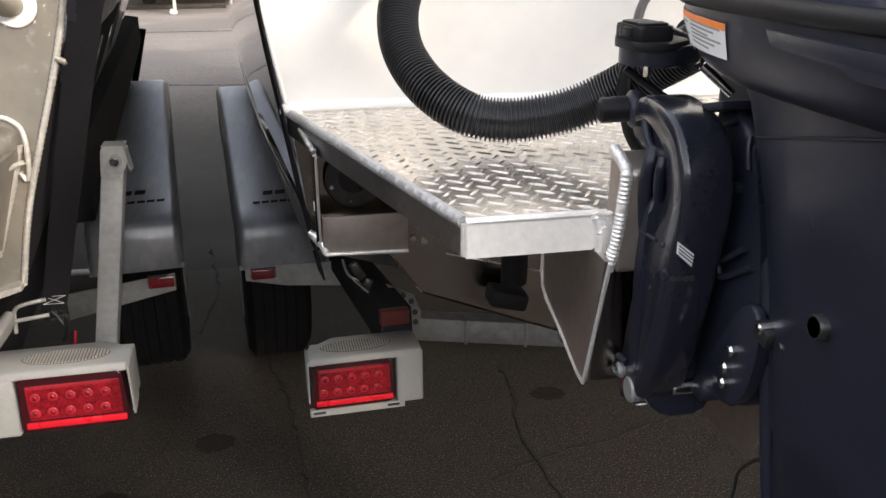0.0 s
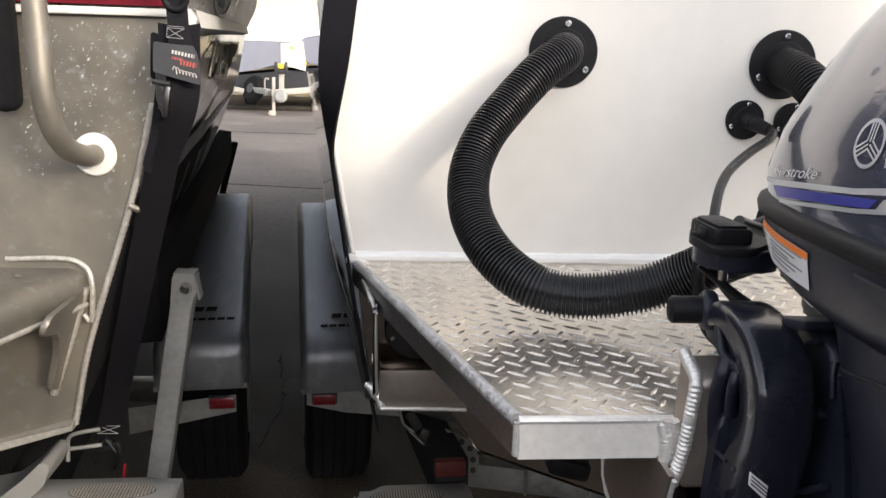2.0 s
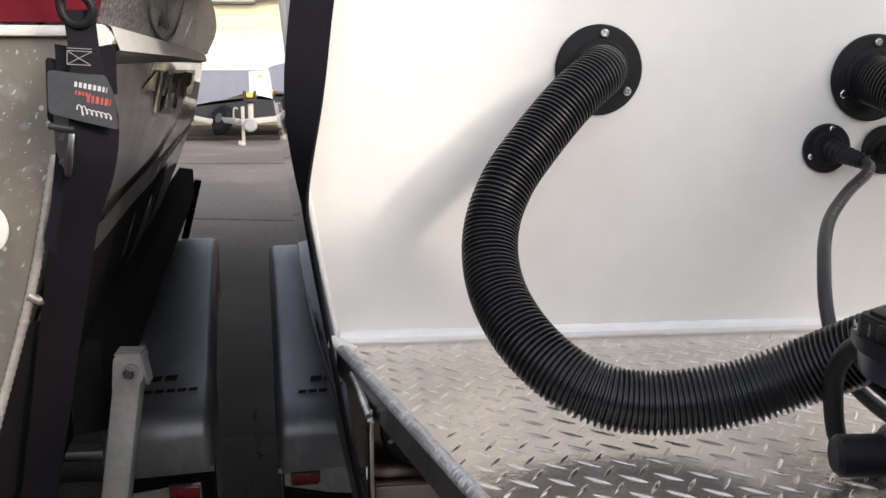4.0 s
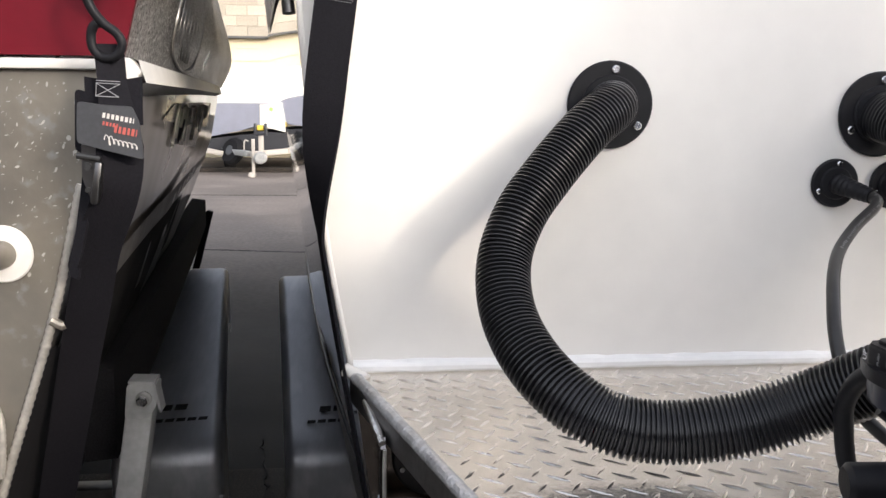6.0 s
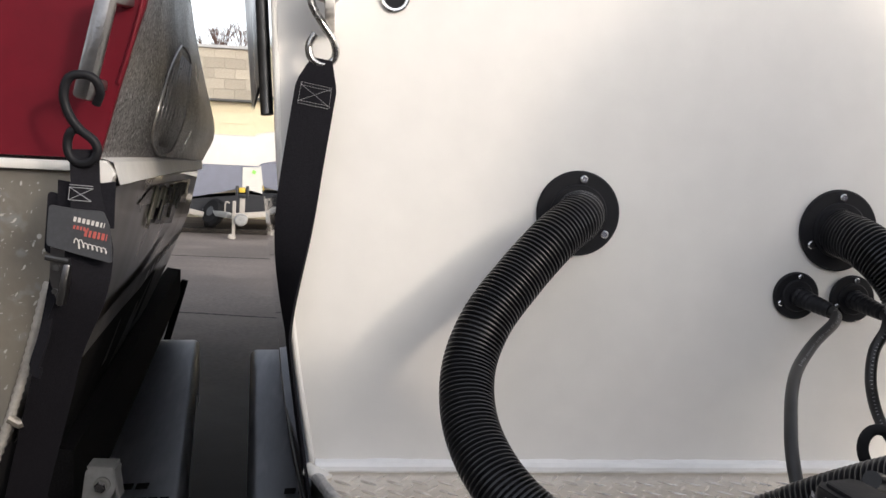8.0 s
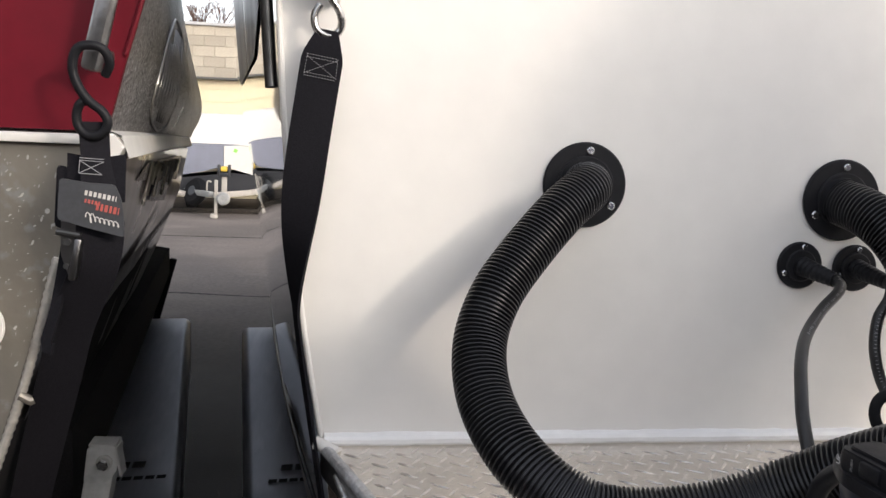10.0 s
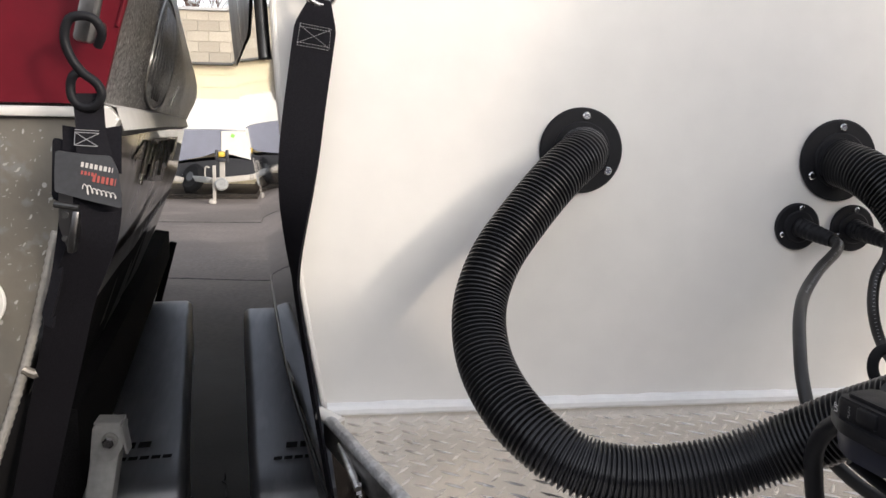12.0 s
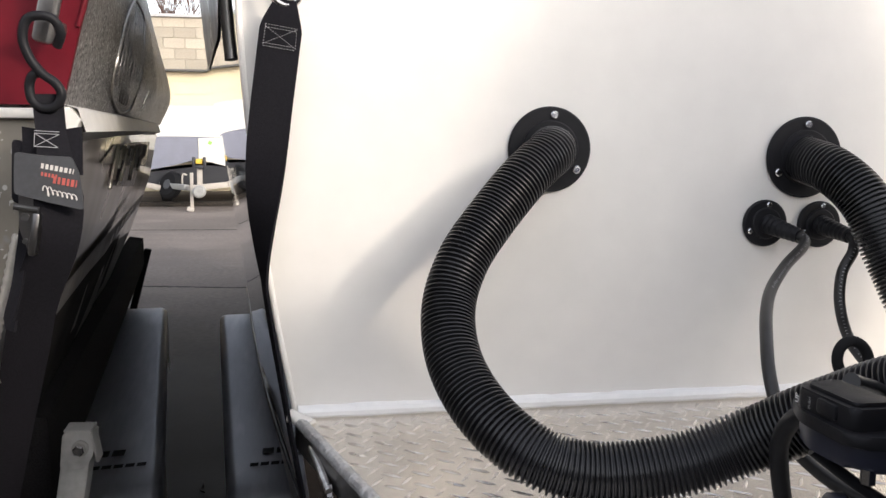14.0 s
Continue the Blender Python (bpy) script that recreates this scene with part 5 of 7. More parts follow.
def fender(parent, width, m):
    """A round-shouldered wheel fender in its own frame, then laid by the pose m."""
    prof = [(-0.005, 0.47), (0.0, 0.545), (0.008, 0.570), (0.022, 0.585), (0.05, 0.595), (0.10, 0.604), (0.2, 0.620), (0.4, 0.665), (0.6, 0.718), (0.8, 0.768), (0.9, 0.788), (0.955, 0.785), (0.985, 0.74), (1.0, 0.60)]
    r = 0.022
    rings = []
    for i, (y, z) in enumerate(prof):
        a, b = prof[max(i - 1, 0)], prof[min(i + 1, len(prof) - 1)]
        t = Vector((0, b[0] - a[0], b[1] - a[1])).normalized()
        nn = Vector((0, -t.z, t.y))
        p = Vector((0, y, z))
        ring = [p + Vector((0, 0, 0)) - nn * 0.10]
        for k in range(6):
            q = math.pi / 2 * k / 5
            ring.append(p + Vector((r - r * math.cos(q), 0, 0)) + nn * (r * math.sin(q) - r))
        for k in range(6):
            q = math.pi / 2 * (1 - k / 5)
            ring.append(p + Vector((width - r + r * math.cos(q), 0, 0)) + nn * (r * math.sin(q) - r))
        ring.append(p + Vector((width, 0, 0)) - nn * 0.10)
        rings.append(ring)
    bm = loft(bmesh.new(), rings, closed=False)
    bmesh.ops.solidify(bm, geom=bm.faces[:], thickness=0.003)
    bmesh.ops.transform(bm, matrix=m, verts=bm.verts[:])
    f = part("fender", bm, FENDER, parent, "scuffed galvanised steel fender", 45)
    # rear flap plate with the side marker
    bm = slab(bmesh.new(), [(0.0, 0.478), (width, 0.478), (width, 0.466), (0.0, 0.466)], "y", 0.0, 0.004, 0.001, 1)
    bmesh.ops.transform(bm, matrix=m, verts=bm.verts[:])
    part("fender_lip", bm, FENDER, f)
    return f


def lying_bars(parent, m, y0, z0, x0, lens_, mat):
    """Printed marks on the fender's sloping rear, as plain bars."""
    bm = bmesh.new()
    for row, (xa, xb, n, h) in enumerate(lens_):
        w = (xb - xa) / n
        for k in range(n):
            q = [(xa + w * k + w * 0.08, 0), (xa + w * (k + 1) - w * 0.12, 0), (xa + w * (k + 1) - w * 0.02, h), (xa + w * k + w * 0.18, h)]
            pts = []
            for x, u in q:
                yy = y0[row] + u * 0.86
                zz = fender_top(yy) + 0.0045
                pts.append(bm.verts.new((x0 + x, yy, zz)))
            bm.faces.new(pts)
    bmesh.ops.transform(bm, matrix=m, verts=bm.verts[:])
    return part("printed_mark", bm, mat, parent, "dark printed marks", kind="stuff")


def fender_top(y):
    prof = [(0.0, 0.545), (0.008, 0.570), (0.022, 0.585), (0.05, 0.595), (0.10, 0.604), (0.2, 0.620), (0.4, 0.665), (0.6, 0.718)]
    for a, b in zip(prof, prof[1:]):
        if a[0] <= y <= b[0]:
            return a[1] + (b[1] - a[1]) * (y - a[0]) / (b[0] - a[0])
    return 0.797


def wheel(parent, x, y, width, m, r=0.30):
    bm = bmesh.new()
    n = 48
    rows = [(0.0, r * 0.62), (0.004, r * 0.9), (0.02, r * 0.975)]
    k = 5
    for i in range(k):
        a = 0.02 + (width - 0.04) * i / k
        b = 0.02 + (width - 0.04) * (i + 1) / k
        rows += [(a + 0.003, r), (b - 0.009, r), (b - 0.008, r - 0.005), (b - 0.001, r - 0.005)]
    rows += [(width - 0.02, r * 0.975), (width - 0.004, r * 0.9), (width, r * 0.62)]
    loft(bm, [[(x + w, y + q * math.cos(a), r + q * math.sin(a)) for a in (2 * math.pi * j / n for j in range(n))] for w, q in rows])
    bmesh.ops.transform(bm, matrix=m, verts=bm.verts[:])
    ty = part("wheel", bm, RUBBER, parent, "black tyre with straight grooves", 30)
    bm = bmesh.new()
    rod(bm, (x - 0.002, y, r), (x + width + 0.002, y, r), r * 0.6, 32, 0.01)
    bmesh.ops.transform(bm, matrix=m, verts=bm.verts[:])
    part("rim", bm, GALV, ty)
    return ty


def marker(parent, c, yaw, w=0.058):
    m = part("side_marker", new_box(c, (w, 0.014, 0.026), (0, 0, yaw), 0.003), LENS, parent, "small dark red marker lamp")
    part("marker_base", new_box((c[0], c[1] + 0.008, c[2]), (w + 0.006, 0.006, 0.030), (0, 0, yaw), 0.001), PRINT_DARK, m)


def beam_part(name, a, b, w, h, mat, parent, label=""):
    return part(name, beam(bmesh.new(), a, b, w, h), mat, parent, label)


# trailer under the white boat
tr = thing("boat_trailer", (0.9, 2.5, 0.0), "galvanised boat trailer carrying the white boat", "boat trailer", "boat trailers")
tail_lamp(tr, 0.069, 0.219, 1.355, 0.466, 0.545, 0.006, 0.052, 3.0, True, True)
MR = pose(-0.093, 2.08, -0.005, 0, 0, 5.8)
f = fender(tr, 0.23, MR)
lying_bars(f, MR, [0.155, 0.105], 0, 0.050, [(0.03, 0.095, 2, 0.030), (0.0, 0.14, 6, 0.017)], INK)
wheel(tr, 0.012, 0.5, 0.195, MR)
part("fender_bracket", slab(bmesh.new(), [(-0.08, 0.468), (0.20, 0.468), (0.20, 0.395), (0.02, 0.41), (-0.08, 0.43)], "y", 2.085, 2.091, 0.001, 1), GALV, tr, "galvanised fender bracket")
marker(tr, (-0.034, 2.078, 0.449), 3)
beam_part("side_rail", (0.236, 1.45, 0.565), (0.165, 2.15, 0.475), 0.062, 0.08, CARPET, tr, "dark side rail")
beam_part("side_rail", (0.16, 2.1, 0.55), (0.16, 6.2, 0.55), 0.06, 0.10, GALV, tr)
beam_part("side_rail", (1.88, 1.5, 0.55), (1.88, 6.2, 0.55), 0.06, 0.10, GALV, tr)
beam_part("cross_beam", (0.26, 1.72, 0.447), (1.85, 1.72, 0.02 + 0.20), 0.05, 0.055, GALV, tr, "galvanised cross beam")
for x, z in ((0.42, 0.423), (0.56, 0.403), (0.70, 0.383)):
    part("beam_rib", rod(bmesh.new(), (x, 1.693, z - 0.028), (x, 1.693, z + 0.030), 0.0035, 10), GALV, tr)
bm = tube(bmesh.new(), spline([(0.63, 1.66, 0.44), (0.63, 1.655, 0.41), (0.645, 1.655, 0.395), (0.66, 1.655, 0.41), (0.66, 1.66, 0.43)], 0.004), 0.004, 8)
part("u_bolt", bm, CHROME, tr, "bright steel U-bolt")
beam_part("cross_beam", (0.15, 3.6, 0.5), (1.9, 3.6, 0.5), 0.06, 0.08, GALV, tr)
beam_part("axle", (0.0, 2.57, 0.3), (2.0, 2.57, 0.3), 0.06, 0.06, GALV, tr)
beam_part("draw_bar", (1.02, 3.0, 0.5), (1.02, 8.6, 0.5), 0.08, 0.10, GALV, tr)
beam_part("jack_post", (1.02, 8.2, 0.0), (1.02, 8.2, 0.7), 0.05, 0.05, GALV, tr)
beam_part("bunk", (0.55, 1.5, 0.565), (0.45, 5.2, 0.64), 0.10, 0.06, CARPET, tr, "carpeted bunk")
wheel(tr, 1.93, 0.5, 0.195, pose(0.0, 2.08, 0))
bm = slab(bmesh.new(), [(0.234, 0.594), (0.291, 0.564), (0.304, 0.53), (0.304, 0.477), (0.270, 0.48), (0.262, 0.54)], "y", 1.60, 1.606)
pl = part("gusset_plate", bm, GALV, tr, "drilled galvanised gusset plate")
bm = bmesh.new()
for x, z in ((0.285, 0.553), (0.292, 0.528), (0.293, 0.505), (0.268, 0.567)):
    rod(bm, (x, 1.597, z), (x, 1.6045, z), 0.006, 12)
part("plate_holes", bm, DARK_STEEL, pl)
part("reflector", new_box((0.232, 1.452, 0.59), (0.055, 0.02, 0.03), (0, 0, 5), 0.003), FADED_RED, tr, "dim red reflector")
bm = bmesh.new()
box(bm, (0.160, 1.35, 0.728), (0.016, 0.010, 0.034), (0, -28, 10), 0.003)
box(bm, (0.176, 1.352, 0.700), (0.014, 0.010, 0.024), (0, 24, 0), 0.003)
buckle = part("strap_buckle", bm, DARK_STEEL, tr, "folded steel strap buckle")
part("buckle_bar", rod(bmesh.new(), (0.152, 1.343, 0.716), (0.178, 1.343, 0.690), 0.0028, 10, 0.001), CHROME, buckle)
part("buckle_bar", tube(bmesh.new(), spline([(0.135, 1.345, 0.752), (0.143, 1.342, 0.726), (0.160, 1.342, 0.712)], 0.004), 0.0022, 8), GALV, buckle)

# trailer under the used boat
tl = thing("boat_trailer", (-0.9, 2.5, 0.0), "galvanised boat trailer with upright guide, carrying the used boat", "boat trailer", "boat trailers")
tail_lamp(tl, -0.364, -0.208, 1.215, 0.557, 0.638, 0.075, 0.007, 2.0, False, False)
ML = pose(-0.212 - 0.225, 2.0, 0.035, 0, 0, 7.2)
f = fender(tl, 0.22, ML)
lying_bars(f, ML, [0.155, 0.105], 0, 0.050, [(0.03, 0.095, 2, 0.030), (0.0, 0.14, 6, 0.017)], INK)
wheel(tl, 0.012, 0.5, 0.195, ML)
part("fender_bracket", slab(bmesh.new(), [(-0.48, 0.485), (-0.232, 0.520), (-0.232, 0.478), (-0.48, 0.42)], "y", 1.94, 1.946, 0.001, 1), GALV, tl, "galvanised fender bracket")
marker(tl, (-0.262, 1.934, 0.503), 5)
part("bracket_hole", rod(bmesh.new(), (-0.395, 1.938, 0.478), (-0.395, 1.944, 0.478), 0.005, 14), PRINT_DARK, tl)
# upright guide post
beam_part("guide_post", (-0.337, 1.62, 0.44), (-0.2585, 1.62, 0.903), 0.040, 0.040, POST_GALV, tl, "galvanised square guide post")
bm = slab(bmesh.new(), round_outline([(-0.286, 0.850), (-0.252, 0.850), (-0.238, 0.870), (-0.236, 0.898), (-0.244, 0.909), (-0.280, 0.905)], 0.006), "y", 1.592, 1.597, 0.001, 1)
box(bm, (-0.258, 1.606, 0.909), (0.040, 0.028, 0.004), (8, 0, -4), 0.001, 1)
box(bm, (-0.236, 1.606, 0.882), (0.004, 0.030, 0.046), (0, -9, 0), 0.001, 1)
cap = part("post_bracket", bm, POST_GALV, tl, "bent galvanised bracket")
part("bracket_bolt", rod(bmesh.new(), (-0.2556, 1.594, 0.882), (-0.2556, 1.576, 0.882), 0.0088, 6, 0.002), CHROME, cap, "bright hexagon bolt")
part("bolt_washer", rod(bmesh.new(), (-0.2556, 1.593, 0.882), (-0.2556, 1.589, 0.882), 0.0120, 24), GALV, cap)
# carpeted bunks and far guides
part("bunk", loft(bmesh.new(), [[(x0, y, z0), (x1, y, z0 + 0.006), (x1, y, z1), (x0, y, z1 + 0.006)] for y, x0, x1, z0, z1 in ((1.75, -0.400, -0.345, 0.715, 0.880), (2.3, -0.435, -0.382, 0.79, 0.925), (3.28, -0.500, -0.456, 0.905, 1.000))]), CARPET, tl, "black carpeted side bunk")
beam_part("guide", (-0.466, 3.42, 0.945), (-0.600, 3.42, 0.45), 0.026, 0.022, CARPET, tl, "black guide")
# black here, not galvanised: shade beneath the boat put into its colour
beam_part("side_rail", (-0.48, 1.35, 0.56), (-1.1, 6.2, 0.55), 0.06, 0.10, CARPET, tl)
beam_part("cross_beam", (-0.22, 1.33, 0.58), (-2.2, 1.33, 0.58), 0.07, 0.08, GALV, tl, "galvanised rear cross beam")
beam_part("axle", (-0.3, 2.5, 0.3), (-2.3, 2.5, 0.3), 0.06, 0.06, DARK_STEEL, tl)
beam_part("draw_bar", (-1.5, 3.0, 0.5), (-1.9, 8.6, 0.5), 0.08, 0.10, GALV, tl)
beam_part("jack_post", (-1.85, 8.2, 0.0), (-1.85, 8.2, 0.7), 0.05, 0.05, GALV, tl)
wheel(tl, -2.2, 2.5, 0.195, pose(0, 0, 0))
bm = tube(bmesh.new(), spline([(-0.387, 1.32, 0.675), (-0.386, 1.32, 0.69), (-0.383, 1.32, 0.714), (-0.367, 1.32, 0.723), (-0.335, 1.325, 0.727)], 0.005), 0.0034, 12)
tube(bm, spline([(-0.415, 1.32, 0.666), (-0.404, 1.32, 0.681), (-0.390, 1.32, 0.6935), (-0.365, 1.32, 0.698), (-0.335, 1.325, 0.70)], 0.005), 0.0034, 12)
part("loop_handle", bm, GALV, tl, "bent steel loop")
bm = rod(bmesh.new(), (-0.297, 1.30, 0.655), (-0.293, 1.30, 0.68), 0.0024, 12, 0.001)
part("red_wire_end", bm, LENS, tl)
# grey corner block at the rear of the frame
part("corner_block", slab(bmesh.new(), round_outline([(-0.54, 0.625), (-0.46, 0.632), (-0.417, 0.658), (-0.386, 0.686), (-0.375, 0.716), (-0.386, 0.7256), (-0.414, 0.697), (-0.45, 0.668), (-0.54, 0.650)], 0.008), "y", 1.22, 1.30, 0.004, 2), HOUSING, tl, "grey plastic corner block")

# ---- the used boat ----
LY = 1.11
old_boat = thing("aluminium_boat", (-1.0, 1.5, 0.6), "used aluminium boat with a dark red band, stained and scuffed", "boat")
old_edge = [(-0.292, 0.838), (-0.266, 0.95), (-0.207, 1.128), (-0.1735, 1.256), (-0.152, 1.352)]
wide = -1.9
bm = slab(bmesh.new(), [(wide, 0.70), (-0.42, 0.80)] + old_edge + [(wide, 1.354)], "y", LY, LY + 0.006)
part("transom", bm, BARE, old_boat, "bare aluminium transom with stains")
bm = slab(bmesh.new(), [(wide, 1.353), (-0.145, 1.353), (-0.140, 1.362), (wide, 1.364)], "y", LY - 0.010, LY + 0.004, 0.002, 2)
part("rub_strip", bm, TRIM_WHITE, old_boat, "whitish rub strip")
part("strip_end", slab(bmesh.new(), round_outline([(-0.134, 1.345), (-0.122, 1.342), (-0.117, 1.352), (-0.126, 1.3635), (-0.134, 1.3635)], 0.002), "y", LY - 0.006, LY + 0.010, 0.002, 1), TRIM_WHITE, old_boat, "pale end of the rub strip")
part("red_band", slab(bmesh.new(), [(wide, 1.366), (-0.132, 1.365), (-0.115, 1.43), (-0.094, 1.50), (-0.075, 1.60), (wide, 1.62)], "y", LY - 0.002, LY + 0.004), RED, old_boat, "dark red painted band")
part("edge_weld", bead(bmesh.new(), [(x, LY - 0.002, z) for x, z in old_edge[:-1]], 0.0046, 0.0075, 61, 0.78), OLD_WELD, old_boat, "rough weld along the transom edge")
bm = bmesh.new()
bead(bm, [(-0.207, LY - 0.004, 1.128), (-0.198, LY - 0.004, 1.123), (-0.194, LY - 0.002, 1.125)], 0.0045, 0.005, 62)
part("weld_knob", bm, BARE, old_boat)
# water spots: a patch of paler plate near the edge
rnd = random.Random(11)
bm = bmesh.new()
for k in range(620):
    x, z = rnd.uniform(-0.34, -0.165), rnd.uniform(1.14, 1.345)
    if x > -0.21 + (z - 1.128) * 0.26 or rnd.random() > (z - 1.08) * 3.6:
        continue
    a, b2, tl_ = 0.0003 + 0.0020 * rnd.random() ** 2.4, 0.0004 + 0.0024 * rnd.random() ** 2.2, rnd.uniform(0, 3)
    bm.faces.new([bm.verts.new((x + a * math.cos(q) , LY - 0.0006, z + b2 * math.sin(q + 0.4 * tl_))) for q in (2 * math.pi * j / 7 for j in range(7))])
part("water_spotting", bm, SPOT, old_boat, "dried water spots", 0, kind="stuff")
# hull side: upper flare, lip, lower dark plates
def old_side(secs, mat, name, label, rounded=False):
    rings = refine(secs) if rounded else [[(x, y, z) for x, z in sec] for y, sec in secs]
    return part(name, loft(bmesh.new(), rings, closed=False), mat, old_boat, label, 50)

old_side([(LY, [(-0.132, 1.364), (-0.115, 1.43), (-0.094, 1.50), (-0.075, 1.60)]), (1.8, [(-0.215, 1.372), (-0.190, 1.44), (-0.190, 1.54), (-0.200, 1.66)]), (2.6, [(-0.298, 1.372), (-0.276, 1.46), (-0.290, 1.574), (-0.315, 1.76)]),
          (3.6, [(-0.46, 1.39), (-0.415, 1.48), (-0.44, 1.62), (-0.50, 1.85)]), (5.5, [(-1.0, 1.5), (-0.92, 1.6), (-0.9, 1.75), (-0.9, 2.0)])], STREAK, "upper_side", "rain-speckled grey upper hull side", True)
bm = loft(bmesh.new(), [[(x0, y, z0), (x0 + 0.012, y, z0 - 0.004), (x0 + 0.018, y, z0 - 0.024), (x0 - 0.02, y, z0 - 0.036)] for x0, y, z0 in ((-0.132, LY, 1.366), (-0.215, 1.8, 1.372), (-0.300, 2.6, 1.374), (-0.46, 3.6, 1.39), (-1.0, 5.5, 1.5))], closed=False)
def upper_x(y, z):
    A, B = ([(-0.132, 1.364), (-0.115, 1.43), (-0.094, 1.50), (-0.075, 1.60)], [(-0.215, 1.372), (-0.190, 1.44), (-0.190, 1.54), (-0.200, 1.66)])
    C = [(-0.298, 1.372), (-0.276, 1.46), (-0.290, 1.574), (-0.315, 1.76)]
    f = (y - LY) / (1.8 - LY)
    if y > 1.8:
        A, B, f = B, C, (y - 1.8) / 0.8
    sec = [(a[0] * (1 - f) + b[0] * f, a[1] * (1 - f) + b[1] * f) for a, b in zip(A, B)]
    for (x0, z0), (x1, z1) in zip(sec, sec[1:]):
        if z0 <= z <= z1:
            return x0 + (x1 - x0) * (z - z0) / (z1 - z0)
    return sec[0][0]

left_line = [(1.50, 1.390), (1.450, 1.405), (1.437, 1.431), (1.468, 1.463), (1.535, 1.496), (1.66, 1.532)]
right_line = [(1.85, 1.386), (1.858, 1.40), (1.860, 1.428), (1.885, 1.465), (1.99, 1.513), (2.08, 1.560)]
rim = smooth_loop(left_line + [(1.80, 1.558), (1.95, 1.572), (2.05, 1.570)] + right_line[::-1] + [(1.79, 1.378), (1.69, 1.374), (1.58, 1.380)], 0.02)
part("pressed_ridge", tube(bmesh.new(), [Vector((upper_x(y, z) + 0.0012, y, z)) for y, z in rim + rim[:1]], 0.0022, 8, caps=False), EMBOSS, old_boat, "long oval ridge in the hull side", 60)
for k in range(7):                          # ridges lying side by side inside the oval
    u = (0.13, 0.23, 0.34, 0.46, 0.58, 0.70, 0.82)[k]
    line = spline([(a[0] * (1 - u) + b[0] * u, a[1] * (1 - u) + b[1] * u, 0) for a, b in zip(left_line, right_line)][0 if 1 < k < 6 else 1:6 if k > 1 else 5], 0.02)
    part("pressed_ridge", tube(bmesh.new(), [Vector((upper_x(p[0], p[1]) + 0.0010, p[0], p[1])) for p in line], 0.0013, 8), EMBOSS, old_boat, "straight ridge in the pressed oval", 60)
part("side_lip", bm, TRIM_WHITE, old_boat, "pale lip along the hull side", 50)
old_side([(LY, [(-0.155, 1.335), (-0.1735, 1.256), (-0.207, 1.128), (-0.266, 0.95), (-0.292, 0.838)]), (1.8, [(-0.225, 1.342), (-0.245, 1.25), (-0.285, 1.12), (-0.345, 0.97), (-0.385, 0.87)]), (2.6, [(-0.292, 1.344), (-0.314, 1.235), (-0.366, 1.10), (-0.42, 0.98), (-0.475, 0.88)]),
          (3.6, [(-0.50, 1.36), (-0.53, 1.26), (-0.58, 1.14), (-0.64, 1.0), (-0.70, 0.9)]), (5.5, [(-1.05, 1.46), (-1.1, 1.36), (-1.16, 1.24), (-1.25, 1.1), (-1.4, 1.0)])], HULL_OLD, "lower_side", "glossy dark lower hull side")
# graphic stripe and slanted black flashes
def side_x(y, z):
    f = (y - LY) / (1.8 - LY) if y < 1.8 else (y - 1.8) / 0.8
    rows = [[(-0.155, 1.335), (-0.1735, 1.256), (-0.207, 1.128), (-0.266, 0.95), (-0.292, 0.838)], [(-0.225, 1.342), (-0.245, 1.25), (-0.285, 1.12), (-0.345, 0.97), (-0.385, 0.87)], [(-0.292, 1.344), (-0.314, 1.235), (-0.366, 1.10), (-0.42, 0.98), (-0.475, 0.88)]]
    A, B = (rows[0], rows[1]) if y < 1.8 else (rows[1], rows[2])
    sec = [(a[0] * (1 - f) + b[0] * f, a[1] * (1 - f) + b[1] * f) for a, b in zip(A, B)]
    for (x0, z0), (x1, z1) in zip(sec, sec[1:]):
        if z1 <= z <= z0:
            return x1 + (x0 - x1) * (z - z1) / (z0 - z1)
    return sec[0][0] if z > sec[0][1] else sec[-1][0]

def side_film(name, quad, mat, label="", lift=0.0025):
    b = bmesh.new()
    n = 14
    cols = []
    for i in range(n + 1):
        t = i / n
        lo = Vector(quad[0]).lerp(Vector(quad[1]), t)
        hi = Vector(quad[3]).lerp(Vector(quad[2]), t)
        cols.append([b.verts.new((side_x(p.x, p.y) + lift, p.x, p.y)) for p in (lo, lo.lerp(hi, 0.5), hi)])
    for A, B in zip(cols, cols[1:]):
        for k in range(2):
            b.faces.new((A[k], B[k], B[k + 1], A[k + 1]))
    return part(name, b, mat, old_boat, label, 60)

side_film("black_lower_hull", [(1.12, 0.84), (2.15, 0.875), (2.24, 1.126), (1.12, 1.092)], INK, "black lower hull paint", 0.002)
side_film("graphic_flash", [(2.28, 0.99), (2.36, 1.0), (2.262, 1.128), (2.236, 1.125)], INK, "pointed black flash on the hull", 0.002)
side_film("graphic_gap", [(1.925, 0.980), (1.970, 0.985), (1.898, 1.078), (1.886, 1.075)], HULL_OLD, "bare pointed gap in the black", 0.004)
side_film("graphic_gap", [(2.12, 0.925), (2.30, 0.955), (2.118, 1.078), (2.098, 1.074)], HULL_OLD, "bare pointed gap in the black", 0.004)
side_film("graphic_stripe", [(1.15, 1.090), (2.0, 1.118), (2.0, 1.163), (1.15, 1.128)], STRIPE_FILM, "grey graphic stripe on the hull", 0.005)
side_film("graphic_stripe", [(2.0, 1.118), (2.55, 1.182), (2.55, 1.200), (2.0, 1.163)], STRIPE_FILM, "grey graphic stripe on the hull", 0.005)
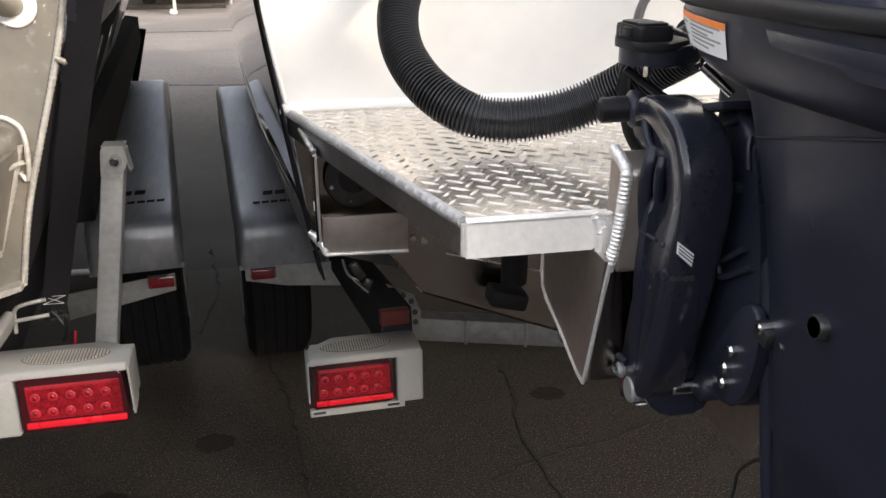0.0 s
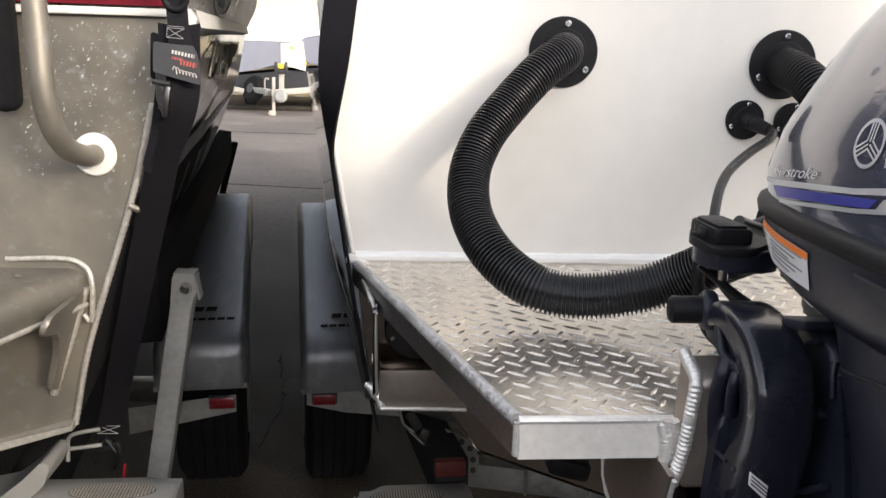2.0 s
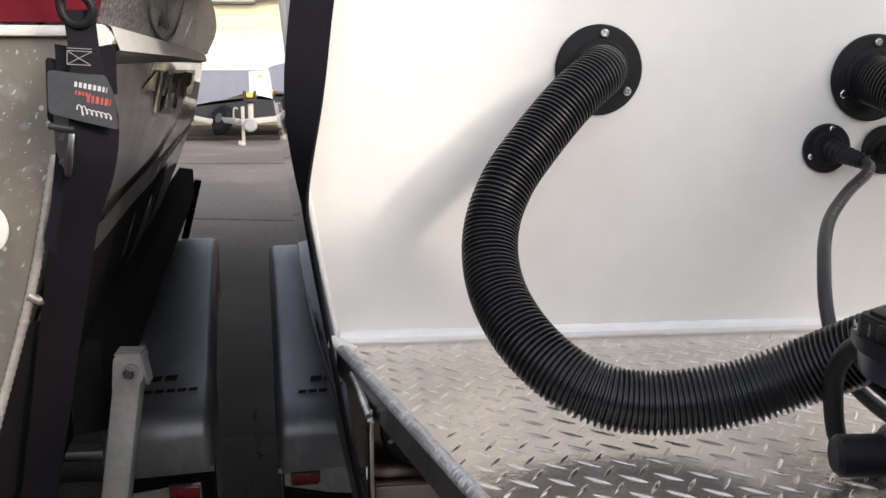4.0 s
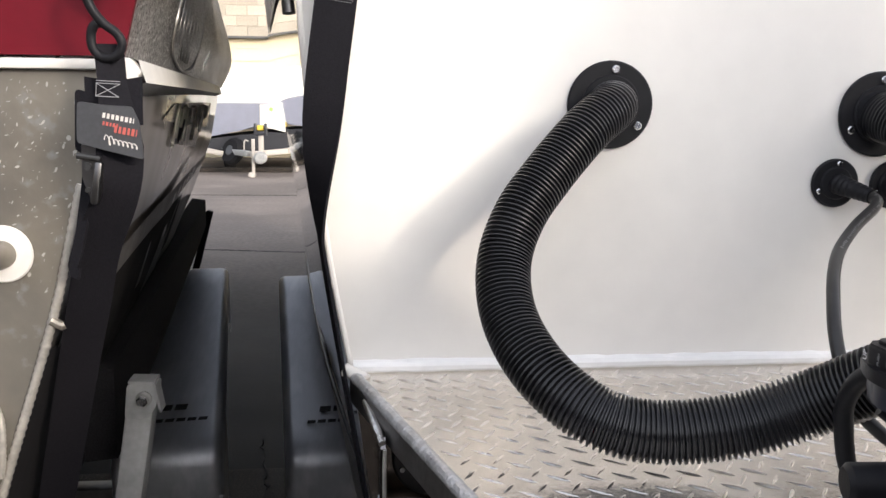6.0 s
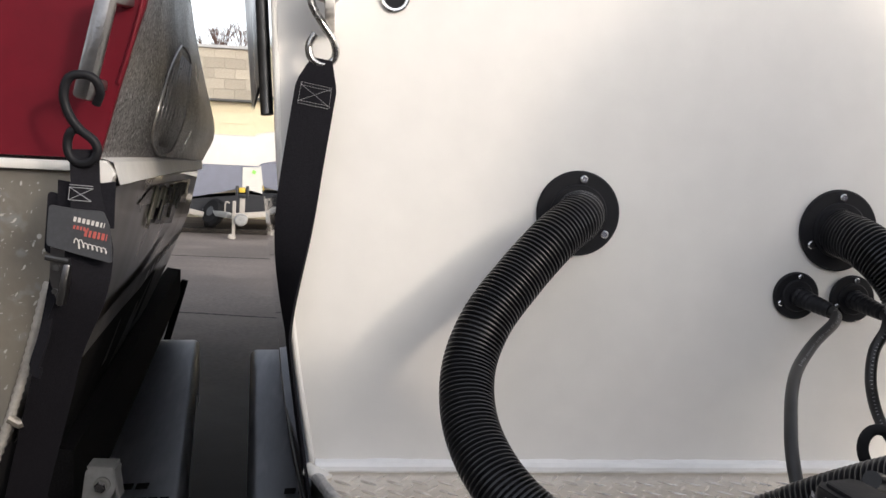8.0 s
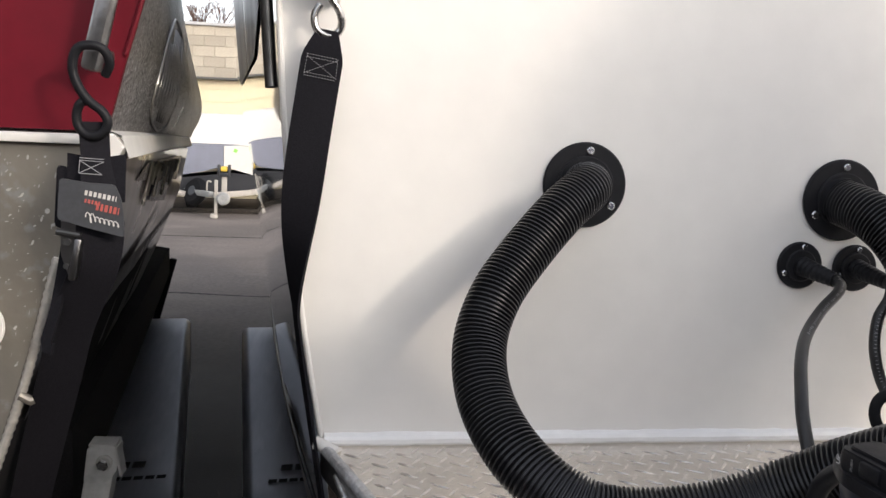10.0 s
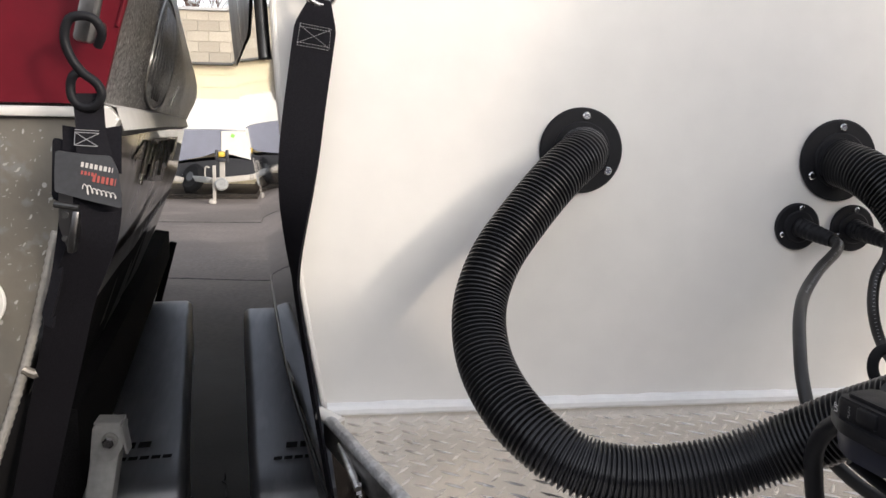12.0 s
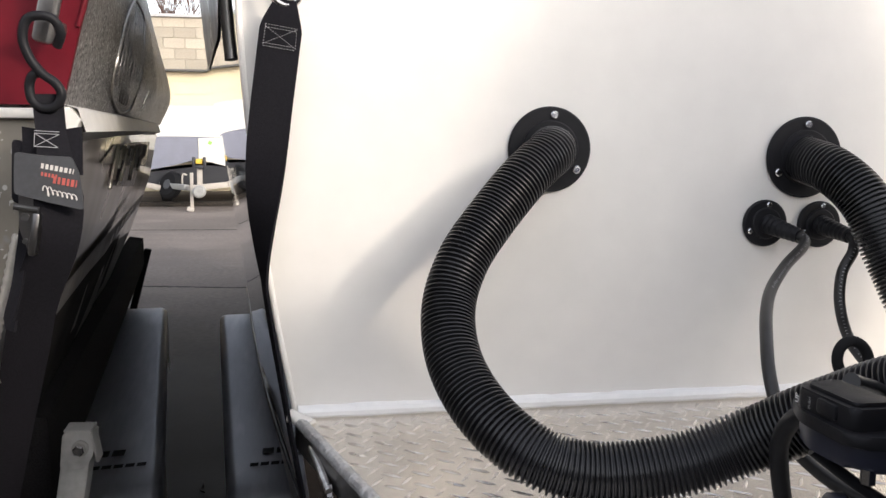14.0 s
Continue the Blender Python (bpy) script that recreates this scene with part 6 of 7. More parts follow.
for k in range(5):
    y0, z0 = 2.02 + 0.065 * k, 1.130 + 0.0075 * k
    side_film("letter_shape", [(y0, z0), (y0 + 0.030, z0 + 0.003), (y0 + 0.036, z0 + 0.022), (y0 + 0.006, z0 + 0.019)], NEW_ALU, "pale letter shape", 0.007)
side_film("graphic_patch", [(1.60, 1.300), (2.42, 1.270), (2.40, 1.327), (1.74, 1.325)], PATCH, "dark glossy patch behind the lettering", 0.002)
side_film("graphic_patch", [(1.88, 1.252), (2.20, 1.234), (2.23, 1.290), (1.92, 1.294)], PATCH, "dark glossy patch behind the lettering", 0.0028)
rnd = random.Random(8)
for k in range(15):                         # raised bright strokes
    y0 = 1.78 + 0.036 * k + rnd.uniform(-0.006, 0.006)
    z1 = 1.320 + rnd.uniform(-0.006, 0.004)
    z0 = z1 - rnd.uniform(0.022, 0.050) if k % 4 else 1.262 + rnd.uniform(-0.012, 0.010)
    y1 = y0 + rnd.uniform(0.0, 0.02)
    part("letter_shape", tube(bmesh.new(), [Vector((side_x(y0 + (y1 - y0) * q, z0 + (z1 - z0) * q) + 0.004, y0 + (y1 - y0) * q, z0 + (z1 - z0) * q)) for q in (0, 0.35, 0.7, 1)], 0.0030, 8), LETTER, old_boat, "bright raised letter shape on the hull", 60)
# tubular rail on the transom with its white foot
bm = tube(bmesh.new(), spline([(-0.262, 1.00, 1.62), (-0.258, 0.985, 1.45), (-0.255, 0.985, 1.33), (-0.254, 0.99, 1.255), (-0.250, 1.02, 1.212), (-0.246, 1.075, 1.192), (-0.245, LY, 1.19)], 0.008), 0.0125, 18)
rail = part("grab_rail", bm, BARE, old_boat, "bent aluminium grab rail", 60)
part("rail_foot", disc(bmesh.new(), (-0.245, LY - 0.001, 1.19), (0, -1, 0), 0.026, 0.005, 32, 0.0015), TRIM_WHITE, rail, "white caulked foot")
# boarding step with tread plate and rounded front, on a curved gusset
OA, OB = Vector((-0.268, LY, 0)), Vector((-0.400, 0.70, 0))      # its slanting edge, from the transom outwards
bm = slab(bmesh.new(), [(OA.x - 0.022, LY), (OB.x - 0.022, 0.70), (-0.95, 0.70), (-0.95, LY)], "z", 1.036, 1.0465)
stp = part("boarding_step", bm, BARE, old_boat, "worn aluminium boarding step", 40)
prof = [(-0.028, 1.0468), (-0.018, 1.0472), (-0.008, 1.0445), (0.0, 1.037), (0.004, 1.024), (0.003, 1.010), (0.0, 1.000), (-0.006, 1.000), (-0.008, 1.020), (-0.016, 1.036), (-0.028, 1.040)]
along = (OB - OA).normalized()
outward = Vector((-along.y, along.x, 0))
part("rounded_edge", loft(bmesh.new(), [[p + outward * q + Vector((0, 0, z)) for q, z in prof] for p in (OA, OB)]), BARE, stp, "worn rounded aluminium edge", 60)
low_a, low_b = OA + outward * 0.002 + Vector((0, -0.004, 1.001)), OB + outward * 0.002 + Vector((0, 0, 1.001))
part("edge_weld", bead(bmesh.new(), [low_a, low_a.lerp(low_b, 0.5), low_b], 0.0036, 0.0045, 66, 0.9), OLD_WELD, stp)
part("step_weld", bead(bmesh.new(), [(-0.36, LY - 0.003, 1.058), (-0.30, LY - 0.004, 1.060), (-0.272, LY - 0.005, 1.055), (-0.258, LY - 0.006, 1.035), (-0.262, LY - 0.005, 0.98), (-0.272, LY - 0.005, 0.99)], 0.0036, 0.005, 63, 0.85), OLD_WELD, stp)
bm = slab(bmesh.new(), round_outline([(LY, 1.02), (0.99, 1.02), (0.985, 1.0), (1.04, 0.985), (1.065, 0.95), (1.072, 0.90), (LY, 0.885)], 0.012), "x", -0.285, -0.277, 0.002, 1)
for v in bm.verts:                          # leans out with the hull's edge
    v.co.x += (v.co.z - 1.02) * 0.31 + 0.010
part("step_gusset", bm, BARE, old_boat, "curved aluminium gusset")
part("gusset_weld", bead(bmesh.new(), [(-0.266, LY - 0.005, 1.024), (-0.2785, LY - 0.005, 0.984), (-0.2945, LY - 0.005, 0.938), (-0.3160, LY - 0.005, 0.878)], 0.0056, 0.0075, 64, 0.84), OLD_WELD, old_boat, "coarse scalloped weld")
bm = bmesh.new()
for j in range(11):
    for i in range(13):
        x, y = -0.62 + 0.0287 * i + (0.014 if j % 2 else 0), 0.80 + 0.027 * j
        if x > OA.x - 0.04 + 0.32 * (y - LY):
            continue
        a = radians(45 if (i + j) % 2 else -45)
        ca, sa, L, W = math.cos(a), math.sin(a), 0.0125, 0.0042
        ring = [(-L, 0), (-0.35 * L, -W), (0.35 * L, -W), (L, 0), (0.35 * L, W), (-0.35 * L, W)]
        base = [bm.verts.new((x + u * ca - v * sa, y + u * sa + v * ca, 1.0475)) for u, v in ring]
        top = [bm.verts.new((x + 0.6 * (u * ca - v * sa), y + 0.6 * (u * sa + v * ca), 1.0505)) for u, v in ring]
        bm.faces.new(top)
        for k in range(6):
            bm.faces.new((base[k], base[(k + 1) % 6], top[(k + 1) % 6], top[k]))
part("tread_lugs", bm, BARE, stp, "", 60, kind="stuff")
part("bottom_flange", slab(bmesh.new(), [(-0.62, 0.775), (-0.42, 0.795), (-0.292, 0.834), (-0.290, 0.845), (-0.42, 0.806), (-0.62, 0.786)], "y", LY - 0.018, LY + 0.003, 0.002, 1), OLD_WELD, old_boat, "folded bottom edge")
bm = loft(bmesh.new(), [[(-0.292, LY + 0.003, 0.838), (-1.1, LY + 0.003, 0.60), (-1.9, LY + 0.003, 0.80)], [(-0.50, 2.6, 0.88), (-1.15, 2.6, 0.62), (-1.9, 2.6, 0.85)], [(-1.4, 5.5, 1.0), (-1.6, 5.5, 0.9), (-1.9, 5.5, 1.0)]], closed=False)
part("hull_bottom", bm, INK, old_boat, "black painted bottom")
bm = loft(bmesh.new(), [[(-0.075, LY, 1.60), (wide, LY, 1.61)], [(-0.315, 2.6, 1.76), (wide, 2.6, 1.76)], [(-0.9, 5.5, 2.0), (wide, 5.5, 2.0)]], closed=False)
part("deck", bm, BARE, old_boat)
# far side and bow, out of the camera's sight
bm = loft(bmesh.new(), [[(wide, y, z0), (wide - 0.05, y, z1), (wide - 0.06, y, z2)] for y, z0, z1, z2 in ((LY, 0.80, 1.2, 1.61), (2.6, 0.85, 1.28, 1.76), (5.5, 1.0, 1.45, 2.0))], closed=False)
part("hull_side", bm, STREAK, old_boat)
bm = loft(bmesh.new(), [[(-1.4, 5.5, 1.0), (-1.05, 5.5, 1.46), (-0.92, 5.5, 1.6), (-0.90, 5.5, 2.0), (-1.96, 5.5, 2.0), (-1.95, 5.5, 1.45), (-1.9, 5.5, 1.0)], [(-1.5, 7.2, 1.5), (-1.47, 7.2, 1.6), (-1.45, 7.2, 1.7), (-1.42, 7.2, 2.15), (-1.58, 7.2, 2.15), (-1.55, 7.2, 1.7), (-1.52, 7.2, 1.5)]])
part("bow", bm, STREAK, old_boat)
# dark rubber piece beyond the rail
part("rubber_bumper", new_box((-0.335, LY - 0.02, 1.32), (0.03, 0.04, 0.16), (0, 0, 0), 0.014, 4), RUBBER, old_boat, "black rubber bumper")
# tie-down eye on the red band
bm = beam(bmesh.new(), (-0.114, 1.07, 1.508), (-0.1365, 1.075, 1.414), 0.0150, 0.015, 0.004)
beam(bm, (-0.115, 1.068, 1.501), (-0.108, LY, 1.506), 0.013, 0.015, 0.004)
beam(bm, (-0.137, 1.075, 1.424), (-0.128, LY, 1.43), 0.008, 0.010, 0.003)
part("tie_eye", bm, SIDE_ALU, old_boat, "bent aluminium tie-down eye")
part("eye_weld", bead(bmesh.new(), [(-0.092, LY - 0.004, 1.52), (-0.104, LY - 0.004, 1.47), (-0.116, LY - 0.004, 1.43)], 0.0022, 0.006, 70), RED, old_boat)

# ---- straps ----
# strap on the used boat: hook, webbing, ratchet and printed label
sl = thing("tie_down_strap", (-0.28, 1.2, 0.74), "black tie-down strap with ratchet and printed tag on the used boat", "strap", "tie-down straps")
bm = tube(bmesh.new(), spline([(-0.122, 1.062, 1.410), (-0.117, 1.056, 1.420), (-0.121, 1.052, 1.430), (-0.131, 1.050, 1.4325), (-0.1405, 1.050, 1.429), (-0.1445, 1.051, 1.415), (-0.1405, 1.052, 1.400), (-0.132, 1.053, 1.388), (-0.122, 1.054, 1.380), (-0.1185, 1.055, 1.371), (-0.124, 1.056, 1.362), (-0.135, 1.057, 1.361), (-0.1420, 1.057, 1.368), (-0.1430, 1.057, 1.379), (-0.139, 1.055, 1.387), (-0.134, 1.056, 1.388)], 0.003), 0.0038, 12)
part("hook", bm, BLACK, sl, "black coated steel hook", 60)
path = spline([(-0.1305, 1.060, 1.372), (-0.130, 1.062, 1.345), (-0.127, 1.064, 1.290), (-0.134, 1.072, 1.250), (-0.161, 1.102, 1.195), (-0.180, 1.130, 1.141), (-0.209, 1.171, 1.059), (-0.2375, 1.213, 0.977), (-0.276, 1.269, 0.868), (-0.304, 1.310, 0.786), (-0.336, 1.356, 0.695)], 0.012)
w = [0.023 + 0.015 * min(1, max(0, (i - 3) / 4)) for i in range(len(path))]
part("webbing", ribbon(bmesh.new(), path, w, 0.003, (0.35, -1, 0.15)), WEB, sl, "black woven webbing", 40)
part("tag", slab(bmesh.new(), round_outline([(-0.1545, 1.3255), (-0.133, 1.3225), (-0.1118, 1.3215), (-0.1067, 1.309), (-0.1050, 1.293), (-0.1043, 1.2784), (-0.1339, 1.2857), (-0.1566, 1.2919), (-0.1560, 1.308)], 0.003), "y", 1.048, 1.0505), TAG, sl, "dark grey printed tag")
SLANT_R, SLANT_U = (1, 0, -0.20), (0.20, 0, 1)
bm = bmesh.new()
bars(bm, (-0.1344, 1.0475, 1.3165), SLANT_R, SLANT_U, [0.025], 0.0040, 0.002, 5, wide=(0.35, 0.6), space=0.35)
part("printed_text", bm, TARP_WHITE, sl, kind="stuff")
bm = bmesh.new()
bars(bm, (-0.1347, 1.0475, 1.3095), SLANT_R, SLANT_U, [0.013], 0.0030, 0.002, 8, wide=(0.4, 0.6), space=0.4)
bars(bm, (-0.1255, 1.0475, 1.3060), SLANT_R, SLANT_U, [0.018], 0.0056, 0.002, 7, wide=(0.3, 0.5), space=0.25)
part("printed_text", bm, PRINT_RED, sl, kind="stuff")
bm = bmesh.new()
scrawl = []
for k in range(60):                                  # a scrawled line of writing as one wavy stroke
    u = k / 59
    amp = 0.0042 if k < 12 else 0.0022
    scrawl.append(Vector((-0.1334 + 0.025 * u - 0.0012 * math.sin(14 * math.pi * u + 1.2), 1.0472, 1.2945 - 0.006 * u + amp * math.sin(14 * math.pi * u))))
tube(bm, scrawl, 0.00045, 5)
part("printed_text", bm, TARP_WHITE, sl, kind="stuff")
bm = bmesh.new()
slab(bm, round_outline([(-0.1571, 1.2925), (-0.1396, 1.289), (-0.1404, 1.2669), (-0.1450, 1.245), (-0.1500, 1.238), (-0.1580, 1.262)], 0.004), "y", 1.060, 1.066, 0.001, 1)
box(bm, (-0.1455, 1.060, 1.258), (0.006, 0.012, 0.036), (0, 10, 0), 0.002)
ratchet = part("ratchet", bm, DARK_ALU, sl, "steel ratchet buckle")
for x, z, q in ((-0.1525, 1.272, 0.0032), (-0.1535, 1.252, 0.0024)):
    part("rivet", rod(bmesh.new(), (x, 1.0605, z), (x, 1.0585, z), q, 12), DARK_STEEL, ratchet)
part("ratchet_bar", rod(bmesh.new(), (-0.160, 1.057, 1.281), (-0.141, 1.057, 1.278), 0.0028, 10), DARK_STEEL, ratchet)
bm = bmesh.new()
for a, b2 in (((-0.1414, 1.3298), (-0.1234, 1.3289)), ((-0.1407, 1.3404), (-0.1219, 1.3395)), ((-0.1407, 1.3424), (-0.1219, 1.3415)), ((-0.1407, 1.3404), (-0.1234, 1.3289)), ((-0.1414, 1.3298), (-0.1219, 1.3395)), ((-0.1414, 1.3298), (-0.1407, 1.3404))):
    rod(bm, (a[0], 1.0545, a[1]), (b2[0], 1.0555, b2[1]), 0.00028, 5)
part("stitching", bm, THREAD, sl, "pale cross stitching")
bm = slab(bmesh.new(), [(-0.1535, 1.3458), (-0.1450, 1.3445), (-0.1200, 1.3440), (-0.1070, 1.3462), (-0.1082, 1.306), (-0.1544, 1.306)], "y", 1.0665, 1.069)
part("webbing_fold", bm, WEB, sl)
part("strap_flap", slab(bmesh.new(), round_outline([(-0.1630, 1.336), (-0.1530, 1.333), (-0.1540, 1.281), (-0.1660, 1.2836)], 0.004), "y", 1.071, 1.075, 0.001, 1), WEB, sl, "loose end of the webbing")
part("strap_tail", ribbon(bmesh.new(), spline([(-0.158, 1.080, 1.270), (-0.163, 1.084, 1.245), (-0.170, 1.085, 1.21), (-0.178, 1.085, 1.180), (-0.172, 1.082, 1.176)], 0.006), 0.010, 0.003, (-0.4, -1, 0.1)), WEB, sl, "loose tail of the webbing", 40)
# lower hook
def low(p):
    return (p[0] - 0.055, p[1] + 0.182, p[2] - 0.068)
bm = tube(bmesh.new(), spline([low(p) for p in ((-0.280, 1.17, 0.772), (-0.295, 1.18, 0.755), (-0.296, 1.195, 0.735), (-0.275, 1.2, 0.742), (-0.272, 1.2, 0.725), (-0.28, 1.215, 0.70), (-0.288, 1.225, 0.685))], 0.003), 0.0045, 12)
part("hook", bm, BLACK, sl, "black coated steel hook", 60)
part("hook_keeper", rod(bmesh.new(), low((-0.289, 1.190, 0.757)), low((-0.276, 1.205, 0.722)), 0.0035, 10, 0.001), CHROME, sl, "bright hook keeper")
bm = bmesh.new()
for a, b2 in (((-0.345, 0.713), (-0.313, 0.713)), ((-0.341, 0.726), (-0.309, 0.726)), ((-0.345, 0.713), (-0.309, 0.726)), ((-0.341, 0.726), (-0.313, 0.713))):
    rod(bm, (a[0], 1.338, a[1]), (b2[0], 1.338, b2[1]), 0.0006, 5)
part("stitching", bm, THREAD, sl, "pale cross stitching")

# strap on the white boat
sr = thing("tie_down_strap", (0.1, 1.3, 0.72), "black tie-down strap on a bright steel hook beside the white transom", "strap", "tie-down straps")
HY = 1.238
bm = tube(bmesh.new(), spline([(0.078, HY, 1.552), (0.066, HY - 0.010, 1.540), (0.050, HY - 0.012, 1.545), (0.044, HY - 0.010, 1.56), (0.046, HY - 0.010, 1.535), (0.058, HY - 0.008, 1.515), (0.070, HY - 0.004, 1.498), (0.071, HY, 1.482), (0.060, HY, 1.474), (0.047, HY, 1.480), (0.044, HY, 1.494), (0.050, HY, 1.506)], 0.003), 0.0042, 14)
part("hook", bm, NICKEL, sr, "bright steel open hook", 60)
path = spline([(0.058, HY - 0.002, 1.480), (0.056, HY - 0.002, 1.468), (0.053, HY, 1.452), (0.047, HY + 0.002, 1.41), (0.040, HY + 0.004, 1.36), (0.033, HY + 0.008, 1.30), (0.029, HY + 0.012, 1.245), (0.029, HY + 0.018, 1.19), (0.036, HY + 0.024, 1.13), (0.048, HY + 0.028, 1.05), (0.062, HY + 0.034, 0.96), (0.078, HY + 0.040, 0.86), (0.098, HY + 0.050, 0.75)], 0.008)
n = len(path)
w, nv = [], []
for p in path:
    f = min(1, max(0, (1.480 - p.z) / 0.028))
    w.append(0.022 + 0.022 * f)
    g = min(1, max(0, (1.34 - p.z) / 0.16))
    nv.append(Vector((-0.1 - 0.95 * g, -1 + 0.82 * g, 0.03)))
part("webbing", ribbon(bmesh.new(), path, w, 0.003, nv), WEB, sr, "black woven webbing", 40)
bm = bmesh.new()
def dash(a, b2):
    A, B = Vector((a[0], HY - 0.0035, a[1])), Vector((b2[0], HY - 0.0035, b2[1]))
    k = max(2, int((B - A).length / 0.0028))
    for i in range(k):
        rod(bm, A.lerp(B, i / k), A.lerp(B, (i + 0.62) / k), 0.00028, 4)
for a, b2 in (((0.037, 1.455), (0.069, 1.450)), ((0.037, 1.452), (0.069, 1.447)), ((0.034, 1.436), (0.067, 1.431)), ((0.034, 1.433), (0.067, 1.428)), ((0.037, 1.453), (0.067, 1.430)), ((0.034, 1.435), (0.069, 1.449)), ((0.0375, 1.455), (0.034, 1.433)), ((0.069, 1.450), (0.067, 1.428))):
    dash(a, b2)
part("stitching", bm, THREAD, sr, "pale cross stitching")

# ---- the far side of the yard ----
BY = 22.0
bld = thing("warehouse", (-3, BY + 4, 0), "tan block warehouse with cream siding across the yard", "building")
part("upper_wall", new_box((0, BY + 4, 3.57), (60, 8, 1.26)), MORTAR, bld, "tan block wall")
part("lower_wall", new_box((0, BY + 4.2, 1.47), (60, 8, 2.94)), SIDING, bld, "cream metal siding")
bm = bmesh.new()
for k in range(9):
    box(bm, (0, BY + 0.18, 0.3 + 0.30 * k), (60, 0.018, 0.02))
part("siding_seams", bm, SIDING, bld)
part("roof_edge", new_box((0, BY + 4, 4.235), (60.3, 8.2, 0.07)), METAL_ROOF, bld, "grey metal roof edge")
part("wall_ledge", new_box((0, BY + 0.05, 2.945), (60.2, 0.3, 0.05)), DARK_STEEL, bld, "dark ledge")
block_bm = box(bmesh.new(), (0, 0, 0), (0.495, 0.022, 0.236), (0, 0, 0), 0.004, 1)
block_me = bpy.data.meshes.new("block")
block_bm.to_mesh(block_me); block_bm.free()
block_me.materials.append(BLOCK)
upper = bpy.data.objects["upper_wall"]
for row in range(5):
    for k in range(24):
        ob = new("block", block_me)
        ob.location = (-8.0 + 0.51 * k + (0.255 if row % 2 else 0), BY - 0.008, 3.085 + 0.25 * row)
        ob.parent = upper

# covered boat on its trailer
FY = 16.2
far = thing("covered_boat", (-2.4, FY + 2, 0.0), "covered boat on a trailer across the yard", "boat")
bm = loft(bmesh.new(), [[(-3.6, y, 0.62), (-3.75, y, 0.8), (-3.75, y, z), (-1.87, y, z), (-1.87, y, 0.93), (-2.25, y, 0.82), (-2.8, y, 0.71)] for y, z in ((FY + 1.0, 1.33), (FY + 5.0, 1.36))])
part("cover", bm, TARP, far, "blue-grey cover")
bm = loft(bmesh.new(), [[(-1.86, y, 0.92), (-1.86, y, z), (-0.2, y, z), (-0.2, y, 0.95), (-1.0, y, 0.7)] for y, z in ((FY + 1.0, 1.32), (FY + 5.0, 1.35))])
part("cover", bm, TARP_WHITE, far, "white cover")
part("green_mark", new_box((-1.64, FY + 0.99, 1.235), (0.07, 0.01, 0.07), (0, 25, 0)), GREEN, far, "green mark")
bm = loft(bmesh.new(), [[(-3.4, y, 0.6), (-3.1, y, 0.38), (-0.6, y, 0.38), (-0.3, y, 0.7), (-1.7, y, 0.8)] for y in (FY + 1.05, FY + 4.8)])
part("hull", bm, PRINT_DARK, far, "dark hull underside")
part("far_wall_white", new_box((-2.4, FY + 4.6, 1.6), (7.0, 0.8, 0.9), (0, 0, 0), 0.15, 3), TARP_WHITE, far, "bright white boat cover behind")
ft = thing("boat_trailer", (-1.9, FY, 0.0), "pale boat trailer with a jack and yellow bow stop", "boat trailer", "boat trailers")
part("bow_stop", new_box((-1.76, FY + 0.2, 0.90), (0.13, 0.14, 0.10), (0, 0, 0), 0.03), YELLOW, ft, "yellow bow stop")
for x, w in ((-1.855, 0.045), (-1.665, 0.045)):
    part("stop_bracket", new_box((x, FY + 0.17, 0.87), (w, 0.12, 0.22), (0, 0, 0), 0.01), PRINT_DARK, ft, "black stop bracket")
part("stop_bracket", new_box((-1.76, FY + 0.17, 0.80), (0.20, 0.10, 0.07), (0, 0, 0), 0.01), PRINT_DARK, ft)
part("spare_wheel", rod(bmesh.new(), (-2.30, FY + 0.85, 0.40), (-2.42, FY + 0.72, 0.46), 0.27, 30, 0.05), RUBBER, ft, "black spare wheel")
part("wheel_hub", rod(bmesh.new(), (-2.40, FY + 0.745, 0.448), (-2.425, FY + 0.715, 0.462), 0.10, 20, 0.01), DARK_STEEL, ft)
part("side_frame", new_box((-2.72, FY + 0.8, 0.42), (0.34, 0.06, 0.10), (0, 12, 0), 0.01), PALE, ft)
part("side_frame", new_box((-1.28, FY + 0.8, 0.46), (0.62, 0.06, 0.10), (0, -10, 0), 0.01), PALE, ft)
part("jack_handle", tube(bmesh.new(), spline([(-1.96, FY - 0.03, 0.66), (-2.02, FY - 0.03, 0.68), (-2.04, FY - 0.03, 0.60), (-2.04, FY - 0.03, 0.50)], 0.02), 0.014, 8), PALE, ft)
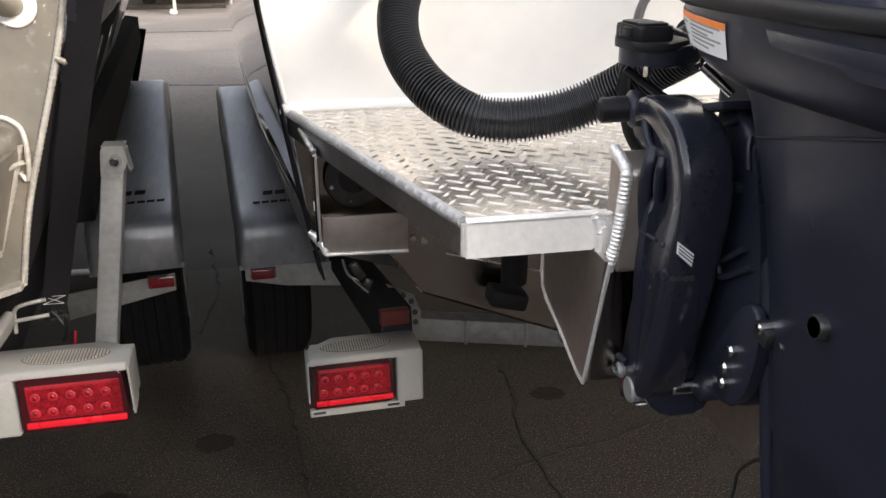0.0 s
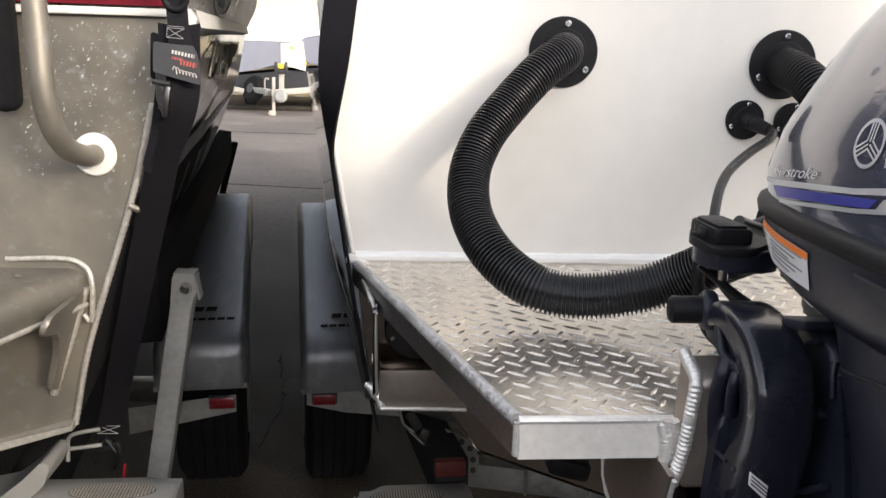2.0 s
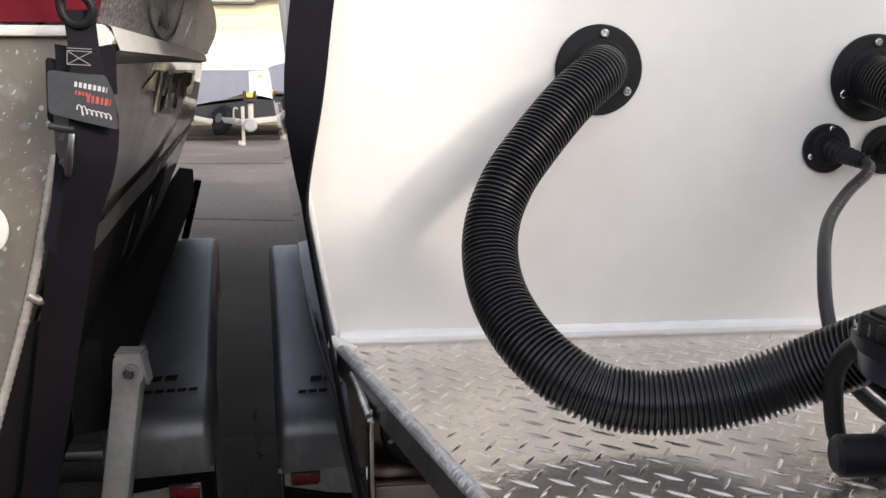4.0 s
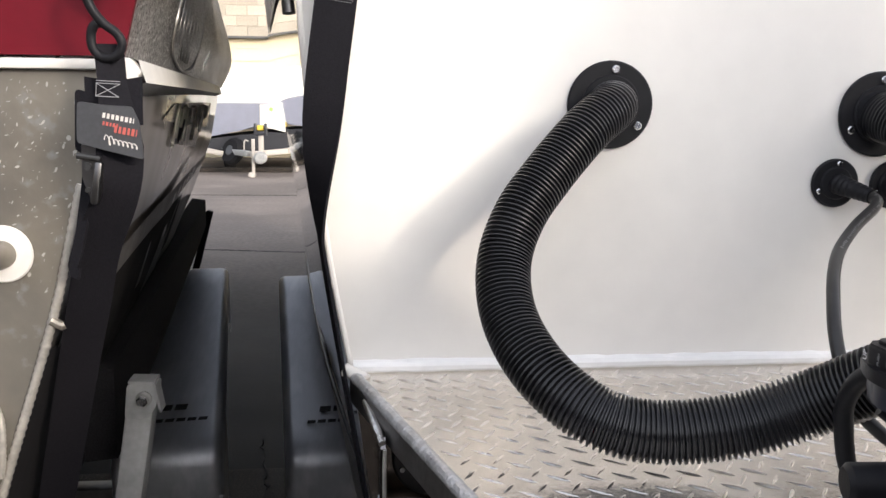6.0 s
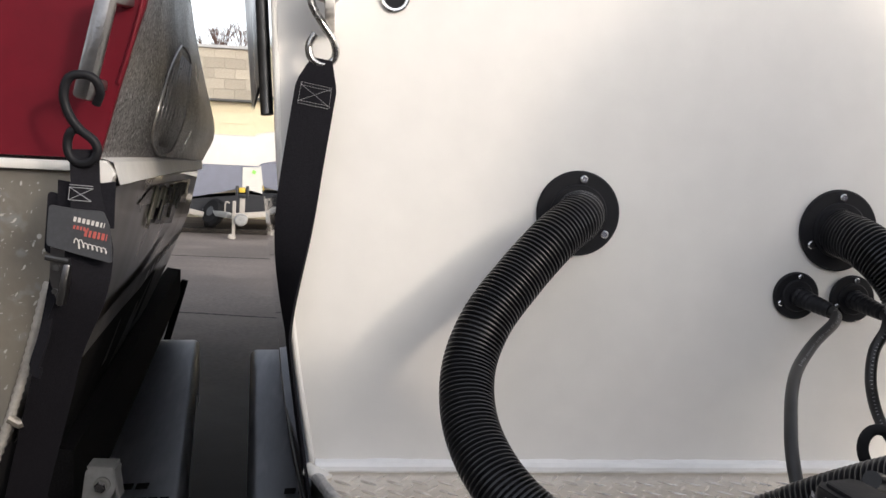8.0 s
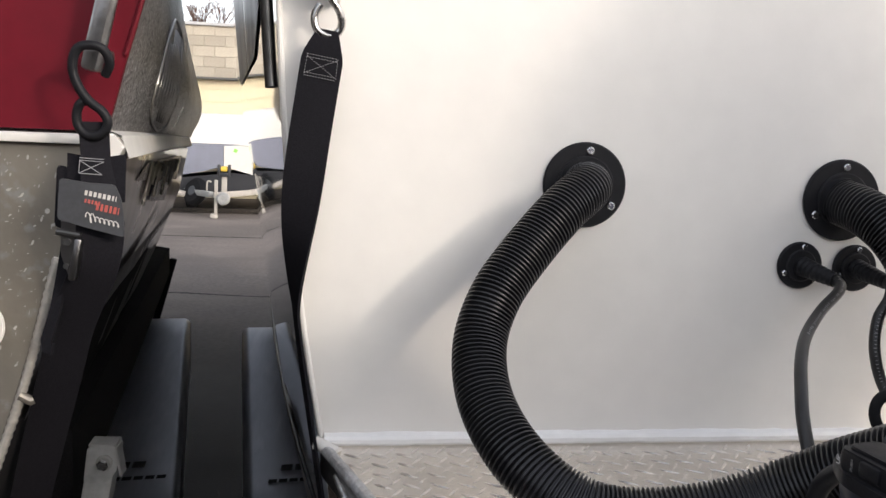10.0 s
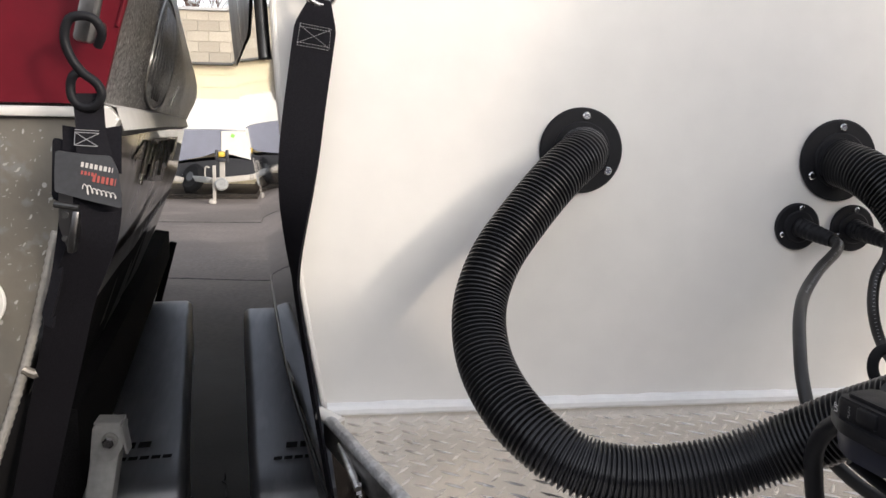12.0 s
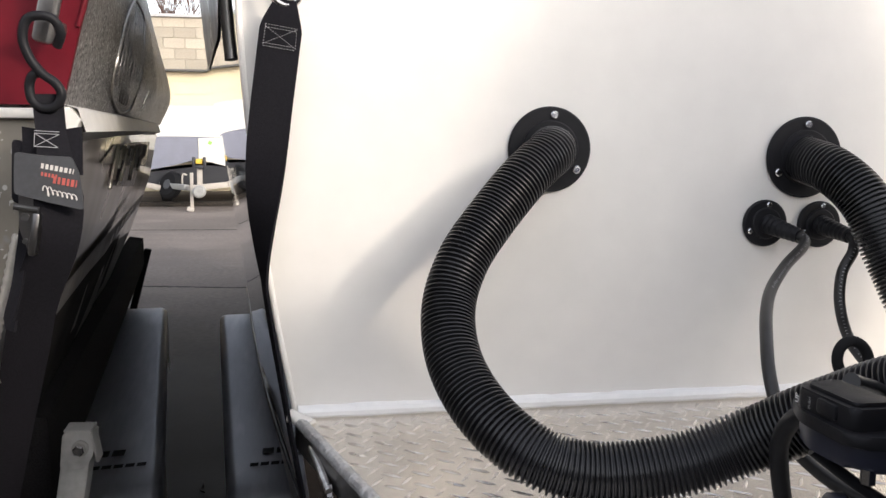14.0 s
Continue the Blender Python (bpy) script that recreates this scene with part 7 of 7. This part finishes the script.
beam_part("winch_post", (-1.76, FY + 0.2, 0.42), (-1.76, FY + 0.25, 0.80), 0.09, 0.09, PALE, ft)
beam_part("jack", (-1.885, FY, 0.06), (-1.880, FY, 0.70), 0.055, 0.055, PALE, ft, "pale trailer jack")
part("jack_foot", new_box((-1.91, FY - 0.03, 0.04), (0.13, 0.18, 0.08), (0, 20, 0), 0.02), PALE, ft)
beam_part("tongue", (-1.9, FY, 0.42), (-0.4, FY + 2.2, 0.48), 0.10, 0.10, PALE, ft)
beam_part("tongue", (-2.0, FY + 0.2, 0.42), (-3.3, FY + 2.2, 0.45), 0.10, 0.10, GALV, ft)
part("coupler", rod(bmesh.new(), (-1.75, FY - 0.12, 0.36), (-1.75, FY + 0.1, 0.36), 0.115, 24, 0.03), GALV, ft)
for x in (-3.4, -2.6, -0.5):
    b = rod(bmesh.new(), (x - 0.1, FY + 2.0, 0.28), (x + 0.1, FY + 2.0, 0.28), 0.28, 28, 0.04)
    part("wheel", b, RUBBER, ft, "black tyre")
# long dark strip behind the trailer, standing in for the shadow beneath it
solo("parking_kerb", new_box((-2, FY + 1.2, 0.05), (9, 0.18, 0.10), (0, 0, 0), 0.02), ASPHALT, "low dark strip for the shade under the far trailer", "kerb", kind="structure")

# bare tree behind the roof
tree = thing("tree", (-3.9, 32, 0), "bare leafless tree behind the warehouse", "tree")
bm = bmesh.new()
rnd = random.Random(21)
def grow(p, d, L, r, depth):
    q = p + d * L
    tube(bm, [p, (p + q) / 2 + Vector((rnd.uniform(-1, 1), rnd.uniform(-1, 1), rnd.uniform(-1, 1))) * L * 0.06, q], lambda i: r * (1 - 0.2 * i), 5 if depth < 3 else 3, caps=False)
    if depth >= 7:
        return
    for k in range(2 if depth < 1 else 3):
        e = (d + Vector((rnd.uniform(-1, 1), rnd.uniform(-1, 1), rnd.uniform(-0.2, 0.8))) * 0.6).normalized()
        grow(q, e, L * rnd.uniform(0.62, 0.82), r * 0.63, depth + 1)
grow(Vector((-3.9, 32, 0)), Vector((0, 0, 1)), 1.75, 0.17, 0)
part("trunk", bm, BARK, tree, "bare brown branches", 60)
